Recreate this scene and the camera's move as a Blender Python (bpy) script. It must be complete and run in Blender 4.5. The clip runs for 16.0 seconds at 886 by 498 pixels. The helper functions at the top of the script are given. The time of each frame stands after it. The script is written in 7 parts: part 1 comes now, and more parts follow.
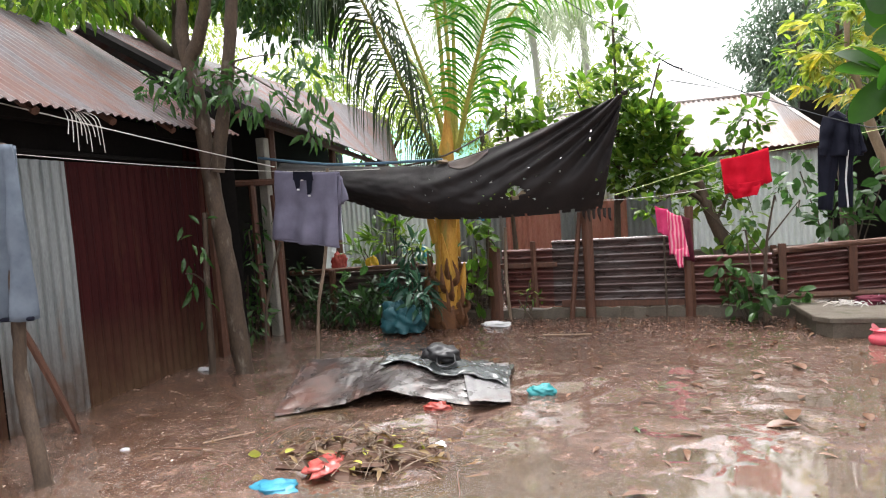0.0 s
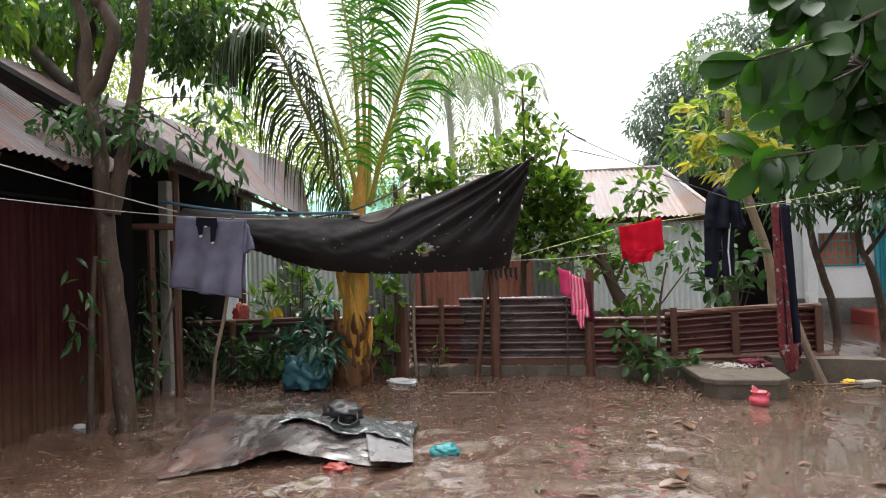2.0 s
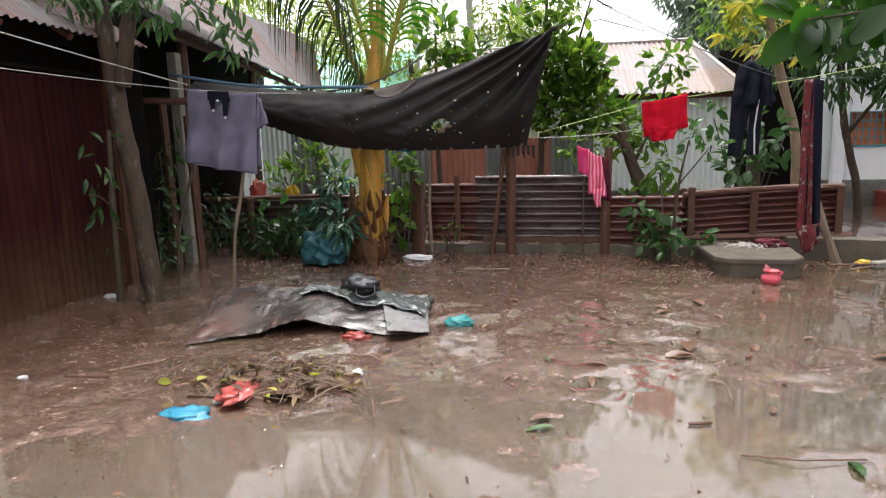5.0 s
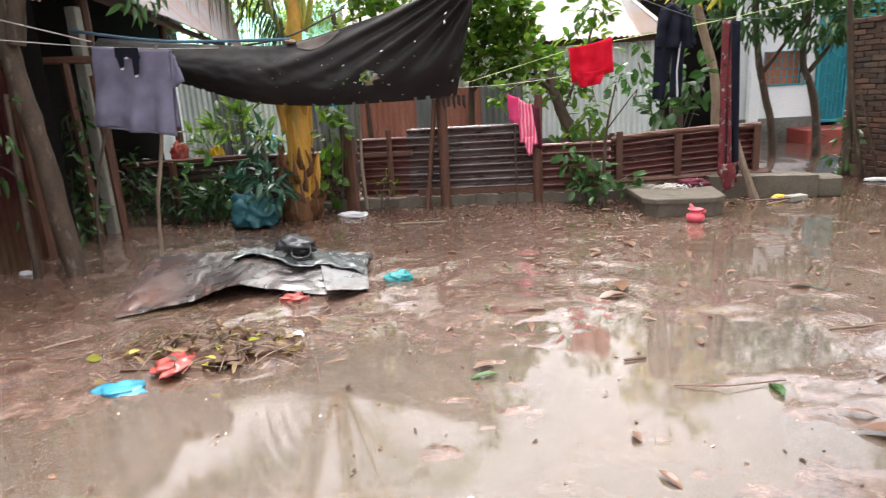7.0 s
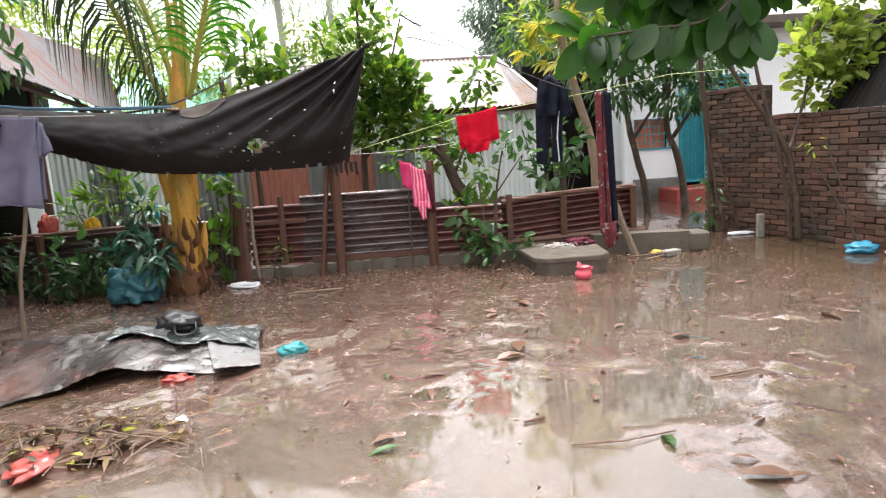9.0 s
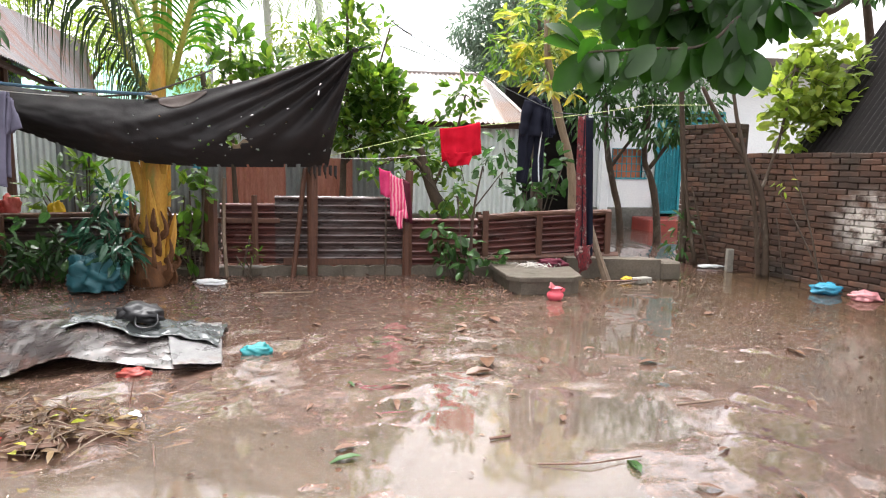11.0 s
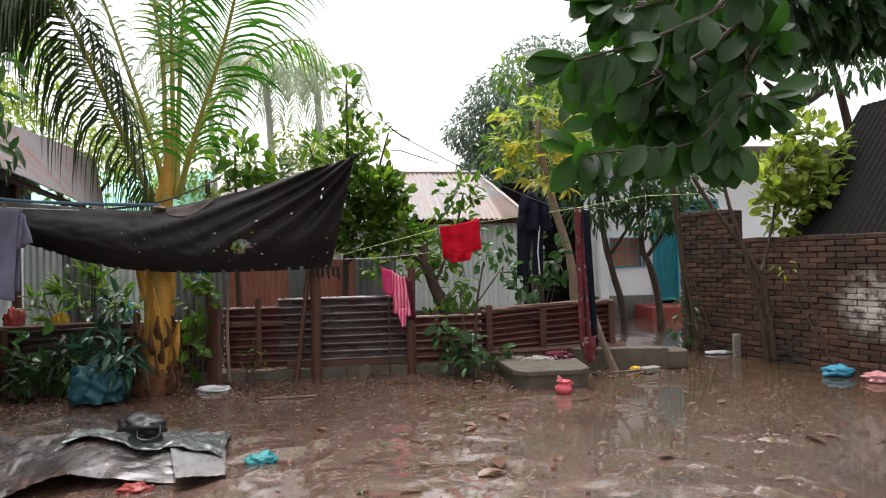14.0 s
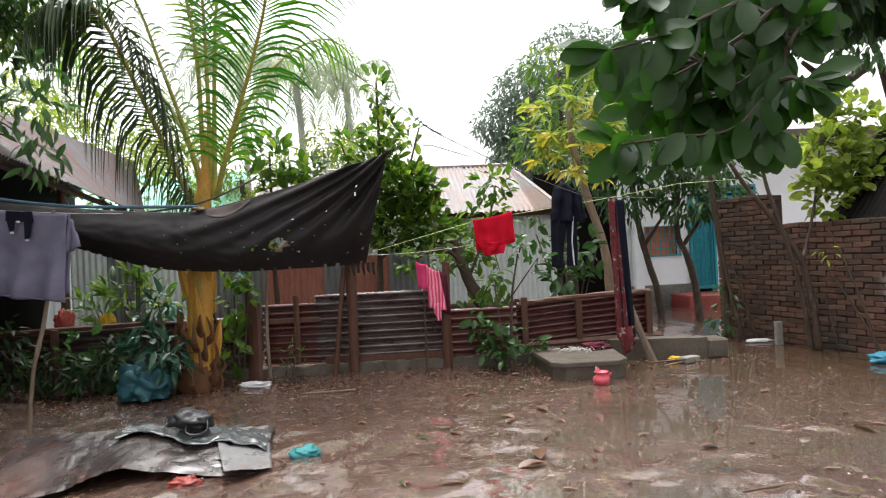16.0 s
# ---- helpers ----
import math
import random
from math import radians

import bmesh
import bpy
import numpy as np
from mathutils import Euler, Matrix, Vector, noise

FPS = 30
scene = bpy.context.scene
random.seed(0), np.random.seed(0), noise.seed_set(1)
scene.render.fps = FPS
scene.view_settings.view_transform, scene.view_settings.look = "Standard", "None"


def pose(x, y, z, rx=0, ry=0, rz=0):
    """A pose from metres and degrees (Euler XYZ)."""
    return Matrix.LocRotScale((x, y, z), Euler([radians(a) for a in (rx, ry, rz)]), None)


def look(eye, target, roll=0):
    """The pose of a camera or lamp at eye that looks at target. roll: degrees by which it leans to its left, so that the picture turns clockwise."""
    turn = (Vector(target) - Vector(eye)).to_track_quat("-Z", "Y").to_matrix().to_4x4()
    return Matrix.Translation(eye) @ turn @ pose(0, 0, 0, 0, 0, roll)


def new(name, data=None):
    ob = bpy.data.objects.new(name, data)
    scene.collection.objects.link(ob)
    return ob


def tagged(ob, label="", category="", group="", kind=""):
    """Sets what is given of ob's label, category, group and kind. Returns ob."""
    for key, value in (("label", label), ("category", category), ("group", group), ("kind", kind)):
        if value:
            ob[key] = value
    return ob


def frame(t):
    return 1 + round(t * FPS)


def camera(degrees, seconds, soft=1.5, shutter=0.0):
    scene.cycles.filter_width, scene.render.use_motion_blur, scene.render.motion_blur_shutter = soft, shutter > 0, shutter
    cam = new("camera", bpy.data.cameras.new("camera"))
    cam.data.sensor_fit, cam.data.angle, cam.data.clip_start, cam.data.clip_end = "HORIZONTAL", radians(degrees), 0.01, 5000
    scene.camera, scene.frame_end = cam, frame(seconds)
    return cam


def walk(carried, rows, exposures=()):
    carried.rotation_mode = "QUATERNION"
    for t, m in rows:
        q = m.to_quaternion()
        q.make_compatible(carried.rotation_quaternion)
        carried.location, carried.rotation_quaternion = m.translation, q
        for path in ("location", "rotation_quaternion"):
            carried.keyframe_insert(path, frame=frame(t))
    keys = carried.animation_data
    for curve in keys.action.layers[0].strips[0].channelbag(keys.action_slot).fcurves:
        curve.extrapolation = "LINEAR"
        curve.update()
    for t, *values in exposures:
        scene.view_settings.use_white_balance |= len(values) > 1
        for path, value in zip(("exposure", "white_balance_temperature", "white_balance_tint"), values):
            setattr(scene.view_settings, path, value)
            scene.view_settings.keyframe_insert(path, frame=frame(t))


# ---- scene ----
cam = camera(70.6, 16.0, soft=1.1, shutter=0.3)
PATH = [
    (0, (0.456, -0.295, 1.293), (-0.1253, 1.6144, 1.1654), -4.01),
    (0.5, (0.458, -0.301, 1.291), (-0.1500, 1.6020, 1.1958), -3.30),
    (1, (0.460, -0.303, 1.295), (-0.0999, 1.6158, 1.2269), -3.54),
    (1.5, (0.461, -0.290, 1.291), (0.0125, 1.6588, 1.2580), -3.55),
    (2, (0.468, -0.284, 1.295), (0.1712, 1.6936, 1.3282), -1.66),
    (2.5, (0.454, -0.284, 1.289), (0.1022, 1.6848, 1.2960), -0.92),
    (3, (0.467, -0.291, 1.282), (0.0823, 1.6713, 1.2440), -0.59),
    (3.5, (0.458, -0.286, 1.269), (0.1085, 1.6805, 1.1662), -0.38),
    (4, (0.467, -0.273, 1.268), (0.1234, 1.6918, 1.1214), -0.56),
    (6.3, (0.468, -0.265, 1.254), (0.1074, 1.6254, 0.7097), -2.58),
    (6.5, (0.457, -0.254, 1.243), (0.1558, 1.6499, 0.7098), -2.08),
    (7, (0.464, -0.244, 1.258), (0.3098, 1.6878, 0.7638), -3.35),
    (7.5, (0.474, -0.216, 1.266), (0.5256, 1.7373, 0.8396), -3.53),
    (8, (0.491, -0.203, 1.267), (0.6132, 1.7565, 0.8858), -3.45),
    (8.5, (0.490, -0.199, 1.274), (0.7043, 1.7622, 0.9457), -3.47),
    (9, (0.491, -0.207, 1.271), (0.6676, 1.7596, 0.9525), -3.70),
    (9.2, (0.485, -0.215, 1.248), (0.6152, 1.7473, 0.8839), -3.89),
    (11.3, (0.451, -0.161, 1.237), (0.7235, 1.8055, 0.9949), 1.34),
    (11.5, (0.444, -0.170, 1.238), (0.7034, 1.8006, 1.0161), 1.47),
    (12, (0.451, -0.177, 1.248), (0.6798, 1.8006, 1.0564), 0.87),
    (12.5, (0.441, -0.185, 1.256), (0.6558, 1.8012, 1.1627), -0.12),
    (13, (0.448, -0.197, 1.257), (0.6532, 1.7922, 1.2247), -0.93),
    (13.5, (0.441, -0.198, 1.266), (0.6899, 1.7863, 1.2874), -0.53),
    (14, (0.441, -0.190, 1.256), (0.7124, 1.7913, 1.2830), -1.32),
    (14.5, (0.449, -0.190, 1.282), (0.7209, 1.7913, 1.3021), -2.60),
    (15, (0.448, -0.194, 1.261), (0.6867, 1.7916, 1.2812), -2.10),
    (15.5, (0.450, -0.201, 1.266), (0.6780, 1.7860, 1.2690), -2.85),
    (16, (0.414, -0.209, 1.258), (0.5856, 1.7836, 1.2682), -2.71),
]
EXPOSURES = [(0, 1.35), (1, 1.35), (1.5, 1.20), (2, 0.85), (3, 0.77), (3.5, 0.75), (4.2, 0.80), (6.3, 1.30), (7, 1.45), (9.2, 1.45), (11.3, 1.50), (12.5, 1.45), (13, 0.90), (13.5, 0.65), (14.5, 0.60), (16, 0.80)]
walk(cam, [(t, look(eye, target, roll)) for t, eye, target, roll in PATH], EXPOSURES)

# ---- world, sun, exposure ----
world = bpy.data.worlds.new("overcast_world")
scene.world = world
world.use_nodes = True
wn, wl = world.node_tree.nodes, world.node_tree.links
wn.clear()
sky = wn.new("ShaderNodeTexSky")
sky.sky_type, sky.sun_disc = "NISHITA", False
sky.sun_elevation, sky.sun_rotation = radians(75), radians(347)
sky.air_density, sky.dust_density, sky.ozone_density = 1.0, 4.0, 1.0
soft_sky = wn.new("ShaderNodeHueSaturation")
soft_sky.inputs["Saturation"].default_value = 0.06
bg = wn.new("ShaderNodeBackground")
bg.inputs["Strength"].default_value = 0.14
wo = wn.new("ShaderNodeOutputWorld")
wl.new(sky.outputs[0], soft_sky.inputs["Color"])
# a bright overcast, somewhat stronger overhead than at the horizon
geo = wn.new("ShaderNodeTexCoord")
sep = wn.new("ShaderNodeSeparateXYZ")
rise = wn.new("ShaderNodeMapRange")
rise.inputs["From Min"].default_value, rise.inputs["From Max"].default_value = 0.0, 1.0
rise.inputs["To Min"].default_value, rise.inputs["To Max"].default_value = 1.6, 2.3
tint = wn.new("ShaderNodeMix")
tint.data_type, tint.blend_type = "RGBA", "MULTIPLY"
tint.inputs["Factor"].default_value = 1.0
tint.inputs["B"].default_value = (1.0, 0.98, 1.0, 1)
grow = wn.new("ShaderNodeVectorMath")
grow.operation = "SCALE"
wl.new(geo.outputs["Generated"], sep.inputs[0])
wl.new(sep.outputs["Z"], rise.inputs["Value"])
wl.new(soft_sky.outputs[0], tint.inputs["A"])
wl.new(tint.outputs["Result"], grow.inputs[0])
wl.new(rise.outputs[0], grow.inputs["Scale"])
wl.new(grow.outputs[0], bg.inputs["Color"])
wl.new(bg.outputs[0], wo.inputs["Surface"])
sun = new("sun", bpy.data.lights.new("sun", "SUN"))
sun.data.energy, sun.data.angle, sun.data.color = 1.0, radians(40), (1.0, 0.99, 0.97)
sun.matrix_world = look((-0.8, 3.6, 14), (0, 0, 0))


# ---- materials ----
def material(name):
    m = bpy.data.materials.new(name)
    m.use_nodes = True
    n, l = m.node_tree.nodes, m.node_tree.links
    return m, n, l, n["Principled BSDF"]


def noise_node(n, l, scale, detail=5.0, rough=0.6, vec=None):
    t = n.new("ShaderNodeTexNoise")
    t.inputs["Scale"].default_value, t.inputs["Detail"].default_value, t.inputs["Roughness"].default_value = scale, detail, rough
    if vec is not None:
        l.new(vec, t.inputs["Vector"])
    return t.outputs["Fac"]


def coords(n, l, stretch=(1, 1, 1)):
    g = n.new("ShaderNodeNewGeometry")
    mp = n.new("ShaderNodeMapping")
    mp.inputs["Scale"].default_value = stretch
    l.new(g.outputs["Position"], mp.inputs["Vector"])
    return mp.outputs[0]


def ramp(n, l, fac, stops):
    r = n.new("ShaderNodeValToRGB")
    while len(r.color_ramp.elements) < len(stops):
        r.color_ramp.elements.new(0.5)
    for e, (p, c) in zip(r.color_ramp.elements, stops):
        e.position, e.color = p, (*c, 1) if len(c) == 3 else (c[0],) * 3 + (1,)
    l.new(fac, r.inputs[0])
    return r.outputs[0]


def mix(n, l, fac, a, b, mode="MIX"):
    x = n.new("ShaderNodeMix")
    x.data_type, x.blend_type = "RGBA", mode
    for sock, v in ((x.inputs["Factor"], fac), (x.inputs["A"], a), (x.inputs["B"], b)):
        if isinstance(v, (int, float)):
            sock.default_value = v
        elif isinstance(v, tuple):
            sock.default_value = (*v, 1)
        else:
            l.new(v, sock)
    return x.outputs["Result"]


def bump(n, l, p, height, strength=0.4, dist=0.01):
    b = n.new("ShaderNodeBump")
    b.inputs["Strength"].default_value, b.inputs["Distance"].default_value = strength, dist
    l.new(height, b.inputs["Height"])
    l.new(b.outputs[0], p.inputs["Normal"])
    return b


def worn(name, dark, light, rough=(0.35, 0.7), scale=6.0, fine=60.0, stretch=(1, 1, 1), metal=0.0, relief=0.3, stain=None, stain_at=(0.5, 0.65), stain_scale=2.0, vary=0.0, gloss=0.3):
    """A weathered surface: two scales of colour, stains of another colour, fine relief."""
    m, n, l, p = material(name)
    v = coords(n, l, stretch)
    a, b = noise_node(n, l, scale, vec=v), noise_node(n, l, fine, 3, vec=v)
    col = ramp(n, l, a, [(0.3, dark), (0.7, light)])
    col = mix(n, l, 0.35, col, ramp(n, l, b, [(0.3, tuple(c * 0.6 for c in dark)), (0.7, light)]))
    if stain:
        s = noise_node(n, l, stain_scale, 7, 0.65, vec=v)
        col = mix(n, l, ramp(n, l, s, [(stain_at[0], (0.0,)), (stain_at[1], (1.0,))]), col, stain)
    if vary:
        o = n.new("ShaderNodeObjectInfo")
        hs = n.new("ShaderNodeHueSaturation")
        l.new(col, hs.inputs["Color"])
        mr = n.new("ShaderNodeMapRange")
        mr.inputs["To Min"].default_value, mr.inputs["To Max"].default_value = 1 - vary, 1 + vary
        l.new(o.outputs["Random"], mr.inputs["Value"])
        l.new(mr.outputs[0], hs.inputs["Value"])
        col = hs.outputs[0]
    l.new(col, p.inputs["Base Color"])
    l.new(ramp(n, l, a, [(0.3, (rough[0],)), (0.7, (rough[1],))]), p.inputs["Roughness"])
    p.inputs["Metallic"].default_value = metal
    p.inputs["Specular IOR Level"].default_value = gloss
    bump(n, l, p, b, relief, 0.004)
    return m


def leaf_material(name, dark, light, back, rough=0.32, through_light=0.45):
    """Leaves that differ one from another, glossy with rain and letting light through."""
    m, n, l, p = material(name)
    g = n.new("ShaderNodeNewGeometry")
    col = ramp(n, l, g.outputs["Random Per Island"], [(0.0, dark), (0.65, light), (1.0, back)])
    v = coords(n, l)
    col = mix(n, l, 0.3, col, ramp(n, l, noise_node(n, l, 35, 3, vec=v), [(0.3, dark), (0.75, light)]))
    l.new(col, p.inputs["Base Color"])
    p.inputs["Roughness"].default_value = rough
    p.inputs["Specular IOR Level"].default_value = 0.35
    tr = n.new("ShaderNodeBsdfTranslucent")
    bright = n.new("ShaderNodeHueSaturation")
    bright.inputs["Value"].default_value, bright.inputs["Saturation"].default_value = 1.9, 1.1
    l.new(col, bright.inputs["Color"])
    l.new(bright.outputs[0], tr.inputs["Color"])
    mx = n.new("ShaderNodeMixShader")
    mx.inputs[0].default_value = through_light
    l.new(p.outputs[0], mx.inputs[1])
    l.new(tr.outputs[0], mx.inputs[2])
    l.new(mx.outputs[0], n["Material Output"].inputs["Surface"])
    return m


def cloth_material(name, dark, light, weave=900.0, thin=0.15, rough=0.85):
    m, n, l, p = material(name)
    v = coords(n, l)
    a, b = noise_node(n, l, 7, vec=v), noise_node(n, l, weave, 2, vec=v)
    col = mix(n, l, 0.25, ramp(n, l, a, [(0.3, dark), (0.7, light)]), ramp(n, l, b, [(0.35, dark), (0.65, light)]))
    l.new(col, p.inputs["Base Color"])
    p.inputs["Roughness"].default_value = rough
    p.inputs["Specular IOR Level"].default_value = 0.15 if rough > 0.6 else 0.5
    bump(n, l, p, b, 0.2, 0.002)
    if thin:
        tr = n.new("ShaderNodeBsdfTranslucent")
        l.new(col, tr.inputs["Color"])
        mx = n.new("ShaderNodeMixShader")
        mx.inputs[0].default_value = thin
        l.new(p.outputs[0], mx.inputs[1])
        l.new(tr.outputs[0], mx.inputs[2])
        l.new(mx.outputs[0], n["Material Output"].inputs["Surface"])
    return m


def mud_material():
    m, n, l, p = material("wet_mud")
    v = coords(n, l)
    big, mid, fine = noise_node(n, l, 0.9, 5, vec=v), noise_node(n, l, 9, 8, 0.72, vec=v), noise_node(n, l, 60, 6, 0.75, vec=v)
    col = ramp(n, l, mid, [(0.34, (0.034, 0.015, 0.009)), (0.5, (0.1, 0.053, 0.034)), (0.68, (0.185, 0.11, 0.076))])
    col = mix(n, l, ramp(n, l, big, [(0.4, (0.0,)), (0.65, (0.6,))]), col, (0.11, 0.063, 0.042))
    sp = n.new("ShaderNodeSeparateXYZ")
    l.new(v, sp.inputs[0])
    mould = n.new("ShaderNodeMapRange")
    mould.inputs["From Min"].default_value, mould.inputs["From Max"].default_value = 5.1, 6.0
    l.new(sp.outputs["Y"], mould.inputs["Value"])
    wob = n.new("ShaderNodeMath")
    wob.operation = "MULTIPLY"
    l.new(mould.outputs[0], wob.inputs[0])
    l.new(ramp(n, l, mid, [(0.3, (0.5,)), (0.6, (1.0,))]), wob.inputs[1])
    col = mix(n, l, wob.outputs[0], col, ramp(n, l, fine, [(0.3, (0.028, 0.013, 0.009)), (0.7, (0.1, 0.048, 0.032))]))
    col = mix(n, l, 0.3, col, ramp(n, l, fine, [(0.35, (0.03, 0.018, 0.014)), (0.65, (0.135, 0.09, 0.07))]))
    l.new(col, p.inputs["Base Color"])
    l.new(ramp(n, l, mid, [(0.35, (0.05,)), (0.65, (0.3,))]), p.inputs["Roughness"])
    p.inputs["Coat Weight"].default_value = 1.0
    p.inputs["Coat Roughness"].default_value = 0.07
    add = n.new("ShaderNodeMath")
    add.operation = "MULTIPLY_ADD"
    add.inputs[1].default_value = 0.35
    l.new(fine, add.inputs[0])
    l.new(mid, add.inputs[2])
    bump(n, l, p, add.outputs[0], 0.65, 0.022)
    return m


def puddle_material():
    """Muddy water: a smooth surface over brown silt, stirred by drops."""
    m, n, l, p = material("muddy_water")
    v = coords(n, l)
    a, b = noise_node(n, l, 1.3, 5, vec=v), noise_node(n, l, 14, 8, 0.78, vec=v)
    col = ramp(n, l, a, [(0.3, (0.048, 0.029, 0.014)), (0.7, (0.095, 0.06, 0.034))])
    l.new(col, p.inputs["Base Color"])
    l.new(ramp(n, l, noise_node(n, l, 3.0, 4, vec=v), [(0.35, (0.05,)), (0.75, (0.2,))]), p.inputs["Roughness"])
    p.inputs["IOR"].default_value = 1.6
    p.inputs["Coat Weight"].default_value = 1.0
    p.inputs["Coat Roughness"].default_value = 0.06
    add = n.new("ShaderNodeMath")
    add.operation = "MULTIPLY_ADD"
    add.inputs[1].default_value = 0.3
    l.new(noise_node(n, l, 55, 4, 0.7, vec=v), add.inputs[0])
    l.new(b, add.inputs[2])
    bump(n, l, p, add.outputs[0], 0.6, 0.018)
    return m


MUD, PUDDLE = mud_material(), puddle_material()
TIN_RED = worn("red_oxide_tin", (0.019, 0.0045, 0.005), (0.042, 0.01, 0.01), (0.6, 0.85), 3, 40, (3, 3, 0.6), 0.0, 0.2, (0.06, 0.025, 0.015), (0.56, 0.75), 1.6, gloss=0.06)


def splashed(m):
    """Dried mud splashed up the foot of a wall."""
    n, l = m.node_tree.nodes, m.node_tree.links
    p = n["Principled BSDF"]
    old = p.inputs["Base Color"].links[0].from_socket
    g = n.new("ShaderNodeNewGeometry")
    sp = n.new("ShaderNodeSeparateXYZ")
    l.new(g.outputs["Position"], sp.inputs[0])
    mp = n.new("ShaderNodeMapRange")
    mp.inputs["From Min"].default_value, mp.inputs["From Max"].default_value = 0.75, 0.05
    l.new(sp.outputs["Z"], mp.inputs["Value"])
    ad = n.new("ShaderNodeMath")
    ad.operation = "MULTIPLY"
    l.new(mp.outputs[0], ad.inputs[0])
    l.new(ramp(n, l, noise_node(n, l, 4, 6, 0.7, coords(n, l)), [(0.25, (0.35,)), (0.65, (1.3,))]), ad.inputs[1])
    l.new(mix(n, l, ad.outputs[0], old, (0.07, 0.04, 0.024)), p.inputs["Base Color"])


splashed(TIN_RED)
TIN_GREY = worn("galvanised_tin", (0.13, 0.145, 0.148), (0.25, 0.265, 0.265), (0.35, 0.6), 4, 50, (3, 3, 0.5), 0.35, 0.2, (0.17, 0.1, 0.06), (0.6, 0.78), 1.8)
splashed(TIN_GREY)
TIN_ROOF = worn("rust_streaked_roof_tin", (0.052, 0.046, 0.048), (0.125, 0.113, 0.116), (0.5, 0.75), 3, 40, (0.5, 2.5, 1), 0.1, 0.15, (0.1, 0.05, 0.04), (0.45, 0.58), 1.1)
TIN_PALE = worn("pale_roof_tin", (0.2, 0.18, 0.175), (0.32, 0.295, 0.29), (0.35, 0.55), 2, 30, (1, 1, 1), 0.15, 0.1, (0.25, 0.165, 0.125), (0.48, 0.7), 1.2)
TIN_PALE_WALL = worn("pale_green_wall_tin", (0.58, 0.64, 0.63), (0.72, 0.77, 0.76), (0.35, 0.55), 2, 30, (2, 2, 0.4), 0.0, 0.1, (0.32, 0.3, 0.26), (0.6, 0.8), 1.5)
TIN_TEAL = worn("teal_roof_tin", (0.25, 0.6, 0.52), (0.4, 0.75, 0.66), (0.35, 0.5), 2, 30)
TIN_RUST = worn("rusty_fence_tin", (0.04, 0.024, 0.021), (0.1, 0.066, 0.06), (0.2, 0.42), 4, 45, (1, 1, 4), 0.25, 0.3, (0.13, 0.115, 0.112), (0.5, 0.66), 2.2, gloss=0.6)
TIN_RUST_RED = worn("deep_rust_fence_tin", (0.06, 0.016, 0.013), (0.13, 0.042, 0.033), (0.22, 0.45), 4, 45, (1, 1, 4), 0.2, 0.3, (0.09, 0.05, 0.045), (0.5, 0.7), 2.2, gloss=0.6)
TIN_RED_OLD = worn("faded_red_tin", (0.3, 0.1, 0.07), (0.42, 0.2, 0.15), (0.4, 0.65), 4, 40, (2, 2, 0.5), 0.1, 0.2)
SHEET = worn("bitumen_grey_sheet", (0.022, 0.018, 0.017), (0.066, 0.056, 0.053), (0.16, 0.36), 4, 30, (1, 1, 1), 0.1, 0.35, (0.11, 0.055, 0.042), (0.48, 0.68), 2.4, gloss=0.6)
SHEET_PALE = worn("wet_grey_tarpaulin", (0.035, 0.04, 0.04), (0.1, 0.11, 0.11), (0.12, 0.3), 6, 45, (1, 1, 1), 0.0, 0.5, gloss=0.7)
SHEET_END = worn("dull_zinc_sheet", (0.17, 0.165, 0.165), (0.3, 0.295, 0.295), (0.2, 0.4), 6, 60, (1, 1, 1), 0.2, 0.4, (0.14, 0.09, 0.07), (0.55, 0.7), 3.0, gloss=0.5)
TIMBER = worn("dark_wet_timber", (0.05, 0.022, 0.014), (0.13, 0.06, 0.038), (0.35, 0.7), 8, 60, (4, 4, 0.7), 0, 0.5)
TIMBER_PALE = worn("weathered_timber", (0.12, 0.085, 0.06), (0.24, 0.18, 0.13), (0.45, 0.75), 8, 60, (4, 4, 0.7), 0, 0.5)
BARK = worn("lichen_bark", (0.03, 0.02, 0.013), (0.09, 0.062, 0.043), (0.6, 0.9), 7, 45, (2, 2, 0.8), 0, 0.8, (0.17, 0.15, 0.12), (0.58, 0.72), 5)
BARK_PALE = worn("pale_bark", (0.16, 0.11, 0.07), (0.3, 0.22, 0.15), (0.5, 0.8), 7, 45, (2, 2, 0.8), 0, 0.6)
BARK_DARK = worn("dark_branch", (0.03, 0.022, 0.016), (0.08, 0.058, 0.04), (0.5, 0.8), 7, 45, (2, 2, 0.8), 0, 0.6)
PALM_TRUNK = worn("orange_palm_sheath", (0.4, 0.17, 0.03), (0.56, 0.34, 0.06), (0.4, 0.7), 5, 40, (2, 2, 0.6), 0, 0.5, (0.2, 0.2, 0.04), (0.5, 0.65), 3)
PALM_HUSK = worn("palm_husk_fibre", (0.05, 0.022, 0.012), (0.17, 0.075, 0.03), (0.6, 0.9), 9, 70, (3, 3, 1), 0, 0.9)
LEAF_RIB = worn("yellow_green_petiole", (0.2, 0.2, 0.035), (0.36, 0.33, 0.06), (0.35, 0.6), 5, 40)
CONCRETE = worn("mossy_cement", (0.055, 0.045, 0.034), (0.14, 0.117, 0.09), (0.4, 0.75), 5, 60, (1, 1, 1), 0, 0.5, (0.05, 0.05, 0.03), (0.55, 0.72), 2.5)
CONCRETE_POST = worn("grey_cement_post", (0.16, 0.15, 0.125), (0.29, 0.275, 0.24), (0.5, 0.8), 5, 60, (1, 1, 1), 0, 0.4, (0.12, 0.1, 0.08), (0.55, 0.7), 2.5)
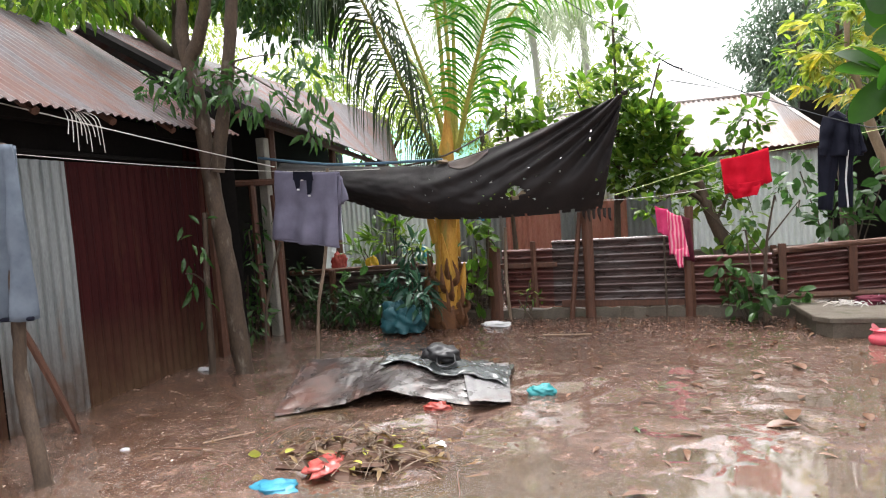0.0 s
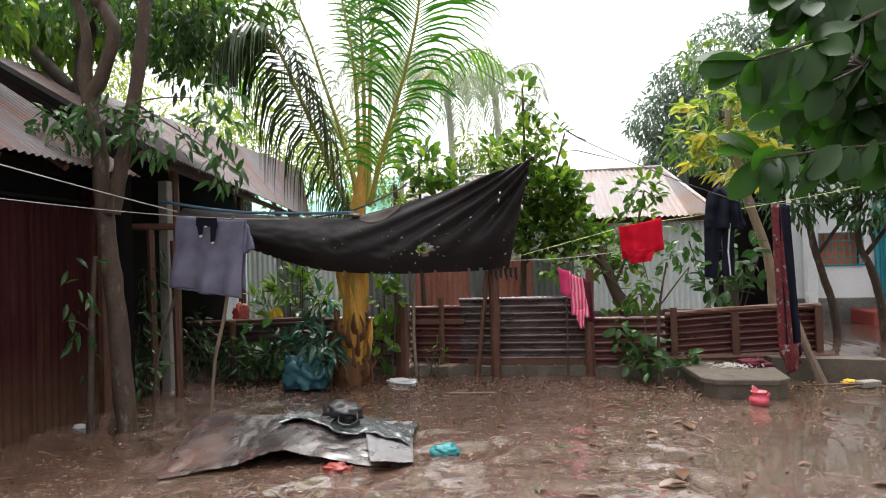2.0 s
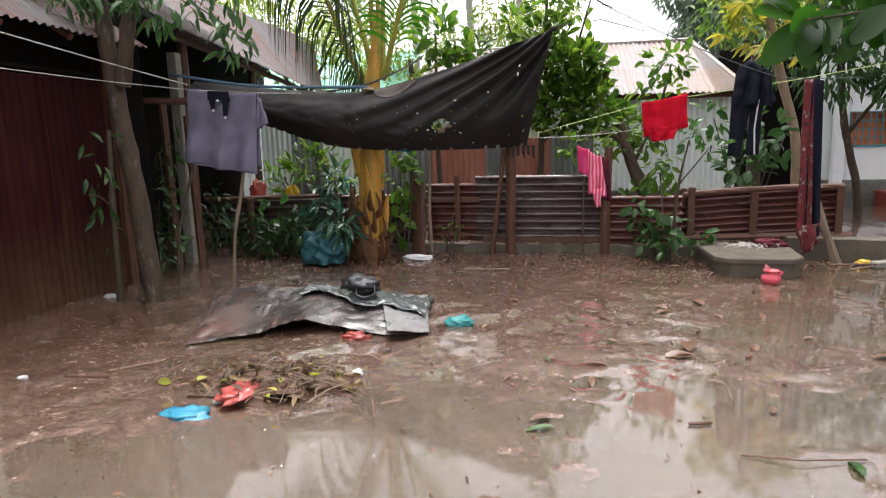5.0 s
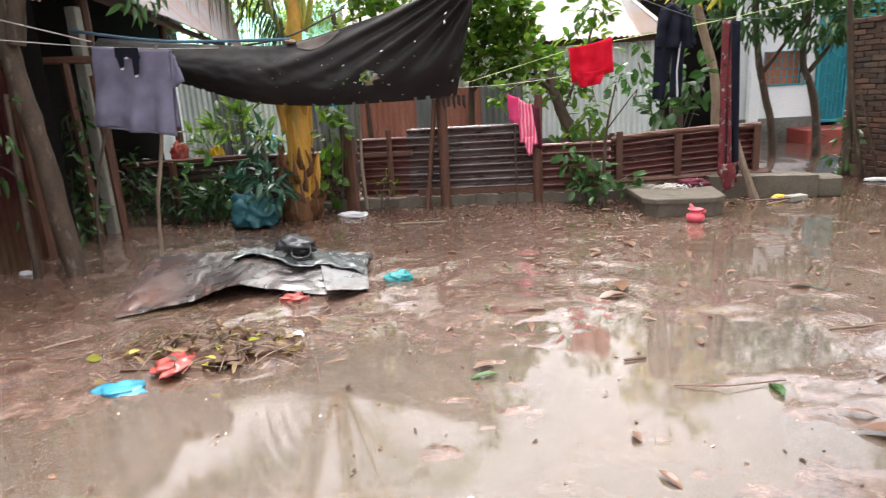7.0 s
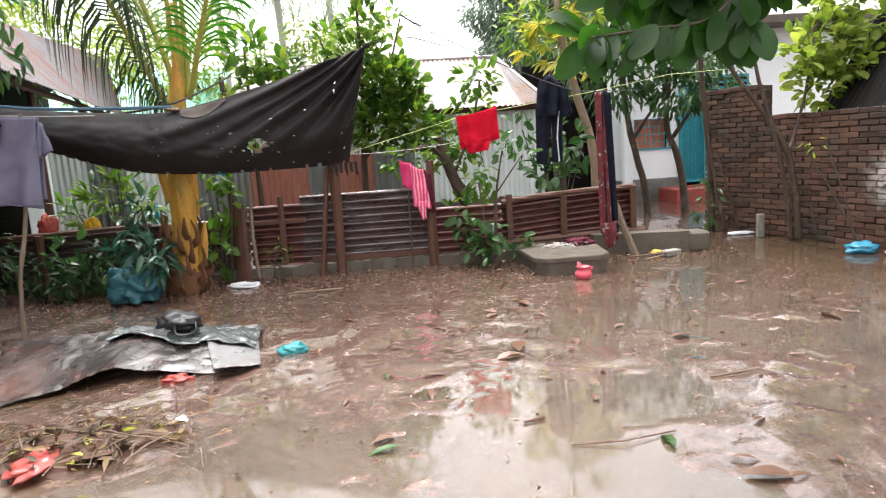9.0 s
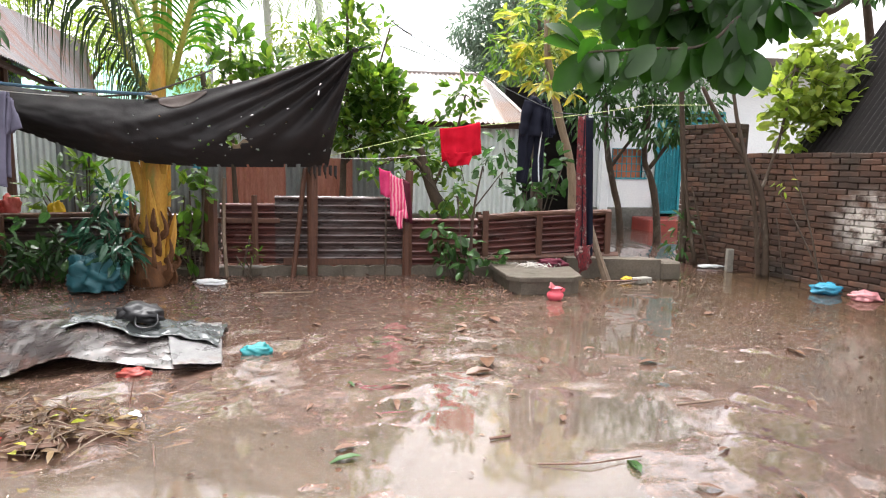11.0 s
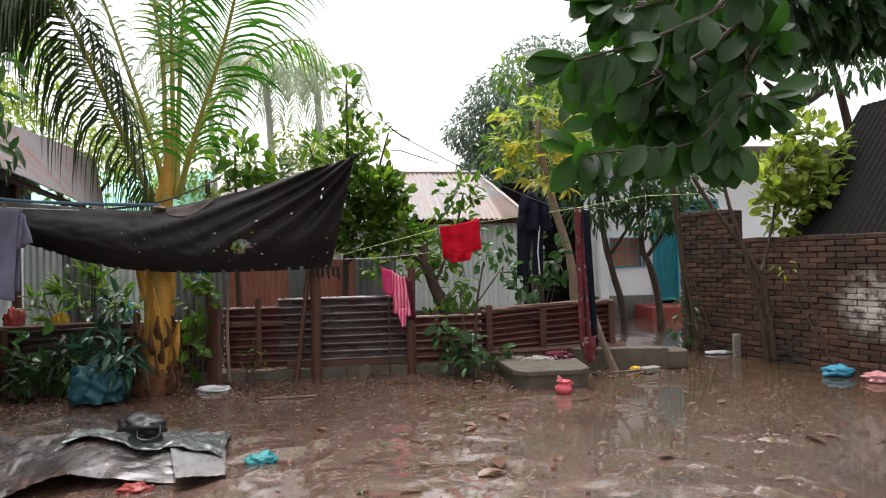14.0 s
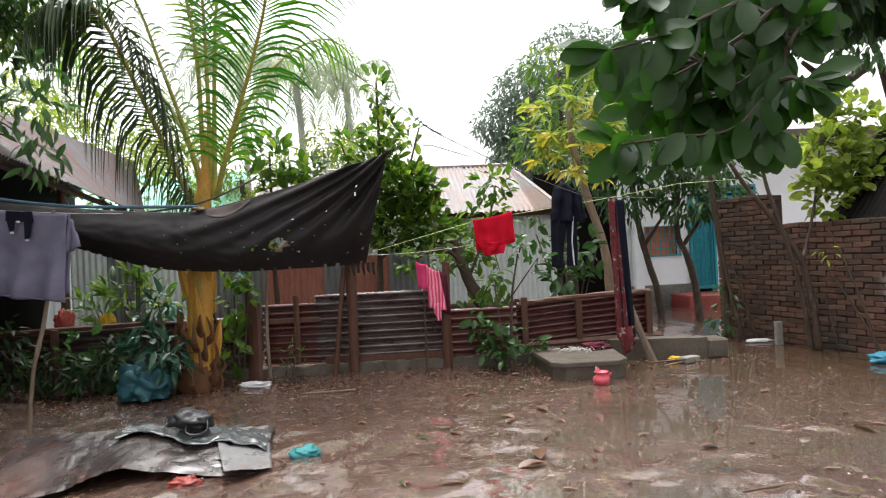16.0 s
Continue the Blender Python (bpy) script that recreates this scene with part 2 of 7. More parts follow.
BRICK = worn("old_red_brick", (0.055, 0.027, 0.018), (0.13, 0.066, 0.043), (0.45, 0.8), 12, 90, (1, 1, 1), 0, 1.0, (0.042, 0.032, 0.025), (0.42, 0.66), 2.2, vary=0.45)
MORTAR = worn("dark_mortar", (0.05, 0.034, 0.026), (0.1, 0.07, 0.054), (0.6, 0.9), 9, 90, (1, 1, 1), 0, 0.7)


def limewashed(m, at, size):
    """A flaking limewash patch round one spot of a wall."""
    n, l = m.node_tree.nodes, m.node_tree.links
    p = n["Principled BSDF"]
    old = p.inputs["Base Color"].links[0].from_socket
    v = coords(n, l)
    d = n.new("ShaderNodeVectorMath")
    d.operation = "DISTANCE"
    d.inputs[1].default_value = at
    l.new(v, d.inputs[0])
    near = n.new("ShaderNodeMapRange")
    near.inputs["From Min"].default_value, near.inputs["From Max"].default_value = size, size * 0.25
    near.inputs["To Min"].default_value, near.inputs["To Max"].default_value = 0.0, 0.9
    l.new(d.outputs["Value"], near.inputs["Value"])
    ad = n.new("ShaderNodeMath")
    ad.operation = "MULTIPLY"
    l.new(near.outputs[0], ad.inputs[0])
    l.new(ramp(n, l, noise_node(n, l, 7, 7, 0.7, v), [(0.42, (0.0,)), (0.58, (1.3,))]), ad.inputs[1])
    l.new(mix(n, l, ad.outputs[0], old, (0.5, 0.46, 0.42)), p.inputs["Base Color"])


for m_l in (BRICK, MORTAR):
    limewashed(m_l, (5.45, 5.36, 0.69), 0.4)
# far palm trunks: rain haze is mixed into the bark's pale grey
HAZY_BARK = worn("haze_painted_bark", (0.3, 0.3, 0.27), (0.42, 0.42, 0.38), (0.7, 0.9), 4, 40)
WALL_WHITE = worn("white_painted_plaster", (0.74, 0.77, 0.79), (0.84, 0.86, 0.86), (0.5, 0.75), 2, 40, (1, 1, 1), 0, 0.15)
WALL_MOULD = worn("mouldy_plinth", (0.06, 0.06, 0.05), (0.22, 0.22, 0.2), (0.6, 0.85), 4, 40, (1, 1, 1), 0, 0.3)
PAINT_TEAL = worn("teal_gate_paint", (0.015, 0.2, 0.25), (0.03, 0.3, 0.36), (0.3, 0.5), 4, 50)
PAINT_ORANGE = worn("orange_red_cloth_screen", (0.5, 0.13, 0.06), (0.66, 0.24, 0.12), (0.6, 0.8), 5, 60)
STEP_RED = worn("red_oxide_step", (0.22, 0.035, 0.03), (0.34, 0.07, 0.055), (0.3, 0.55), 4, 50)
# near-black base puts the shade of interiors, gables and undersides into colour
SHADE_BLACK = worn("painted_shade_black", (0.006, 0.005, 0.005), (0.014, 0.012, 0.011), (0.85, 0.98), 3, 40)
SHADE_BLACK.node_tree.nodes["Principled BSDF"].inputs["Specular IOR Level"].default_value = 0.15
LEAF_MANGO = leaf_material("mango_leaf", (0.02, 0.05, 0.014), (0.045, 0.1, 0.03), (0.08, 0.15, 0.045), 0.25, 0.3)
LEAF_JACK = leaf_material("jackfruit_leaf", (0.03, 0.07, 0.012), (0.075, 0.14, 0.024), (0.2, 0.27, 0.045), 0.3, 0.5)
LEAF_NEAR = leaf_material("broad_near_leaf", (0.008, 0.027, 0.005), (0.022, 0.064, 0.009), (0.085, 0.18, 0.02), 0.42, 0.5)
# darker leaf copy with shade put into its colour, for crown and bush
LEAF_SHADE = leaf_material("shade_painted_leaf", (0.008, 0.022, 0.006), (0.018, 0.048, 0.012), (0.04, 0.09, 0.02), 0.45, 0.25)
LEAF_FERN = leaf_material("dark_fern_leaf", (0.012, 0.045, 0.03), (0.03, 0.085, 0.05), (0.07, 0.14, 0.075), 0.2, 0.15)
LEAF_LIME = leaf_material("lime_leaf", (0.09, 0.14, 0.025), (0.2, 0.27, 0.045), (0.38, 0.42, 0.1), 0.35, 0.42)
LEAF_YELLOW = leaf_material("yellowed_leaf", (0.17, 0.22, 0.045), (0.34, 0.33, 0.065), (0.5, 0.38, 0.06), 0.4, 0.4)
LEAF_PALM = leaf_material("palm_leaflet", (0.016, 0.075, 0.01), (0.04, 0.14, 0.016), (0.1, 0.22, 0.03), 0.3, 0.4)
# brighter copy of the palm leaflet, its sunlit look put into the colour
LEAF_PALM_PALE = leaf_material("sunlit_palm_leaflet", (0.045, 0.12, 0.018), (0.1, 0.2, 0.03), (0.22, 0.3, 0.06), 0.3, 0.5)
# darker copy: the back-lit frond's shade is painted into the leaflets
LEAF_PALM_SHADE = leaf_material("shade_dark_palm_leaflet", (0.02, 0.04, 0.018), (0.045, 0.075, 0.03), (0.1, 0.13, 0.06), 0.28, 0.12)
# far mango and palm leaves are paled in colour to paint distance haze
LEAF_FAR = leaf_material("haze_painted_tree_leaf", (0.075, 0.115, 0.08), (0.12, 0.17, 0.115), (0.17, 0.225, 0.15), 0.45, 0.35)
LEAF_FARPALM = leaf_material("haze_painted_palm_leaf", (0.15, 0.19, 0.12), (0.25, 0.29, 0.19), (0.34, 0.37, 0.27), 0.4, 0.4)
LEAF_LITTER = leaf_material("sodden_litter_leaf", (0.03, 0.014, 0.009), (0.085, 0.04, 0.022), (0.2, 0.115, 0.06), 0.6, 0.05)
LEAF_HEAP = leaf_material("sweepings_leaf", (0.03, 0.016, 0.008), (0.09, 0.05, 0.022), (0.22, 0.15, 0.05), 0.5, 0.1)
LEAF_DEAD = leaf_material("dead_brown_leaf", (0.04, 0.02, 0.012), (0.13, 0.065, 0.035), (0.34, 0.22, 0.11), 0.3, 0.1)
TARP = worn("black_woven_tarp", (0.01, 0.0095, 0.01), (0.03, 0.026, 0.026), (0.5, 0.75), 5, 400, (1, 1, 1), 0, 0.25, (0.05, 0.032, 0.025), (0.52, 0.75), 1.1, gloss=0.2)
TARP_TAN = cloth_material("tan_sacking", (0.26, 0.19, 0.13), (0.42, 0.33, 0.24), 300, 0.3)
TARP_BROWN = cloth_material("brown_wet_tarp", (0.035, 0.022, 0.018), (0.085, 0.058, 0.048), 400, 0.15, 0.6)
CLOTH_GREY = cloth_material("grey_violet_jersey", (0.13, 0.125, 0.175), (0.21, 0.2, 0.275), 900, 0.12)
CLOTH_NAVY = cloth_material("navy_cotton", (0.004, 0.005, 0.011), (0.011, 0.012, 0.022), 900, 0.0)
CLOTH_RED = cloth_material("bright_red_cloth", (0.5, 0.005, 0.02), (0.68, 0.012, 0.04), 900, 0.3)
CLOTH_PINK = cloth_material("hot_pink_cloth", (0.55, 0.03, 0.14), (0.75, 0.1, 0.25), 900, 0.3)
CLOTH_MAROON = cloth_material("maroon_cloth", (0.06, 0.012, 0.02), (0.12, 0.025, 0.04), 900, 0.1)
CLOTH_DENIM = cloth_material("grey_blue_denim", (0.08, 0.1, 0.13), (0.17, 0.2, 0.24), 700, 0.03)
CLOTH_WHITE = cloth_material("white_cotton_stripe", (0.6, 0.6, 0.62), (0.75, 0.75, 0.76), 900, 0.2)
ROPE = cloth_material("pale_cord", (0.4, 0.38, 0.36), (0.6, 0.57, 0.53), 400, 0)
ROPE_GREEN = cloth_material("yellow_green_cord", (0.42, 0.5, 0.2), (0.6, 0.66, 0.3), 400, 0)
ROPE_BLUE = cloth_material("faded_blue_cloth", (0.07, 0.13, 0.19), (0.13, 0.21, 0.28), 400, 0.1)
WIRE = worn("black_cable", (0.02, 0.022, 0.025), (0.05, 0.055, 0.06), (0.4, 0.6), 9, 60)


def plastic(name, dark, light, thin=0.3, rough=0.25):
    return cloth_material(name, dark, light, 60, thin, rough)


PLASTIC_TEAL = plastic("teal_plastic_film", (0.015, 0.2, 0.22), (0.06, 0.36, 0.37))
PLASTIC_BLUE = plastic("blue_plastic_film", (0.025, 0.2, 0.32), (0.08, 0.36, 0.5))
PLASTIC_CORAL = plastic("coral_plastic_film", (0.42, 0.06, 0.06), (0.6, 0.15, 0.12))
PLASTIC_WHITE = plastic("white_plastic_film", (0.62, 0.63, 0.64), (0.78, 0.79, 0.8))
PLASTIC_PINK = plastic("pink_plastic_film", (0.55, 0.22, 0.24), (0.7, 0.36, 0.38))
PLASTIC_POT = plastic("rose_plastic", (0.5, 0.055, 0.085), (0.62, 0.1, 0.13), 0.0, 0.3)
PLASTIC_BLACK = plastic("black_plastic", (0.006, 0.006, 0.007), (0.014, 0.014, 0.016), 0.0, 0.45)
PLASTIC_YELLOW = plastic("yellow_plastic_film", (0.62, 0.4, 0.02), (0.8, 0.55, 0.05))
NET_TEAL = plastic("teal_fishing_net", (0.008, 0.06, 0.075), (0.022, 0.12, 0.14), 0.1, 0.55)
GRIT = worn("pale_grit", (0.3, 0.26, 0.22), (0.5, 0.45, 0.4), (0.4, 0.7), 20, 90)
RED_WET = plastic("dark_red_wrapper", (0.2, 0.025, 0.02), (0.34, 0.06, 0.045), 0.1, 0.25)


# ---- builders ----
def mesh_object(name, verts, faces, mat, smooth=False):
    me = bpy.data.meshes.new(name)
    me.from_pydata(verts, [], faces)
    me.materials.append(mat)
    if smooth:
        me.polygons.foreach_set("use_smooth", [True] * len(me.polygons))
    me.update()
    return new(name, me)


class Shape:
    """Collects verts and faces of one part."""

    def __init__(self):
        self.v, self.f = [], []

    def add(self, verts, faces):
        k = len(self.v)
        self.v += [tuple(p) for p in verts]
        self.f += [tuple(i + k for i in f) for f in faces]
        return self

    def box(self, c, s, m=None, bev=0.12):
        """A box with broken edges: centre, sizes, a turn."""
        m = m or Matrix.Identity(3)
        hx, hy, hz = (d / 2 for d in s)
        b = min(s) * bev
        pts, ids = [], {}
        for ax in range(3):
            for sx in (-1, 1):
                for sy in (-1, 1):
                    for sz in (-1, 1):
                        q = [sx * (hx - b), sy * (hy - b), sz * (hz - b)]
                        q[ax] = (sx * hx, sy * hy, sz * hz)[ax]
                        ids[ax, sx, sy, sz] = len(pts)
                        pts.append(Vector(c) + m @ Vector(q))
        fs = []
        for ax in range(3):
            o = [a for a in range(3) if a != ax]
            for s0 in (-1, 1):
                q = []
                for a, b2 in ((-1, -1), (1, -1), (1, 1), (-1, 1)):
                    k = [0, 0, 0]
                    k[ax], k[o[0]], k[o[1]] = s0, a, b2
                    q.append(ids[(ax, *k)])
                fs.append(q if (s0 > 0) == (ax != 1) else q[::-1])
        for a in range(3):
            o = [x for x in range(3) if x != a]
            for s0 in (-1, 1):
                for s1 in (-1, 1):
                    q = []
                    for which, e in ((o[0], -1), (o[0], 1), (o[1], 1), (o[1], -1)):
                        k = [0, 0, 0]
                        k[o[0]], k[o[1]], k[a] = s0, s1, e
                        q.append(ids[(which, *k)])
                    fs.append(q)
        for sx in (-1, 1):
            for sy in (-1, 1):
                for sz in (-1, 1):
                    fs.append([ids[a, sx, sy, sz] for a in range(3)])
        return self.add(pts, fs)

    def tube(self, pts, radii, sides=8, squash=1.0, rough=0.0):
        pts = [Vector(p) for p in pts]
        if isinstance(radii, (int, float)):
            radii = [radii] * len(pts)
        vs, fs = [], []
        for i, p in enumerate(pts):
            d = (pts[min(i + 1, len(pts) - 1)] - pts[max(i - 1, 0)]).normalized()
            side = d.cross(Vector((0.31, 0.95, 0.05)) if abs(d.y) < 0.9 else Vector((1, 0, 0))).normalized()
            up = d.cross(side)
            for k in range(sides):
                a = 2 * math.pi * k / sides
                r = radii[i] * (1 + rough * noise.noise((p * 9 + Vector((math.cos(a), math.sin(a), 0)) * 1.5)))
                vs.append(p + side * (math.cos(a) * r) + up * (math.sin(a) * r * squash))
        for i in range(len(pts) - 1):
            for k in range(sides):
                a, b = i * sides + k, i * sides + (k + 1) % sides
                fs.append((a, b, b + sides, a + sides))
        fs.append(tuple(range(sides))[::-1])
        fs.append(tuple(range((len(pts) - 1) * sides, len(pts) * sides)))
        return self.add(vs, fs)

    def grid(self, fn, nu, nv, thick=0.0, hole=None):
        """A surface fn(u, v) over the unit square, given a thickness along its normals; hole(u, v) leaves faces out."""
        us, vs_ = [i / nu for i in range(nu + 1)], [j / nv for j in range(nv + 1)]
        P = [[Vector(fn(u, w)) for w in vs_] for u in us]
        top = [P[i][j] for i in range(nu + 1) for j in range(nv + 1)]
        W = nv + 1
        keep = [(i, j) for i in range(nu) for j in range(nv) if not (hole and hole((i + 0.5) / nu, (j + 0.5) / nv))]
        fs = [(i * W + j, (i + 1) * W + j, (i + 1) * W + j + 1, i * W + j + 1) for i, j in keep]
        if not thick:
            return self.add(top, fs)
        low = []
        for i in range(nu + 1):
            for j in range(nv + 1):
                du = P[min(i + 1, nu)][j] - P[max(i - 1, 0)][j]
                dv = P[i][min(j + 1, nv)] - P[i][max(j - 1, 0)]
                low.append(P[i][j] - du.cross(dv).normalized() * thick)
        n = len(top)
        have = set(keep)
        fs2 = [tuple(k + n for k in f[::-1]) for f in fs]
        rim = []
        for i, j in keep:
            a, b, c, d = i * W + j, (i + 1) * W + j, (i + 1) * W + j + 1, i * W + j + 1
            for (p, q), nb in (((a, b), (i, j - 1)), ((b, c), (i + 1, j)), ((c, d), (i, j + 1)), ((d, a), (i - 1, j))):
                if nb not in have:
                    rim.append((q, p, p + n, q + n))
        return self.add(top + low, fs + fs2 + rim)

    def ball(self, c, r, m=None, nu=10, nv=7, lump=0.0):
        c, m = Vector(c), m or Matrix.Identity(3)
        vs = []
        for j in range(nv + 1):
            th = math.pi * j / nv
            for i in range(nu):
                a = 2 * math.pi * i / nu
                q = Vector((math.sin(th) * math.cos(a), math.sin(th) * math.sin(a), math.cos(th)))
                k = 1 + lump * noise.noise(q * 2.3 + c * 7)
                vs.append(c + m @ Vector((q.x * r[0] * k, q.y * r[1] * k, q.z * r[2] * k)))
        fs = [(j * nu + i, (j + 1) * nu + i, (j + 1) * nu + (i + 1) % nu, j * nu + (i + 1) % nu) for j in range(nv) for i in range(nu)]
        return self.add(vs, fs)

    def lathe(self, c, prof, n=20, m=None):
        c, m = Vector(c), m or Matrix.Identity(3)
        vs = [c + m @ Vector((r * math.cos(2 * math.pi * k / n), r * math.sin(2 * math.pi * k / n), z)) for r, z in prof for k in range(n)]
        fs = [(j * n + k, j * n + (k + 1) % n, (j + 1) * n + (k + 1) % n, (j + 1) * n + k) for j in range(len(prof) - 1) for k in range(n)]
        return self.add(vs, fs)


def thing(name, label, category, group="", at=(0, 0, 0), kind=""):
    e = new(name)
    e.location = at
    e.empty_display_size = 0.1
    return tagged(e, label, category, group, kind)


def part(name, shape, mat, parent=None, label="", smooth=False):
    """Links a shape as one mesh under a thing or part, keeping its place in the world."""
    base = Vector((0, 0, 0))
    p = parent
    while p is not None:
        base += p.location
        p = p.parent
    vs = [(x - base.x, y - base.y, z - base.z) for x, y, z in shape.v]
    ob = mesh_object(name, vs, shape.f, mat, smooth)
    ob.parent = parent
    if label:
        ob["label"] = label
    return ob


def solo(name, shape, mat, label, category, group="", smooth=False, kind=""):
    return tagged(part(name, shape, mat, None, label, smooth), label, category, group, kind)


def corrugated(o, u, v, pitch=0.075, amp=0.009, nv=3, warp=0.01, per=6):
    """A corrugated sheet from o; the waves run across u and the ribs along v."""
    o, u, v = Vector(o), Vector(u), Vector(v)
    nrm = u.cross(v).normalized()
    waves = max(1, round(u.length / pitch))

    def fn(a, b):
        w = math.sin(2 * math.pi * waves * a) * amp + warp * noise.noise(o + u * a * 1.3 + v * b * 1.3)
        return o + u * a + v * b + nrm * w
    return Shape().grid(fn, waves * per, nv, 0.002)


def leaf_shape(kind):
    """Outline halves of a leaf lying along +x: station, half width, droop."""
    return {
        "long": [(0, 0.0, 0), (0.3, 0.135, 0.02), (0.65, 0.12, -0.03), (1, 0.0, -0.16)],
        "oval": [(0, 0.01, 0), (0.12, 0.1, 0.01), (0.3, 0.19, 0.02), (0.52, 0.245, 0.02), (0.72, 0.235, 0.0), (0.88, 0.16, -0.03), (0.97, 0.07, -0.05), (1, 0.0, -0.06)],
        "broad": [(0, 0.0, 0), (0.25, 0.2, 0.02), (0.55, 0.27, 0.02), (0.82, 0.2, -0.03), (1, 0.0, -0.08)],
        "lobed": [(0, 0.02, 0), (0.3, 0.14, 0.02), (0.6, 0.25, 0.0), (0.8, 0.1, -0.05), (1, 0.0, -0.12)],
    }[kind]


def leaves(rng, spots, dirs, sizes, kind="long", flop=0.5, face=(0, 0, 1.0)):
    """One shape of many leaves: spots (n, 3), ways (n, 3), lengths (n)."""
    st = leaf_shape(kind)
    tv, tf = [], []
    for k, (x, w, z) in enumerate(st):
        tv += [(x, -w, z + w * 0.25), (x, 0, z), (x, w, z + w * 0.25)]
    for k in range(len(st) - 1):
        a = 3 * k
        tf += [(a, a + 3, a + 4, a + 1), (a + 1, a + 4, a + 5, a + 2)]
    tv = np.array(tv)
    n = len(spots)
    d = dirs / (np.linalg.norm(dirs, axis=1, keepdims=True) + 1e-9)
    up = np.array(face) + rng.normal(0, flop, (n, 3))
    side = np.cross(up, d)
    side /= np.linalg.norm(side, axis=1, keepdims=True) + 1e-9
    nor = np.cross(d, side)
    pts = spots[:, None] + sizes[:, None, None] * (tv[None, :, 0:1] * d[:, None] + tv[None, :, 1:2] * side[:, None] + tv[None, :, 2:3] * nor[:, None])
    s = Shape()
    s.v = [tuple(p) for p in pts.reshape(-1, 3)]
    m = len(tv)
    s.f = [tuple(i + m * k for i in f) for k in range(n) for f in tf]
    return s


def cluster(rng, c, r, count, size, kind="long", droop=0.5, shell=0.5, flop=0.5):
    """Leaves in an uneven clump round c with radii r, growing outwards and hanging a little."""
    q = rng.normal(0, 1, (count, 3))
    q /= np.linalg.norm(q, axis=1, keepdims=True)
    rad = shell + (1 - shell) * rng.random((count, 1)) ** 0.6
    spots = np.array(c) + q * rad * np.array(r)
    dirs = q * 0.8 + rng.normal(0, 0.6, (count, 3)) + np.array([0, 0, -droop])
    return leaves(rng, spots, dirs, size * rng.uniform(0.65, 1.2, count), kind, flop)


def merge(*shapes):
    s = Shape()
    for t in shapes:
        s.add(t.v, t.f)
    return s


def curve_pts(pts, n=10):
    """A smooth line through the points."""
    P = [Vector(p) for p in pts]
    out = []
    for i in range(len(P) - 1):
        a, b, c, d = P[max(i - 1, 0)], P[i], P[i + 1], P[min(i + 2, len(P) - 1)]
        for k in range(n):
            t = k / n
            out.append(0.5 * (2 * b + (c - a) * t + (2 * a - 5 * b + 4 * c - d) * t * t + (3 * b - a - 3 * c + d) * t ** 3))
    return out + [P[-1]]


def tree(name, label, limbs, bark, clumps, mat, seed, size, kind="long", category="tree", group="", droop=0.5, shell=0.45, sides=9, leaf_label="", twigs=True):
    """limbs: lists of (points, r0, r1); clumps: (centre, radii, count)."""
    rng = np.random.default_rng(seed)
    base = limbs[0][0][0]
    t = thing(name, label, category, group, base)
    trunk = Shape()
    for k, (pts, r0, r1) in enumerate(limbs):
        c = curve_pts(pts, 6)
        s = Shape().tube(c, [r0 + (r1 - r0) * i / (len(c) - 1) for i in range(len(c))], sides if r0 > 0.03 else 6, 1.0, 0.25)
        if k == 0:
            part("trunk", s, bark, t, smooth=True)
        else:
            part("limb", s, bark, t, smooth=True)
    tips = [Vector(l[0][-1]) for l in limbs] + [Vector(l[0][len(l[0]) // 2]) for l in limbs[1:]]
    crown = Shape()
    for c, r, count in clumps:
        crown = merge(crown, cluster(rng, c, r, count, size, kind, droop, shell))
        if twigs:
            near = min(tips, key=lambda q: (q - Vector(c)).length)
            for _ in range(1):
                e = Vector(c) + Vector(rng.uniform(-0.6, 0.6, 3)) * max(r)
                part("twig", Shape().tube(curve_pts([near, near.lerp(e, 0.5) + Vector((0, 0, 0.06 * max(r))), e], 4), [0.012 * max(1, size * 5), 0.009, 0.008, 0.007, 0.006, 0.006, 0.005, 0.004, 0.003], 5), BARK_DARK, t)
    if crown.v:
        part("crown", crown, mat, t, leaf_label)
    return t


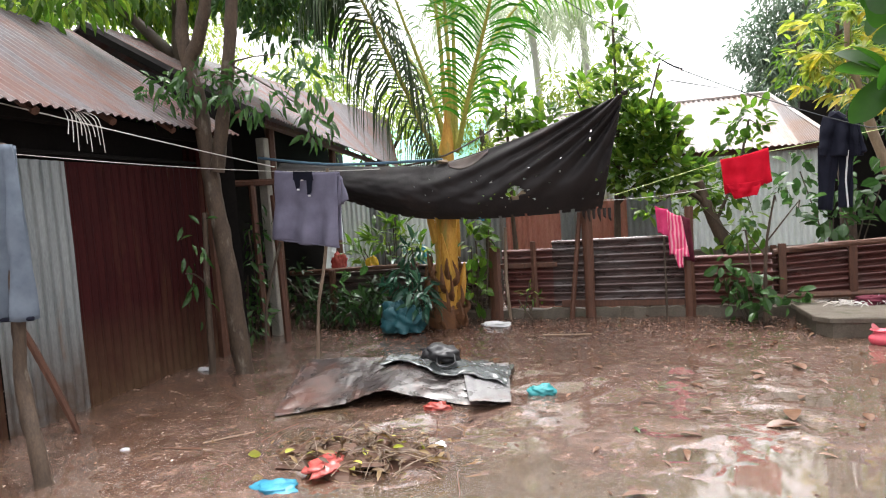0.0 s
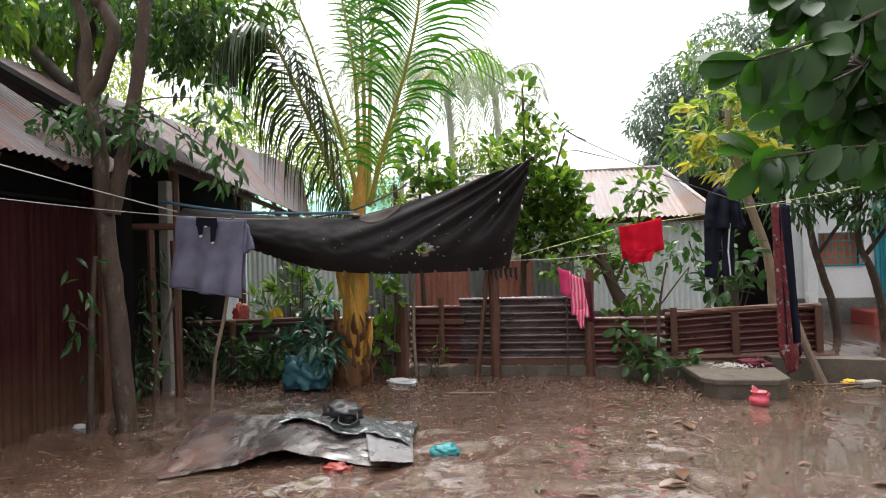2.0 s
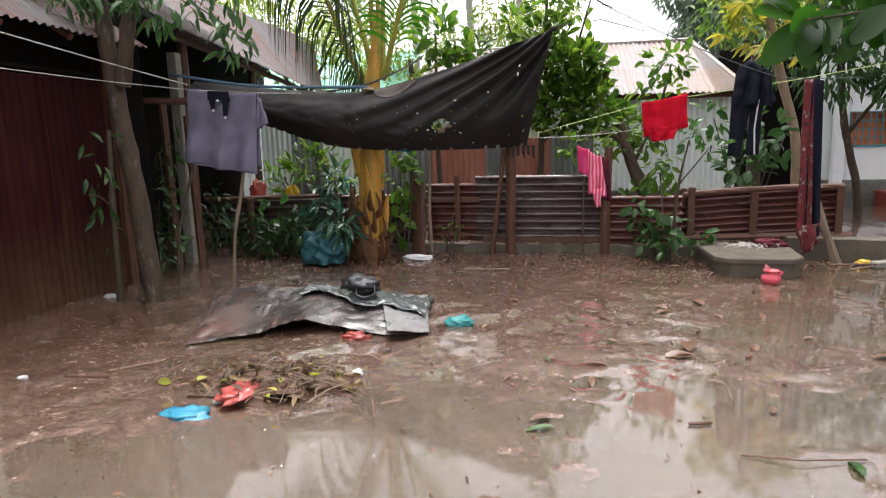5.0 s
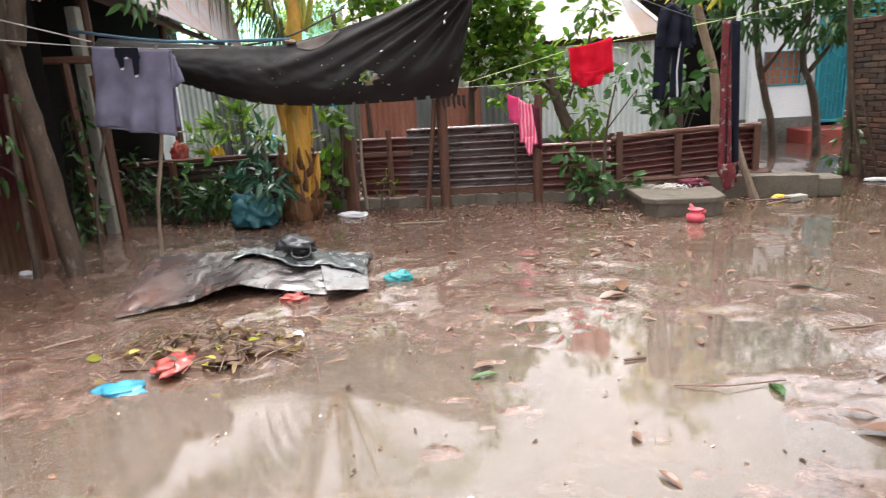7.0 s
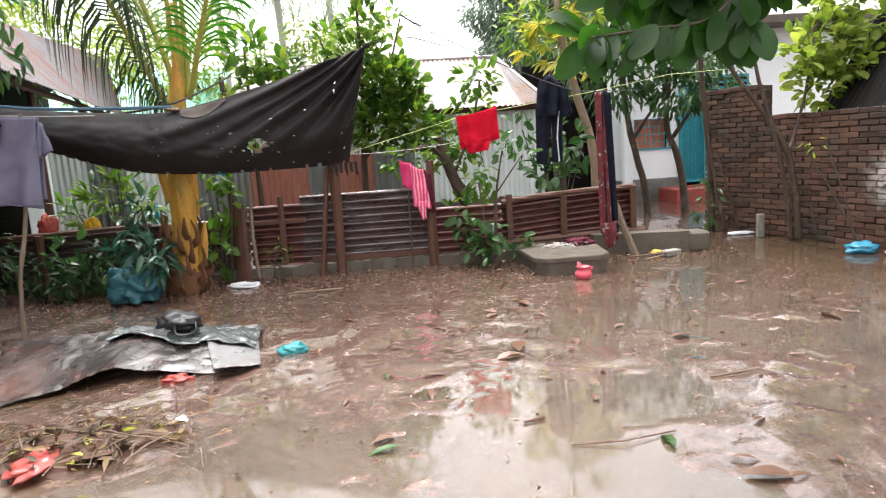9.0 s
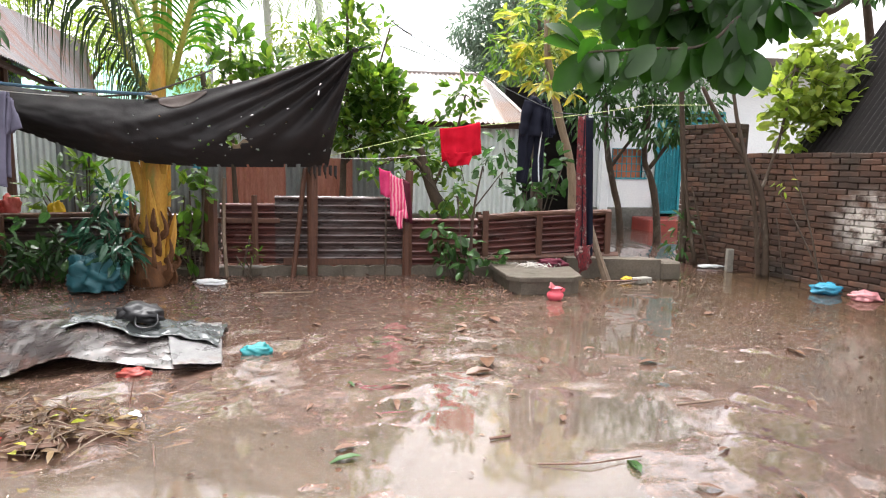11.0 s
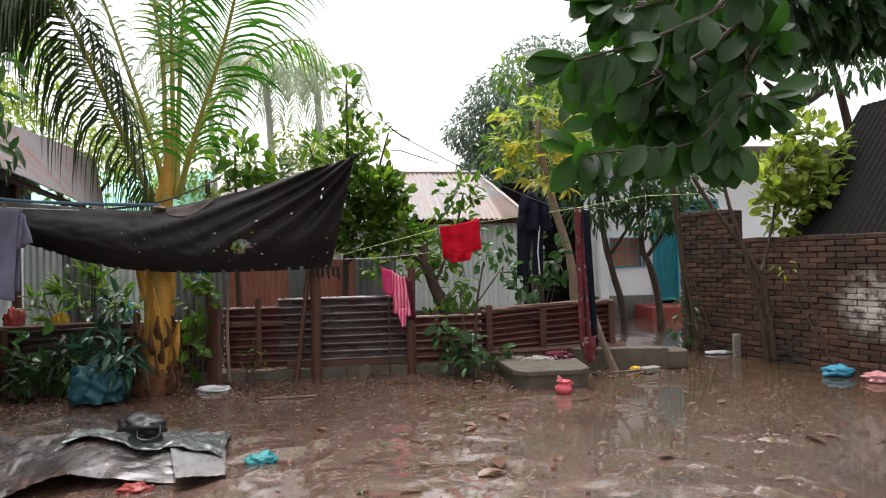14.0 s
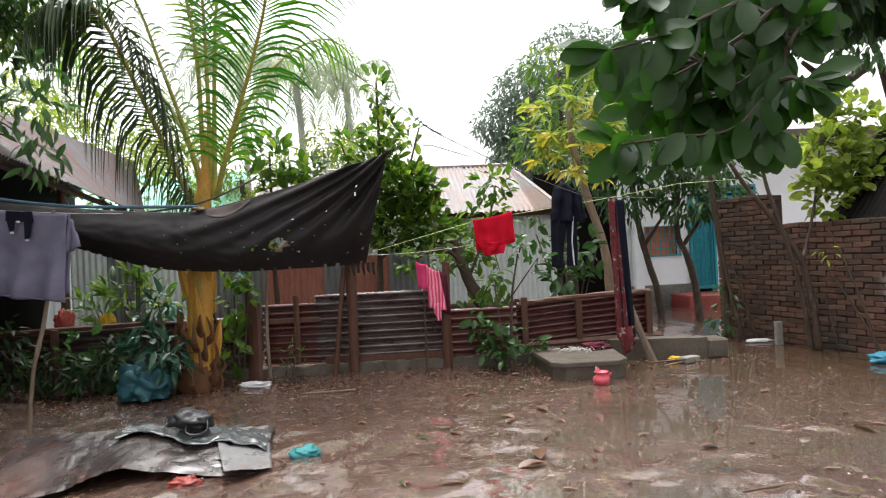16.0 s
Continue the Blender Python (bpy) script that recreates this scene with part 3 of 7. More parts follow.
def frond(rng, pts, leaflet=0.5, count=46, hang=0.6, r=0.018, spread=1.0, width=0.03, start=0.18):
    """A palm leaf: a rib through the points and two rows of narrow leaflets. Returns rib and blades."""
    c = curve_pts(pts, 12)
    n = len(c)
    rib = Shape().tube(c, [r * (1 - 0.85 * i / (n - 1)) for i in range(n)], 6)
    blades = Shape()
    for k in range(count):
        f = start + (0.99 - start) * k / count
        i = min(int(f * (n - 1)), n - 2)
        p = c[i].lerp(c[i + 1], f * (n - 1) - i)
        d = (c[i + 1] - c[i]).normalized()
        side = d.cross(Vector((0, 0, 1)))
        side = side.normalized() if side.length > 1e-3 else Vector((1, 0, 0))
        up = side.cross(d)
        ln = leaflet * (0.45 + 0.85 * math.sin(math.pi * (0.12 + 0.8 * (f - start) / (1 - start)))) * rng.uniform(0.85, 1.1)
        for s in (-1, 1):
            way = (side * s * spread + d * 0.75 + up * rng.uniform(0.0, 0.3) + Vector(rng.normal(0, 0.08, 3))).normalized()
            q, pts2 = p.copy(), [p.copy()]
            for step in range(5):
                way = (way + Vector((0, 0, -hang * (0.15 + 0.22 * step)))).normalized()
                q = q + way * ln / 5
                pts2.append(q.copy())
            vs = []
            for j, w in enumerate((0.35, 0.9, 1.0, 0.8, 0.5, 0.06)):
                e = (pts2[min(j + 1, 5)] - pts2[max(j - 1, 0)]).normalized()
                across = e.cross(up).normalized() if e.cross(up).length > 1e-3 else side
                vs += [pts2[j] - across * width * w / 2, pts2[j] + across * width * w / 2]
            blades.add(vs, [(2 * j, 2 * j + 1, 2 * j + 3, 2 * j + 2) for j in range(5)])
    return rib, blades


# ---- ground ----
def ground_height(x, y):
    v = Vector((x, y, 0))
    h = 0.014 * noise.noise(v * 0.7 + Vector((3, 1, 0))) + 0.011 * noise.noise(v * 1.7) + 0.012 * noise.noise(v * 4.3) + 0.007 * noise.noise(v * 13.0) + 0.003 * noise.noise(v * 31.0)
    # trampled mud on the hut's side, hollows towards the middle of the yard, a littered bank along the fence
    h += 0.011 - 0.0045 * max(-2, min(4, x)) + 0.012 * math.exp(-((x - 0.1) ** 2 / 0.8 + (y - 4.3) ** 2 / 1.6))
    h += 0.012 * max(0.0, min(1.0, (-0.6 - x) / 1.2)) * (0.5 + 1.4 * noise.noise(v * 3.1 + Vector((7, 2, 0))) + 0.7 * noise.noise(v * 9.0))
    h -= 0.02 * math.exp(-((x - 0.3) ** 2 + (y - 2.1) ** 2) / 1.1) + 0.014 * math.exp(-((x + 1.6) ** 2 + (y - 2.9) ** 2) / 0.4)
    h -= 0.026 * max(0.0, min(1.0, (0.2 - x) / 0.5)) * max(0.0, min(1.0, (2.5 - y) / 0.6))
    bank = max(0.0, min(1.0, (y - 5.45) / 0.8)) * max(0.0, min(1.0, (2.0 - x) / 0.5 + 0.3))
    h += 0.035 * bank + bank * 0.02 * noise.noise(v * 5 + Vector((0, 0, 4)))
    h += 0.05 * max(0.0, min(1.0, (-2.85 - x) / 0.4)) + 0.06 * max(0.0, min(1.0, (y - 6.7) / 1.5))
    return h


def axis(a, b, step, far):
    fine = list(np.arange(a, b + 1e-6, step))
    out, d, p = [], step, b
    lo, q = [], a
    while p < far:
        d *= 1.35
        p, q = p + d, q - d
        out.append(p)
        lo.append(q)
    return lo[::-1] + fine + out


gx, gy = axis(-3.6, 6.2, 0.045, 1500), axis(0.9, 7.2, 0.045, 1500)
gv = []
for gxx in gx:
    for gyy in gy:
        near = abs(gxx) < 40 and abs(gyy) < 40
        gv.append((gxx, gyy, ground_height(gxx, gyy) if near else 0.05))
GW = len(gy)
gf = [(i * GW + j, (i + 1) * GW + j, (i + 1) * GW + j + 1, i * GW + j + 1) for i in range(len(gx) - 1) for j in range(GW - 1)]
ground = tagged(mesh_object("ground", gv, gf, MUD, True), "wet brown trampled mud yard, puddled and strewn with leaves", "ground", kind="structure")
wat = Shape().grid(lambda u, w: (-2.6 + 11.5 * u, -3 + 9.6 * w, 0.002), 8, 8)
solo("water", wat, PUDDLE, "shallow muddy brown rainwater puddles over the yard", "puddle", kind="structure")

# ---- left hut of corrugated tin ----
hut = thing("tin_hut", "low hut of red and grey corrugated tin under a rusty roof", "hut", at=(-4.7, 3.0, 0))
HX = -3.25
part("wall_panel", corrugated((HX, 1.3, 0.0), (0, 1.2, 0), (0, 0, 1.8)), TIN_RED, hut, "red oxide corrugated sheet")
part("wall_panel", corrugated((HX + 0.012, 2.5, 0.0), (0, 0.6, 0), (0, 0, 1.8)), TIN_GREY, hut, "bare galvanised sheet with mud splashes")
for k in range(2):
    part("wall_panel", corrugated((HX + 0.006 * k, 3.1 + 0.74 * k, 0.0), (0, 0.75, 0), (0, 0, 1.8), nv=8), TIN_RED, hut, "red oxide corrugated sheet rusted at the foot")
part("wall_panel", corrugated((HX, 4.58, 0.0), (-1.9, 0, 0), (0, 0, 2.0)), TIN_RED, hut)
part("corner_post", Shape().tube([(HX + 0.03, 4.6, 0), (HX + 0.02, 4.6, 2.1)], [0.05, 0.045], 8, 1, 0.3), TIMBER, hut)
# black beam and added panels paint the shade of the open eave gap
part("eave_beam", Shape().box((-3.3, 3.0, 2.1), (0.08, 3.4, 0.09)), SHADE_BLACK, hut)
part("ceiling_lining", Shape().box((-4.4, 2.9, 1.86), (2.2, 3.3, 0.03)), SHADE_BLACK, hut)
part("gap_lining", Shape().box((-3.45, 2.9, 2.0), (0.03, 3.3, 0.3)), SHADE_BLACK, hut, "near-black panel standing in for the shade under the eave")
for k in range(6):
    part("rafter", Shape().tube([(-2.98, 1.5 + 0.6 * k, 2.06), (-4.7, 1.5 + 0.6 * k, 3.2)], 0.03, 6), TIMBER, hut)
for k in range(4):
    y0 = 1.2 + 0.87 * k
    part("roof_sheet", corrugated((-2.95 + 0.02 * (k % 2), y0, 2.105 - 0.012 * (k % 2)), (0, 0.9, 0), (-1.78, 0, 1.2), 0.075, 0.011, 5, 0.015), TIN_ROOF, hut)
part("roof_sheet", corrugated((-6.5, 1.2, 2.2), (0, 3.5, 0), (1.77, 0, 1.1), 0.075, 0.011, 5, 0.015, 4), TIN_ROOF, hut)
# gable closed by a panel coloured as shade
part("gable_panel", Shape().grid(lambda u, w: (-3.2 - 3.0 * u, 4.62, 1.9 + w * (0.25 + 1.05 * min(u, 1 - u) * 2)), 10, 2, 0.02), SHADE_BLACK, hut)
part("back_wall", Shape().box((-6.3, 2.9, 1.0), (0.05, 3.4, 2.0)), TIN_RED, hut)
part("palm_straw_tuft", merge(*[Shape().tube(curve_pts([(-2.98, 2.9 + 0.02 * k, 2.1), (-2.93, 2.88 + 0.03 * k, 2.02 + 0.03 * math.sin(k)), (-2.92, 2.86 + 0.035 * k, 1.93 - 0.05 * (k % 3))], 4), 0.003, 4) for k in range(9)]), ROPE, hut, "dry straw hanging from the eave")

# ---- second tin house beyond it ----
D2 = Vector((-0.207, 0.978, 0))
N2 = Vector((-0.978, -0.207, 0))
house2 = thing("tin_house", "long tin-roofed house with a dark open side", "house", at=(-4.9, 9, 0))
E0 = Vector((-2.78, 4.85, 2.3))
def roof_strip(a, b, c, d, lift):
    """A corrugated sheet between eave a-b and ridge d-c."""
    def fn(u, w):
        p = a.lerp(b, u).lerp(d.lerp(c, u), w)
        return p + Vector((0.3, 0, 0.9)) * (0.012 * math.sin(2 * math.pi * 12 * u) + lift)
    return Shape().grid(fn, 72, 4, 0.003)


for k in range(9):
    e0, e1 = E0 + D2 * 0.93 * k, E0 + D2 * (0.93 * (k + 1) + 0.03)
    r0, r1 = Vector((-4.9, 5.05 + 0.95 * k, 3.5)), Vector((-4.9, 5.05 + 0.95 * (k + 1) + 0.03, 3.5))
    part("roof_sheet", roof_strip(e0, e1, r1, r0, 0.006 * (k % 2)), TIN_ROOF, house2)
part("roof_back", Shape().grid(lambda u, w: (-7.0 + 2.1 * w, 5.05 + 8.4 * u, 2.3 + 1.19 * w), 4, 2, 0.02), TIN_ROOF, house2)
# verge bar, gable and back wall carry the overhang's shade in their black
part("verge_board", Shape().tube([E0 + Vector((0, 0, -0.08)), Vector((-4.9, 5.05, 3.44))], 0.06, 6), SHADE_BLACK, house2)
part("gable_wall", Shape().add([E0 + D2 * 0.12 + N2 * 0.35 + Vector((0, 0, -2.3)), E0 + D2 * 0.12 + N2 * 3.9 + Vector((0, 0, -2.3)), E0 + D2 * 0.12 + N2 * 3.9 + Vector((0, 0, 0)), E0 + D2 * 0.12 + N2 * 2.05 + Vector((0, 0, 1.0)), E0 + D2 * 0.12 + N2 * 0.35 + Vector((0, 0, 0.1))], [(0, 1, 2, 3, 4)]), SHADE_BLACK, house2)
part("back_wall", Shape().grid(lambda u, w: E0 + D2 * (0.2 + 9.6 * u) + N2 * 1.6 + Vector((0, 0, -2.3 + 2.9 * w)), 6, 2, 0.05), SHADE_BLACK, house2)
part("eave_beam", Shape().tube([E0 + N2 * 0.2 + Vector((0, 0, 0.0)), E0 + D2 * 8.3 + N2 * 0.2 + Vector((0, 0, 0.0))], 0.045, 6), TIMBER, house2)
for k in range(4):
    b = E0 + D2 * (0.9 + 2.6 * k) + N2 * 0.25
    part("post", Shape().tube([(b.x, b.y, 0), (b.x, b.y, 2.3)], 0.05, 8, 1, 0.3), TIMBER, house2)
for k in range(3):
    part("wall_sheet", corrugated(E0 + D2 * (3.2 + 1.3 * k) + N2 * 0.4 + Vector((0, 0, -2.25)), D2 * 1.2, Vector((0, 0, 1.75))), TIN_PALE_WALL, house2)
for k in range(4):
    part("railing_pole", Shape().tube([E0 + D2 * 0.5 + N2 * (0.1 + 0.22 * k) + Vector((0, 0, -2.28)), E0 + D2 * 0.5 + N2 * (0.12 + 0.22 * k) + Vector((0, 0, -0.75 + 0.12 * (k % 2)))], 0.035, 6, 1, 0.3), TIMBER, house2)
part("railing_rail", Shape().tube([E0 + D2 * 0.5 + N2 * 0.0 + Vector((0, 0, -0.62)), E0 + D2 * 0.5 + N2 * 1.3 + Vector((0, 0, -0.58))], 0.035, 6, 1, 0.3), TIMBER, house2)

gp = thing("cement_post", "square grey cement post with stained edges", "post", at=(-3.2, 5.5, 0))
part("shaft", Shape().box((-3.2, 5.5, 1.08), (0.1, 0.1, 2.16), bev=0.08), CONCRETE_POST, gp)

# ---- tin house behind the fence ----
th = thing("galvanised_house", "pale galvanised tin house with a hipped roof", "house", at=(1.4, 10.5, 0))
Y3, Z0 = 9.0, 1.8
for k in range(6):
    part("wall_panel", corrugated((0.2 + 0.45 * k, Y3, 0.42), (0.455, 0, 0), (0, 0, 1.5), 0.076, 0.009), TIN_PALE_WALL, th)
part("wall_panel", corrugated((2.9, Y3, 0.42), (0, 3.5, 0), (0, 0, 1.5), 0.076, 0.009), TIN_PALE_WALL, th)
part("wall_panel", corrugated((-2.5, Y3 + 0.15, 0.3), (2.7, 0, 0), (0, 0, 1.6), 0.076, 0.009), TIN_PALE_WALL, th)
part("plinth", Shape().box((0.25, Y3 + 1.8, 0.24), (5.5, 3.7, 0.5), bev=0.04), CONCRETE, th)
for k in range(5):
    part("roof_sheet", corrugated((-1.6 + 0.835 * k, Y3 - 0.3, Z0 + 0.008 * (k % 2)), (0.855, 0, 0), (0, 2.1, 0.95), 0.078, 0.012, 3), TIN_PALE, th)
hip = Shape().grid(lambda u, w: (2.58 + 0.37 * u, Y3 - 0.3 + 2.1 * (1 - u) * w, Z0 + 0.02 + 0.95 * (1 - u) * w + 0.012 * math.sin(2 * math.pi * 14 * u)), 84, 3, 0.002)
part("hip_sheet", hip, TIN_PALE, th)
part("ridge_cap", Shape().tube([(-1.6, Y3 + 1.8, Z0 + 0.96), (2.58, Y3 + 1.8, Z0 + 0.96)], 0.035, 6), TIN_PALE, th)
part("hip_cap", Shape().tube([(2.58, Y3 + 1.8, Z0 + 0.96), (2.94, Y3 - 0.3, Z0 + 0.03)], 0.035, 6), TIN_PALE, th)
part("roof_back", Shape().grid(lambda u, w: (-1.6 + 4.18 * u, Y3 + 1.85 + 2.1 * w, Z0 + 0.93 - 0.88 * w), 4, 2, 0.02), TIN_PALE, th)
part("eave_board", Shape().box((0.7, Y3 - 0.12, Z0 - 0.02), (4.7, 0.04, 0.08)), TIMBER, th)

# patched tin wall between the fence and that house
pw = thing("patched_tin_wall", "low wall of mismatched red and grey tin sheets", "wall", at=(0, 8.2, 0))
for x0, x1, top, mt in ((-1.9, -1.2, 1.25, TIN_GREY), (-1.2, -0.46, 1.18, TIN_RED_OLD), (-0.46, -0.08, 1.35, TIN_GREY), (-0.08, 0.4, 1.25, TIN_RED_OLD), (0.4, 0.95, 1.3, TIN_GREY)):
    part("tin_sheet", corrugated((x0, 8.2, 0.02), (x1 - x0, 0, 0), (0, 0, top), 0.076, 0.009), mt, pw)

# walls seen behind the plants on the hut's side
lw = thing("pale_tin_wall", "tall pale grey corrugated tin wall", "wall", at=(-2.8, 8.4, 0))
for k in range(4):
    part("tin_sheet", corrugated((-3.75 + 0.46 * k, 8.4 - 0.02 * (k % 2), 0.0), (0.47, 0, 0), (0, 0, 1.7), 0.076, 0.01), TIN_PALE_WALL if k != 1 else TIN_GREY, lw)

tr_ = thing("teal_roofed_house", "distant house with a teal corrugated roof", "house", at=(-5, 16, 0))
part("roof", corrugated((-7.6, 14, 2.4), (4.6, 0, 0), (0, 2.4, 1.2), 0.12, 0.015, 2), TIN_TEAL, tr_)
part("wall", Shape().box((-5.4, 15.4, 1.2), (4.2, 2.4, 2.4), bev=0.02), WALL_WHITE, tr_)

# ---- fence of rusty sheets along the yard ----
fence = thing("tin_fence", "low fence of rusty corrugated sheets on a cement kerb", "fence", at=(0, 6.42, 0))


def fence_sheet(x0, x1, z0, z1, y=6.43, mt=None, tilt=0.0, pitch=0.078, amp=0.02):
    part("fence_sheet", corrugated((x0, y, z0), (0, 0.02, z1 - z0), (x1 - x0, 0, tilt), pitch, amp, 8, 0.02, 8), mt or TIN_RUST, fence)


fence_sheet(-0.38, 0.97, 0.17, 0.87)
fence_sheet(-0.93, -0.34, 0.17, 0.79, 6.46, TIN_RUST_RED)
fence_sheet(-2.0, -0.95, 0.14, 0.68, 6.44, TIN_RUST)
fence_sheet(-3.55, -1.9, 0.14, 0.62, 6.46, TIN_RUST, 0.03)
fence_sheet(0.98, 1.75, 0.14, 0.64, 6.47, TIN_RUST_RED)
part("fence_rail", Shape().tube([(-3.55, 6.42, 0.64), (-1.9, 6.42, 0.68)], 0.028, 6, 1, 0.3), TIMBER, fence)
part("fence_board", Shape().box((0.35, 6.42, 0.195), (1.3, 0.03, 0.08)), TIMBER, fence)
part("fence_board", Shape().box((-0.7, 6.41, 0.62), (0.75, 0.025, 0.05)), TIMBER, fence)
for x0, x1 in ((-3.5, -2.3), (-2.3, -0.95), (-0.95, 0.3), (0.3, 1.25), (1.25, 2.0)):
    part("kerb", Shape().grid(lambda u, w: (x0 + (x1 - x0) * u, 6.36 + 0.035 * noise.noise((x0 + u * 6, 1 + w, 0)) + (0.14 * max(0, w - 0.5) * 2), -0.05 + 0.19 * min(1, w * 2) + 0.035 * noise.noise((x0 * 3 + u * 9, w, 2))), 14, 4, 0.03), CONCRETE, fence)


def fence_post(pts, r, mt=TIMBER, sides=8, squash=1.0, name="fence_post"):
    part(name, Shape().tube(pts, r, sides, squash, 0.35), mt, fence, smooth=False)


fence_post([(-1.0, 6.33, 0.0), (-1.0, 6.34, 0.4), (-1.0, 6.33, 0.84)], [0.075, 0.07, 0.072], TIMBER, 8, 0.4)
fence_post([(-1.06, 6.4, 0.0), (-1.05, 6.42, 0.7), (-1.06, 6.42, 1.35)], [0.045, 0.04, 0.035], BARK)
fence_post([(-0.85, 6.33, 0.0), (-0.87, 6.33, 0.5), (-0.85, 6.33, 1.05)], [0.02, 0.02, 0.016], TIMBER_PALE)
fence_post([(-0.57, 6.36, 0.17), (-0.57, 6.36, 0.88)], [0.032, 0.03], TIMBER, 6)
fence_post([(-0.2, 6.3, 0.0), (-0.14, 6.32, 0.5), (-0.06, 6.33, 1.16)], [0.03, 0.028, 0.025], TIMBER)
fence_post([(0.0, 6.34, 0.0), (0.0, 6.34, 0.6), (0.01, 6.34, 1.22)], [0.055, 0.052, 0.055], TIMBER, 10)
fence_post([(0.75, 6.28, -0.05), (0.755, 6.32, 0.87)], [0.011, 0.01], BARK_DARK, 6)
fence_post([(0.98, 6.36, 0.0), (0.98, 6.36, 0.6), (1.0, 6.37, 1.15)], [0.05, 0.048, 0.045], TIMBER, 9)
fence_post([(-1.22, 6.36, 0.0), (-1.2, 6.38, 0.75)], [0.013, 0.012], BARK_DARK, 6)
fence_post([(-2.95, 6.33, 0.0), (-2.95, 6.34, 0.66)], [0.04, 0.04], TIMBER, 8)

fence2 = thing("rusty_panel_fence", "framed panel of dark rusty corrugated tin", "fence", at=(2.5, 6.6, 0.1))
for x0, x1, z in ((1.78, 2.46, 0.18), (2.44, 3.28, 0.19)):
    part("fence_sheet", corrugated((x0, 6.62, z), (0, 0.03, 0.47), (x1 - x0, 0, 0.05), 0.07, 0.019, 8, 0.015, 8), TIN_RUST_RED, fence2)
part("top_rail", Shape().tube(curve_pts([(1.78, 6.58, 0.64), (2.4, 6.57, 0.69), (3.3, 6.58, 0.715)], 6), 0.032, 8, 1, 0.4), TIMBER, fence2)
part("bottom_rail", Shape().tube([(1.78, 6.57, 0.19), (3.4, 6.57, 0.225)], 0.035, 8, 1, 0.4), TIMBER, fence2)
for x in (1.86, 2.47, 2.97, 3.27):
    part("upright", Shape().box((x, 6.565, 0.44), (0.07, 0.03, 0.56)), TIMBER, fence2)
for x in (1.8, 2.5, 3.3):
    part("foot_post", Shape().tube([(x, 6.66, -0.02), (x, 6.66, 0.7)], 0.03, 6), TIMBER, fence2)

lowwall = thing("low_brick_kerb_wall", "low cement-faced brick wall, worn and wet", "wall", at=(3.3, 6.45, 0))
part("wall_body", Shape().grid(lambda u, w: (2.75 + 1.0 * u, 6.4 - 0.19 * u + 0.015 * noise.noise((u * 8, 0, 1)) + 0.2 * max(0, w - 0.5) * 2, 0.0 + 0.22 * min(1, 2 * w) + 0.012 * noise.noise((u * 9, w * 3, 3))), 20, 6, 0.05), CONCRETE, lowwall)
part("wall_end", Shape().box((3.86, 6.3, 0.1), (0.22, 0.26, 0.21), bev=0.1), CONCRETE, lowwall)

slab = thing("cement_slab", "raised mossy cement slab over a block base", "slab", at=(2.3, 5.95, 0))
sl = Shape()
outl = [(1.86, 6.28), (1.88, 5.62), (1.98, 5.5), (2.5, 5.48), (2.62, 5.58), (2.7, 6.3)]
for z0, z1, k, mt in ((0.13, 0.175, 1.0, CONCRETE), (-0.02, 0.13, 0.93, CONCRETE)):
    cx, cy = 2.33, 5.9
    pts = [(cx + (x - cx) * k, cy + (y - cy) * k) for x, y in outl]
    s = Shape()
    n_ = len(pts)
    s.add([(x, y, z0) for x, y in pts] + [(x, y, z1 - 0.008) for x, y in pts] + [(cx + (x - cx) * 0.985, cy + (y - cy) * 0.985, z1) for x, y in pts],
          [(i, (i + 1) % n_, n_ + (i + 1) % n_, n_ + i) for i in range(n_)] + [(n_ + i, n_ + (i + 1) % n_, 2 * n_ + (i + 1) % n_, 2 * n_ + i) for i in range(n_)] + [tuple(range(2 * n_, 3 * n_)), tuple(range(n_))[::-1]])
    part("slab_top" if k == 1.0 else "base_block", s, mt, slab)

# ---- brick wall beside the yard, white building beyond ----
bw = tagged(new("wall_brick"), "weathered red brick wall, damp and dark, with limewash patches", "brick wall", kind="structure")
B0, BD = Vector((4.76, 7.76, 0)), Vector((0.275, -0.9614, 0))
BN = Vector((-BD.y, BD.x, 0))
BROT = Matrix(((BD.x, BN.x, 0), (BD.y, BN.y, 0), (0, 0, 1)))
part("mortar_core", Shape().box(B0 + BD * 1.95 + BN * 0.12 + Vector((0, 0, 0.69)), (3.88, 0.2, 1.41), BROT, 0.02), MORTAR, bw)
part("mortar_core", Shape().box(B0 + BD * 0.42 + BN * 0.12 + Vector((0, 0, 1.56)), (0.82, 0.2, 0.4), BROT, 0.02), MORTAR, bw)

sh = thing("dark_tin_shed", "tin shed with a steep roof behind the wall, shade painted on as near-black", "shed", at=(7.2, 5.6, 0))
# roof and wall sheets are near-black to paint the shed's shaded underside
part("roof_sheet", corrugated((5.36, 6.6, 1.25), (0.3, -3.0, 0), (1.25, 0.1, 1.75), 0.078, 0.01, 3), SHADE_BLACK, sh)
part("wall_sheet", corrugated((6.05, 6.6, 0), (0.4, -2.8, 0), (0, 0, 2.2), 0.076, 0.01), SHADE_BLACK, sh)
part("roof_back", Shape().grid(lambda u, w: (6.61 + 0.3 * u + 1.5 * w, 6.7 - 3.0 * u, 3.0 - 1.2 * w), 4, 2, 0.02), SHADE_BLACK, sh)

wb = thing("white_building", "white-plastered building with teal grilles and a mouldy plinth", "house", at=(7.0, 12.5, 0))
YB = 11.2
part("wall", Shape().box((5.0, YB + 0.1, 1.75), (0.42, 0.2, 2.6), bev=0.03), WALL_WHITE, wb)
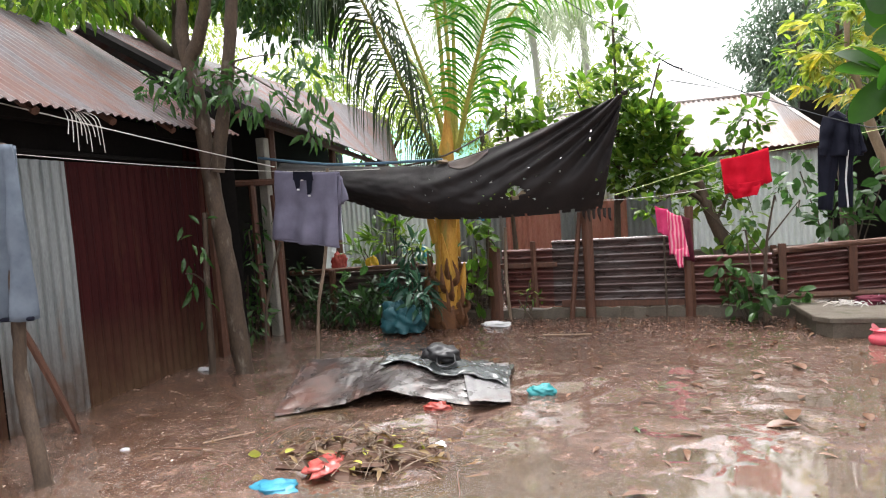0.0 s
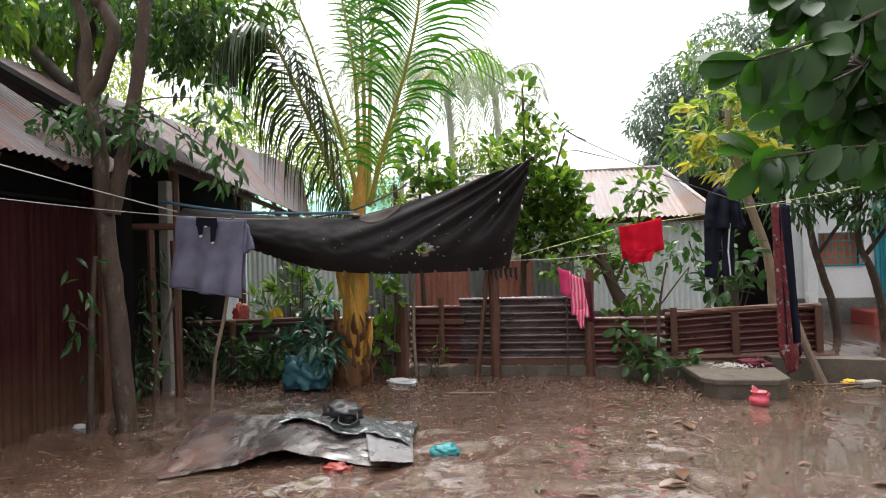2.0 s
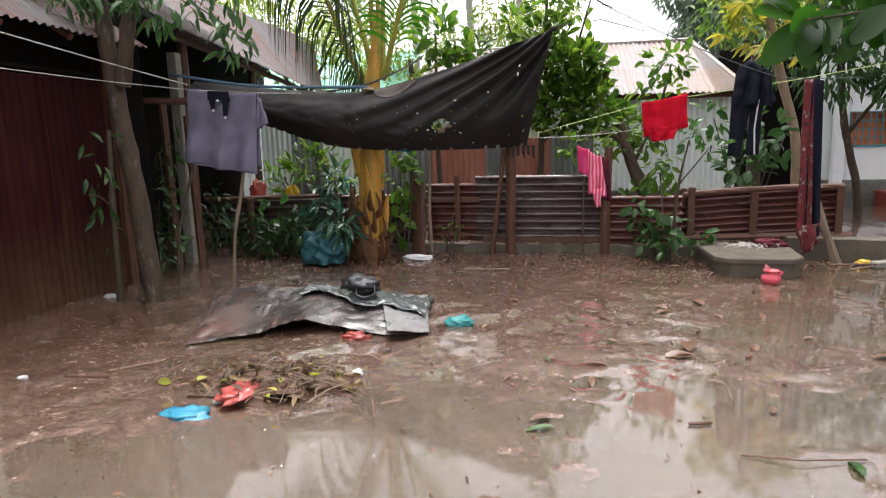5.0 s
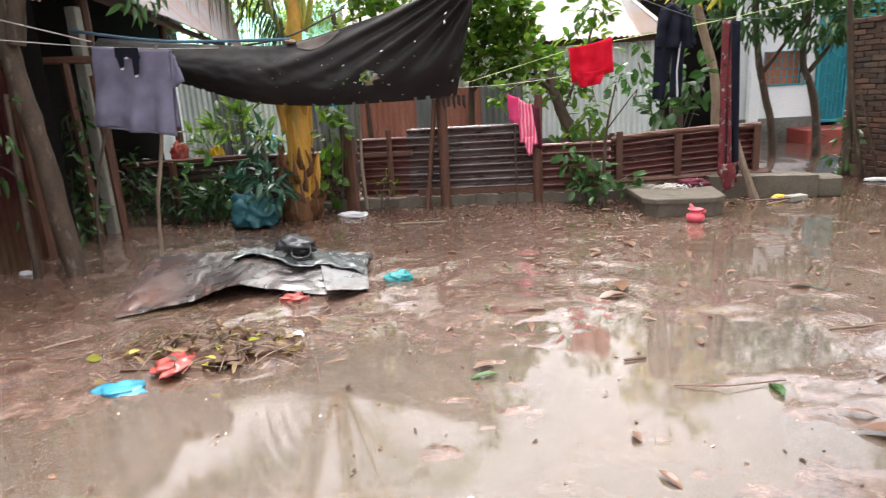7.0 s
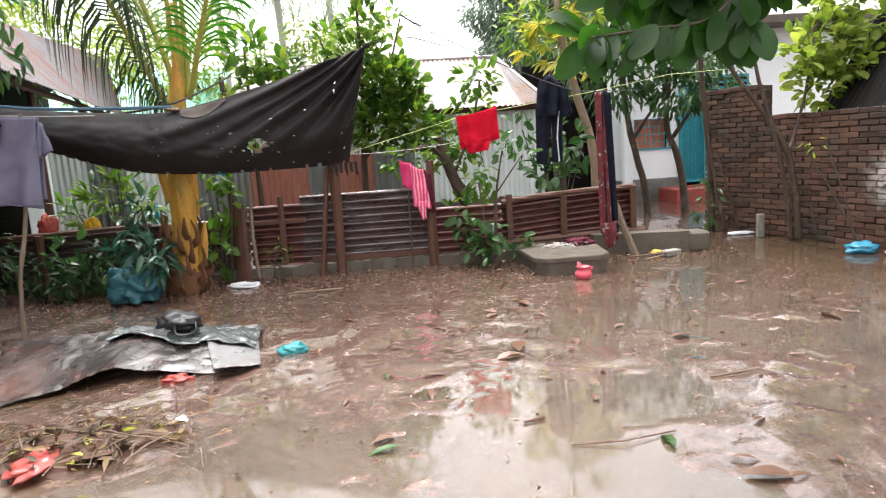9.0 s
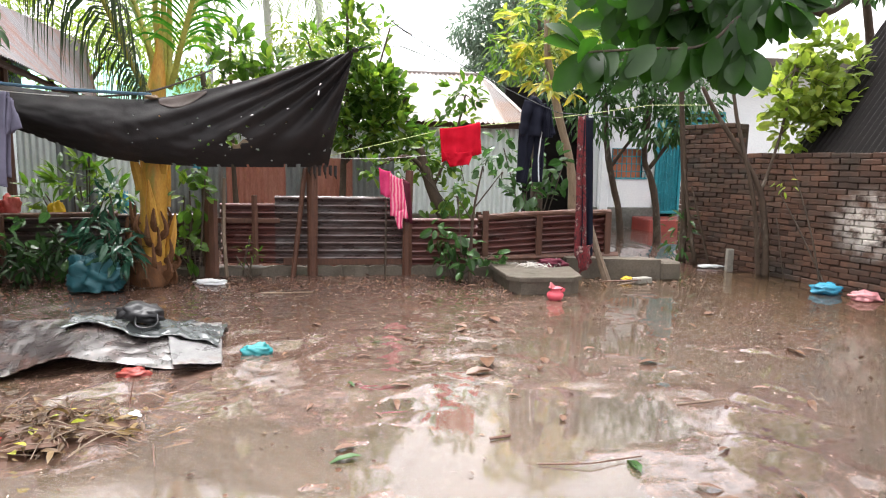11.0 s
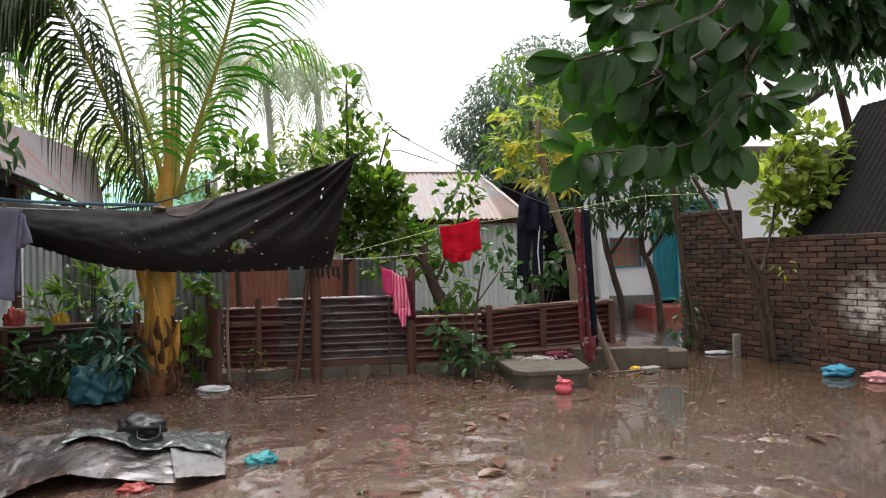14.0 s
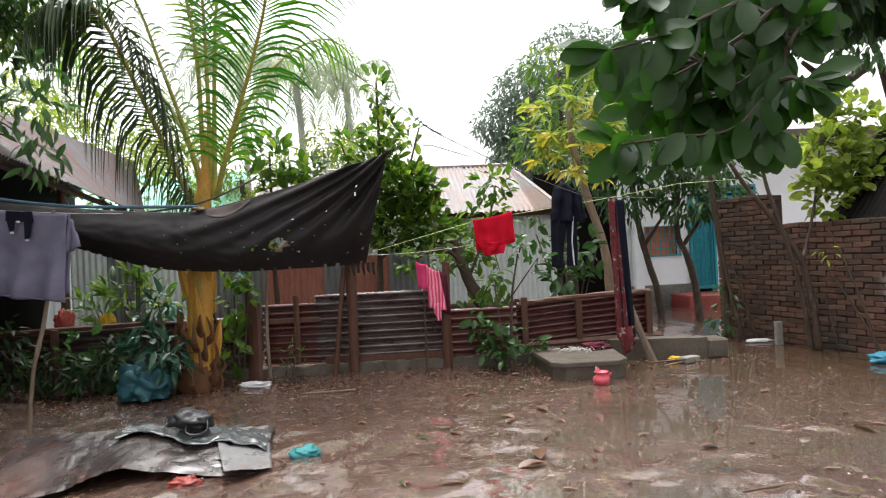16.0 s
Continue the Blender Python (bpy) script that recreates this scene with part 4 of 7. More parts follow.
part("wall", Shape().box((5.56, YB + 0.1, 0.72), (0.74, 0.2, 0.56), bev=0.03), WALL_WHITE, wb)
part("wall", Shape().box((5.56, YB + 0.1, 2.3), (0.74, 0.2, 1.5), bev=0.03), WALL_WHITE, wb)
part("wall", Shape().box((6.0, YB + 0.1, 1.75), (0.16, 0.2, 2.6), bev=0.03), WALL_WHITE, wb)
part("wall", Shape().box((8.6, YB + 0.1, 1.6), (4.0, 0.2, 3.0), bev=0.02), WALL_WHITE, wb)
part("wall", Shape().box((6.3, YB + 0.1, 2.6), (0.46, 0.2, 0.9), bev=0.02), WALL_WHITE, wb)
part("column", Shape().box((5.02, YB - 0.1, 1.5), (0.16, 0.16, 3.0), bev=0.06), WALL_WHITE, wb)
part("plinth", Shape().box((5.45, YB + 0.08, 0.22), (1.34, 0.28, 0.46), bev=0.04), WALL_MOULD, wb, "black-moulded plinth")
# near-black panel gives the unlit depth of the rooms by colour
part("back_room", Shape().box((6.5, YB + 1.6, 1.4), (6, 0.1, 2.8), bev=0.02), SHADE_BLACK, wb)
part("window_screen", Shape().grid(lambda u, w: (5.2 + 0.7 * u, YB + 0.22 + 0.02 * math.sin(9 * u), 0.98 + 0.58 * w), 12, 4, 0.01), PAINT_ORANGE, wb, "orange-red screen behind the window grille")
gr = part("window_grille", Shape().box((5.55, YB - 0.01, 1.0), (0.74, 0.03, 0.03)), PAINT_TEAL, wb)
for k in range(8):
    part("grille_bar", Shape().box((5.22 + 0.095 * k, YB - 0.012, 1.27), (0.014, 0.014, 0.54)), PAINT_TEAL, gr)
for k in range(4):
    part("grille_bar", Shape().box((5.55, YB - 0.025, 1.13 + 0.14 * k), (0.7, 0.014, 0.014)), PAINT_TEAL, gr)
ga = part("gate", Shape().box((6.09, YB - 0.04, 1.2), (0.05, 0.05, 1.75)).box((6.56, YB - 0.04, 1.2), (0.05, 0.05, 1.75)).box((6.32, YB - 0.04, 2.07), (0.5, 0.05, 0.05)).box((6.32, YB - 0.04, 0.36), (0.5, 0.05, 0.05)), PAINT_TEAL, wb, "closed teal iron gate")
part("gate_sheet", Shape().box((6.32, YB + 0.02, 1.2), (0.48, 0.02, 1.7)), PAINT_TEAL, ga)
for k in range(6):
    part("gate_bar", Shape().box((6.15 + 0.07 * k, YB - 0.05, 1.2), (0.016, 0.016, 1.65)), PAINT_TEAL, ga)
for k in range(8):
    part("gate_scroll", Shape().tube(curve_pts([(6.12, YB - 0.065, 0.5 + 0.19 * k), (6.24, YB - 0.065, 0.57 + 0.19 * k), (6.42, YB - 0.065, 0.45 + 0.19 * k), (6.54, YB - 0.065, 0.52 + 0.19 * k)], 5), 0.008, 5), PAINT_TEAL, ga)
part("step", Shape().box((6.2, YB - 0.4, 0.14), (1.1, 0.75, 0.28), bev=0.06), STEP_RED, wb, "red oxide entrance step")
part("window_frame", Shape().box((7.0, YB - 0.02, 2.0), (0.85, 0.05, 0.55), bev=0.05), PAINT_TEAL, wb, "teal shuttered window")
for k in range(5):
    part("shutter_slat", Shape().box((7.0, YB - 0.055, 1.8 + 0.1 * k), (0.74, 0.02, 0.05)), SHADE_BLACK, wb)
part("roof_slab", Shape().box((7.6, YB + 1.2, 3.15), (6.2, 3.4, 0.16), bev=0.1), CONCRETE, wb)

# ---- coconut palm ----
rng = np.random.default_rng(5)
palm = thing("coconut_palm", "young coconut palm with an orange sheathed trunk", "palm", at=(-1.49, 6.06, 0))
tp = curve_pts([(-1.5, 6.06, -0.03), (-1.46, 6.06, 0.45), (-1.42, 6.06, 1.1), (-1.38, 6.05, 1.7), (-1.33, 6.05, 2.2), (-1.31, 6.07, 2.75)], 6)
part("trunk", Shape().tube(tp, [0.122 - 0.0008 * i + 0.04 * math.exp(-i / 2) - 0.009 * max(0, i - 17) for i in range(len(tp))], 12, 1, 0.25), PALM_TRUNK, palm, "orange-yellow trunk sheaths", True)
part("root_boss", Shape().ball((-1.49, 6.03, 0.1), (0.18, 0.18, 0.24), None, 22, 14, 0.5), PALM_HUSK, palm, "fibrous brown root boss", True)
for k in range(34):
    a, zz = k * 2.399, 0.02 + 0.018 * k
    rr = 0.2 - 0.0022 * k
    p0 = Vector((-1.49 + rr * math.cos(a), 6.05 + rr * math.sin(a), zz))
    out = Vector((math.cos(a), math.sin(a), 0))
    part("husk_strip", Shape().tube(curve_pts([p0 - out * 0.03, p0 + out * (0.02 + 0.02 * (k % 3)) + Vector((0, 0, 0.08)), p0 + out * (0.03 * (k % 2)) + Vector((0, 0, 0.2 + 0.03 * (k % 4)))], 4), [0.04, 0.042, 0.04, 0.036, 0.03, 0.024, 0.018, 0.012, 0.005], 6, 0.4, 0.6), PALM_HUSK, palm)
for k in range(7):
    a = k * 2.4
    p0 = Vector((-1.44 + 0.1 * math.cos(a), 6.06 + 0.1 * math.sin(a), 0.3 + 0.16 * k))
    part("leaf_sheath", Shape().tube([p0, p0 + Vector((0.05 * math.cos(a), 0.05 * math.sin(a), 0.22)), p0 + Vector((0.09 * math.cos(a), 0.09 * math.sin(a), 0.42))], [0.07, 0.05, 0.008], 7, 0.4, 0.3), PALM_TRUNK, palm)
FRONDS = [
    (((-1.24, 6.00, 1.87), (-1.18, 5.97, 2.01), (-1.00, 5.88, 2.56), (-0.78, 5.75, 3.11), (-0.61, 5.60, 3.60), (-0.50, 5.35, 3.94), (-0.41, 5.00, 4.05)), 0.76, 0.031, 0.6, LEAF_PALM, 0.22),
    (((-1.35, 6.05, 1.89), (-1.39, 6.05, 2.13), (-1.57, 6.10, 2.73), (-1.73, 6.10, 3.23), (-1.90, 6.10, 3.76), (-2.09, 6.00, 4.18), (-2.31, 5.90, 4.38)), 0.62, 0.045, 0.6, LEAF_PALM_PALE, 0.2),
    (((-1.40, 6.00, 1.79), (-1.49, 5.95, 1.96), (-1.66, 5.80, 2.48), (-1.80, 5.60, 2.94), (-1.92, 5.42, 3.33), (-2.03, 5.30, 3.51), (-2.20, 5.20, 3.51), (-2.38, 5.10, 3.33)), 0.85, 0.02, 2.6, LEAF_PALM_SHADE, 0.06),
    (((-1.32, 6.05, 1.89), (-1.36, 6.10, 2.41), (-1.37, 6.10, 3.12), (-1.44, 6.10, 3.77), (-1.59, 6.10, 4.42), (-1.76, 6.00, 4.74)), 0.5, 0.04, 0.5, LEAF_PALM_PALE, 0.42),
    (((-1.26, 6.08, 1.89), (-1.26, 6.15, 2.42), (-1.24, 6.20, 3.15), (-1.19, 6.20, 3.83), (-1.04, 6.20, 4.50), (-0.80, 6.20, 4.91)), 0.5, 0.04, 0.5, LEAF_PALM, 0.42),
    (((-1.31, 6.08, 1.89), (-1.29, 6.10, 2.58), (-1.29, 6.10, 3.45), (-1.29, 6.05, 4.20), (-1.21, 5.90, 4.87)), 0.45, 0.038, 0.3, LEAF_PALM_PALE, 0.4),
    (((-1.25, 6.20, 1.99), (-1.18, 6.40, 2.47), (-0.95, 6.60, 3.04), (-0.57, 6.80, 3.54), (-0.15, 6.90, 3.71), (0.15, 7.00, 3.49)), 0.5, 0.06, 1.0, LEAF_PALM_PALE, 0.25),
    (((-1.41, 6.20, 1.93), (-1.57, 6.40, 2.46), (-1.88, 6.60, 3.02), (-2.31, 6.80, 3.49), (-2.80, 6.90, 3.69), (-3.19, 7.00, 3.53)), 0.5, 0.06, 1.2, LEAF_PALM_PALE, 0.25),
]
for pts, ll, pitch, hg, mt, beg in FRONDS:
    long = sum((Vector(a) - Vector(b)).length for a, b in zip(pts, pts[1:]))
    rib, bl = frond(rng, pts, ll, int(long * (1 - beg) / pitch), hg, 0.034, 1.0, 0.024, beg)
    f = part("frond", rib, LEAF_RIB, palm, "arching green frond", True)
    part("leaf_blade", bl, mt, f, "narrow drooping leaflets")


def far_palm(x, y, h, seed, n=11):
    r_ = np.random.default_rng(seed)
    t = thing("coconut_palm", "tall distant coconut palm, rain haze painted into its pale colours", "palm", "distant palms", (x, y, 0))
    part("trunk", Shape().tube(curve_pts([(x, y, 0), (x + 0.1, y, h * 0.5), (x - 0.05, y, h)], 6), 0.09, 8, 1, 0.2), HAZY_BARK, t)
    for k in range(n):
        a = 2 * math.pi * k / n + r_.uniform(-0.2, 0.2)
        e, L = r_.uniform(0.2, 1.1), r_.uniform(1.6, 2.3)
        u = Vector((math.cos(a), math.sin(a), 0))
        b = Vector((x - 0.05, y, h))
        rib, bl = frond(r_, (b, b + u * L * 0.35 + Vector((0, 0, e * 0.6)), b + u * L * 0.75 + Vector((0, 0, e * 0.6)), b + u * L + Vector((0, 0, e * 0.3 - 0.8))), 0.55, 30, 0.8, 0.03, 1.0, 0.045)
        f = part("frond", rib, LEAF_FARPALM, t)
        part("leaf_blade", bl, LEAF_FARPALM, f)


far_palm(-1.7, 16.0, 5.7, 11)
far_palm(-0.6, 18.5, 6.3, 12, 7)
far_palm(-3.8, 19.0, 7.2, 13)

# ---- trees ----
tree("yard_tree", "forked mango tree with lichened bark beside the hut, its unseen top added for shade", [
    ([(-2.74, 4.22, -0.05), *((-2.76, 4.22, 0.10), (-2.84, 4.22, 1.10), (-2.92, 4.22, 1.76), (-2.96, 4.22, 2.32), (-3.02, 4.22, 2.63), (-2.92, 4.22, 2.82), (-2.80, 4.22, 3.17), (-2.90, 4.22, 3.41), (-2.98, 4.22, 3.78))], 0.082, 0.04),
    (((-2.83, 4.20, 1.73), (-2.81, 4.20, 1.82), (-2.73, 4.20, 2.15), (-2.63, 4.20, 2.60), (-2.55, 4.20, 3.05), (-2.51, 4.20, 3.37), (-2.44, 4.20, 3.76)), 0.06, 0.045),
    ([(-2.98, 4.1, 0.0), (-2.97, 4.12, 0.8), (-2.95, 4.15, 1.4)], 0.03, 0.02),
    (((-3.02, 4.22, 2.60), (-3.07, 4.22, 2.93), (-3.04, 4.22, 3.15), (-3.14, 4.22, 3.53)), 0.06, 0.03),
    ([(-2.9, 4.22, 3.4), (-3.4, 4.2, 3.9), (-4.2, 3.9, 4.3)], 0.05, 0.03),
    ([(-2.5, 4.25, 3.5), (-2.4, 4.6, 4.0), (-2.6, 5.2, 4.4)], 0.045, 0.025),
], BARK, [((-3.2, 4.15, 2.4), (0.28, 0.25, 0.22), 130), ((-2.75, 4.05, 2.42), (0.25, 0.25, 0.16), 80), ((-2.35, 4.1, 2.3), (0.3, 0.22, 0.18), 80), ((-1.95, 4.3, 2.45), (0.2, 0.2, 0.32), 70), ((-1.95, 4.3, 2.05), (0.14, 0.14, 0.2), 28), ((-2.9, 3.95, 1.0), (0.14, 0.1, 0.6), 20),
          # last four clumps hang above the view, added to shade hut and mud
          ((-3.3, 4.5, 3.75), (0.8, 0.6, 0.3), 240), ((-3.1, 5.4, 3.6), (0.45, 0.35, 0.3), 260), ((-2.6, 5.5, 3.65), (0.5, 0.35, 0.3), 280), ((-2.9, 5.5, 3.25), (0.35, 0.3, 0.25), 130), ((-3.0, 3.6, 4.3), (0.9, 0.7, 0.4), 420), ((-4.3, 3.4, 4.4), (1.0, 0.8, 0.4), 420), ((-3.6, 2.4, 4.5), (1.0, 0.7, 0.4), 380), ((-2.6, 4.6, 4.5), (0.7, 0.6, 0.4), 300)], LEAF_MANGO, 21, 0.145, droop=1.0)
tree("yard_tree", "leafy tree arching over the hut roofs, lit through from behind", [
    ([(-4.6, 5.9, 0), (-4.5, 5.9, 2.0), (-4.3, 5.8, 3.6), (-4.0, 5.6, 4.6)], 0.14, 0.07),
    ([(-4.4, 5.8, 3.2), (-5.2, 5.6, 4.0), (-6.2, 5.2, 4.4)], 0.07, 0.03),
    ([(-4.3, 5.8, 3.6), (-3.7, 5.4, 4.3), (-3.2, 5.0, 4.6)], 0.07, 0.03),
], BARK_DARK, [((-6.60, 5.80, 4.36), (0.5, 0.35, 0.22), 260), ((-5.93, 5.90, 4.21), (0.5, 0.35, 0.22), 260), ((-5.26, 6.00, 4.18), (0.5, 0.35, 0.22), 260), ((-4.79, 6.20, 4.00), (0.5, 0.35, 0.22), 260), ((-3.75, 6.40, 3.97), (0.5, 0.35, 0.22), 260), ((-3.27, 6.60, 3.75), (0.5, 0.35, 0.22), 260), ((-3.48, 6.40, 4.39), (0.5, 0.35, 0.22), 260), ((-5.8, 5.9, 4.1), (1.3, 0.8, 0.6), 600), ((-4.6, 5.9, 4.15), (1.0, 0.8, 0.5), 600), ((-3.6, 5.6, 4.2), (0.9, 0.7, 0.45), 560), ((-6.4, 5.0, 3.8), (0.9, 0.8, 0.6), 400), ((-4.3, 4.3, 3.55), (0.7, 0.3, 0.3), 220), ((-2.6, 5.6, 3.9), (0.7, 0.5, 0.5), 360), ((-5.2, 4.2, 3.6), (0.7, 0.4, 0.3), 220)], LEAF_JACK, 22, 0.2, droop=0.9)
for (x, y, h, rad), sd in (((-5.2, 13.5, 3.4, 1.6), 31), ((-7.5, 12, 4.0, 1.9), 32), ((-3.0, 15, 3.2, 1.4), 33), ((-9.5, 9.5, 4.6, 2.0), 34), ((-0.5, 14.5, 3.0, 1.3), 35)):
    r_ = np.random.default_rng(sd)
    tree("background_tree", "bright backlit tree beyond the roofs", [([(x, y, 0), (x + 0.1, y, h * 0.5), (x, y, h)], 0.14, 0.06), ([(x, y, h * 0.6), (x + rad * 0.5, y, h)], 0.05, 0.03), ([(x, y, h * 0.6), (x - rad * 0.5, y, h + 0.2)], 0.05, 0.03)], BARK_DARK,
         [((x + r_.uniform(-1, 1) * rad, y + r_.uniform(-0.5, 0.5) * rad, h + r_.uniform(-0.8, 1.0) * rad * 0.8), (rad * 0.45, rad * 0.4, rad * 0.3), 300) for _ in range(11)], LEAF_LIME, sd, 0.17, group="background trees")

# jackfruit shrubs behind the fence
tree("jackfruit_tree", "young jackfruit tree with upright leafy shoots behind the fence", [
    ([(0.25, 7.5, 0), (0.3, 7.5, 1.2), (0.35, 7.5, 2.2), (0.35, 7.5, 3.4)], 0.05, 0.012),
    ([(0.32, 7.5, 1.4), (0.6, 7.5, 2.0), (0.85, 7.5, 2.8)], 0.025, 0.01),
    ([(0.3, 7.5, 1.2), (0.8, 7.4, 1.7), (1.05, 7.3, 2.0)], 0.025, 0.012),
    ([(0.32, 7.5, 1.6), (0.05, 7.5, 2.2), (-0.1, 7.5, 2.6)], 0.025, 0.01),
], BARK, [((0.35, 7.5, 3.25), (0.12, 0.12, 0.32), 40), ((0.4, 7.5, 2.8), (0.22, 0.2, 0.28), 66), ((0.72, 7.5, 2.75), (0.14, 0.14, 0.24), 26), ((0.3, 7.5, 2.4), (0.3, 0.25, 0.25), 110), ((0.0, 7.5, 2.6), (0.2, 0.2, 0.2), 40), ((0.62, 7.4, 2.1), (0.36, 0.28, 0.26), 260), ((0.75, 7.4, 1.95), (0.32, 0.28, 0.34), 260), ((0.88, 7.3, 1.6), (0.36, 0.28, 0.32), 250), ((0.5, 7.4, 1.6), (0.32, 0.22, 0.3), 220), ((1.25, 7.2, 1.35), (0.27, 0.2, 0.22), 110), ((0.2, 7.4, 1.75), (0.25, 0.2, 0.3), 110)], LEAF_JACK, 41, 0.15, "oval", droop=-0.25, twigs=False, group="jackfruit trees")
tree("jackfruit_tree", "slender jackfruit tree among the palm fronds", [
    ([(-0.85, 7.1, 0), (-0.9, 7.1, 1.2), (-0.9, 7.1, 2.5)], 0.04, 0.012), ([(-0.9, 7.1, 1.5), (-0.6, 7.1, 2.0), (-0.45, 7.1, 2.3)], 0.02, 0.01)],
    BARK, [((-0.9, 7.1, 2.45), (0.24, 0.2, 0.26), 80), ((-0.7, 7.1, 2.05), (0.3, 0.2, 0.25), 110), ((-0.42, 7.1, 2.2), (0.22, 0.2, 0.2), 60), ((-1.1, 7.0, 1.6), (0.3, 0.2, 0.3), 60)], LEAF_JACK, 42, 0.16, "oval", droop=-0.1, group="jackfruit trees")
tree("jackfruit_tree", "leaning jackfruit tree rising over the fence", [
    ([(1.62, 6.75, 0), (1.55, 6.8, 0.35), (1.35, 6.85, 0.8), (1.22, 6.9, 1.15), (1.15, 6.9, 1.4)], 0.085, 0.05),
    ([(1.3, 6.85, 0.95), (1.55, 6.95, 1.5), (1.68, 7.0, 2.0)], 0.02, 0.01),
    ([(1.22, 6.9, 1.15), (1.0, 6.8, 1.3), (0.7, 6.7, 1.2)], 0.03, 0.01)],
    BARK, [((1.66, 7.0, 2.02), (0.26, 0.18, 0.14), 60), ((1.6, 7.0, 1.72), (0.28, 0.2, 0.14), 40), ((1.3, 6.9, 1.3), (0.3, 0.22, 0.24), 60), ((1.55, 6.8, 0.95), (0.2, 0.2, 0.25), 40), ((1.45, 6.7, 0.45), (0.3, 0.16, 0.35), 60), ((0.75, 6.7, 1.15), (0.35, 0.15, 0.12), 40)], LEAF_JACK, 43, 0.14, "oval", droop=0.1, group="jackfruit trees")
tree("sapling", "thin bare-stemmed sapling in front of the fence", [
    ([(1.59, 6.0, 0.02), (1.6, 6.0, 0.5), (1.63, 6.0, 0.85), (1.7, 6.0, 1.2)], 0.02, 0.008),
    ([(1.63, 6.0, 0.8), (1.82, 6.0, 1.05), (1.9, 6.0, 1.15)], 0.008, 0.004), ([(1.61, 6.0, 0.65), (1.45, 6.0, 0.9)], 0.007, 0.004)],
    BARK, [((1.72, 6.0, 1.2), (0.1, 0.1, 0.12), 12), ((1.9, 6.0, 1.12), (0.12, 0.1, 0.08), 9), ((1.5, 5.98, 0.35), (0.2, 0.12, 0.25), 26), ((1.42, 6.0, 0.95), (0.08, 0.08, 0.08), 5)], LEAF_MANGO, 44, 0.13, "broad", droop=0.6, category="sapling")

# mango and others beyond the fence
BIG = [((a + 1.6, b, c), r) for (a, b, c), r in [((4.9, 30, 7.4), 1.6), ((6.2, 30, 9.0), 1.8), ((8.2, 30, 10.6), 2.0), ((7.5, 29.5, 8.2), 2.2), ((6.3, 29.4, 6.6), 1.9), ((9.5, 30, 8.5), 2.2), ((10.5, 30, 10.5), 1.8), ((8.8, 29.3, 6.0), 2.0), ((5.3, 29.6, 5.4), 1.5), ((11.5, 30, 7.5), 2.0)]]
tree("mango_tree", "large domed mango tree, rain haze painted into its grey-green leaves", [([(8, 30.5, 0), (8, 30.5, 4), (8, 30.5, 9)], 0.45, 0.2), ([(8, 30.5, 3.5), (6.4, 30.2, 7)], 0.2, 0.1), ([(8, 30.5, 3.5), (10, 30.2, 7.5)], 0.2, 0.1)], BARK, [(c, (r * 1.1, r * 0.8, r * 0.85), 1500) for c, r in BIG], LEAF_FAR, 51, 0.36, droop=0.9, shell=0.35, twigs=False)
pap = tree("papaya_tree", "yellowing papaya tree with a slender pale trunk", [
    ([(3.36, 8.0, 0), (3.32, 8.0, 1.1), (3.1, 8.0, 1.9), (2.93, 8.0, 2.6), (2.9, 8.0, 3.15)], 0.065, 0.04)], BARK_PALE, [], LEAF_YELLOW, 52, 0.3)
rp = np.random.default_rng(53)
for k in range(64):
    a, e = rp.uniform(0, 6.28), rp.uniform(-0.7, 0.8)
    b = Vector((2.92, 8.0, rp.uniform(2.4, 3.3)))
    tip = b + Vector((math.cos(a) * rp.uniform(0.2, 0.6), math.sin(a) * 0.45, e * 0.5))
    st = part("leaf_stalk", Shape().tube(curve_pts([b, b.lerp(tip, 0.5) + Vector((0, 0, 0.06)), tip], 3), 0.008, 5), LEAF_LIME, pap)
    ang = rp.uniform(-1, 1, (9, 3)) * np.array([1, 1, 0.5]) + np.array([math.cos(a), math.sin(a), -0.5]) * 0.5
    part("leaf_blade", leaves(rp, np.repeat([tuple(tip)], 9, 0), ang, rp.uniform(0.14, 0.26, 9), "long"), LEAF_YELLOW if e < -0.1 else LEAF_LIME, st)
tree("background_tree", "bright yellow-green tree behind the tin house", [([(3.9, 11.5, 0), (3.8, 11.5, 2.5), (3.8, 11.5, 4.6)], 0.12, 0.04), ([(3.8, 11.5, 2.5), (3.2, 11.5, 3.6)], 0.05, 0.02)], BARK,
     [((3.3, 11.4, 3.2), (0.6, 0.5, 0.5), 200), ((3.9, 11.3, 3.9), (0.7, 0.5, 0.5), 220), ((4.5, 11.3, 3.4), (0.7, 0.5, 0.5), 220), ((3.6, 11.4, 4.7), (0.6, 0.5, 0.4), 180), ((4.7, 11.2, 4.4), (0.7, 0.5, 0.5), 220), ((5.4, 11.0, 4.0), (0.7, 0.5, 0.5), 200)], LEAF_JACK, 50, 0.2, droop=0.6, group="background trees")
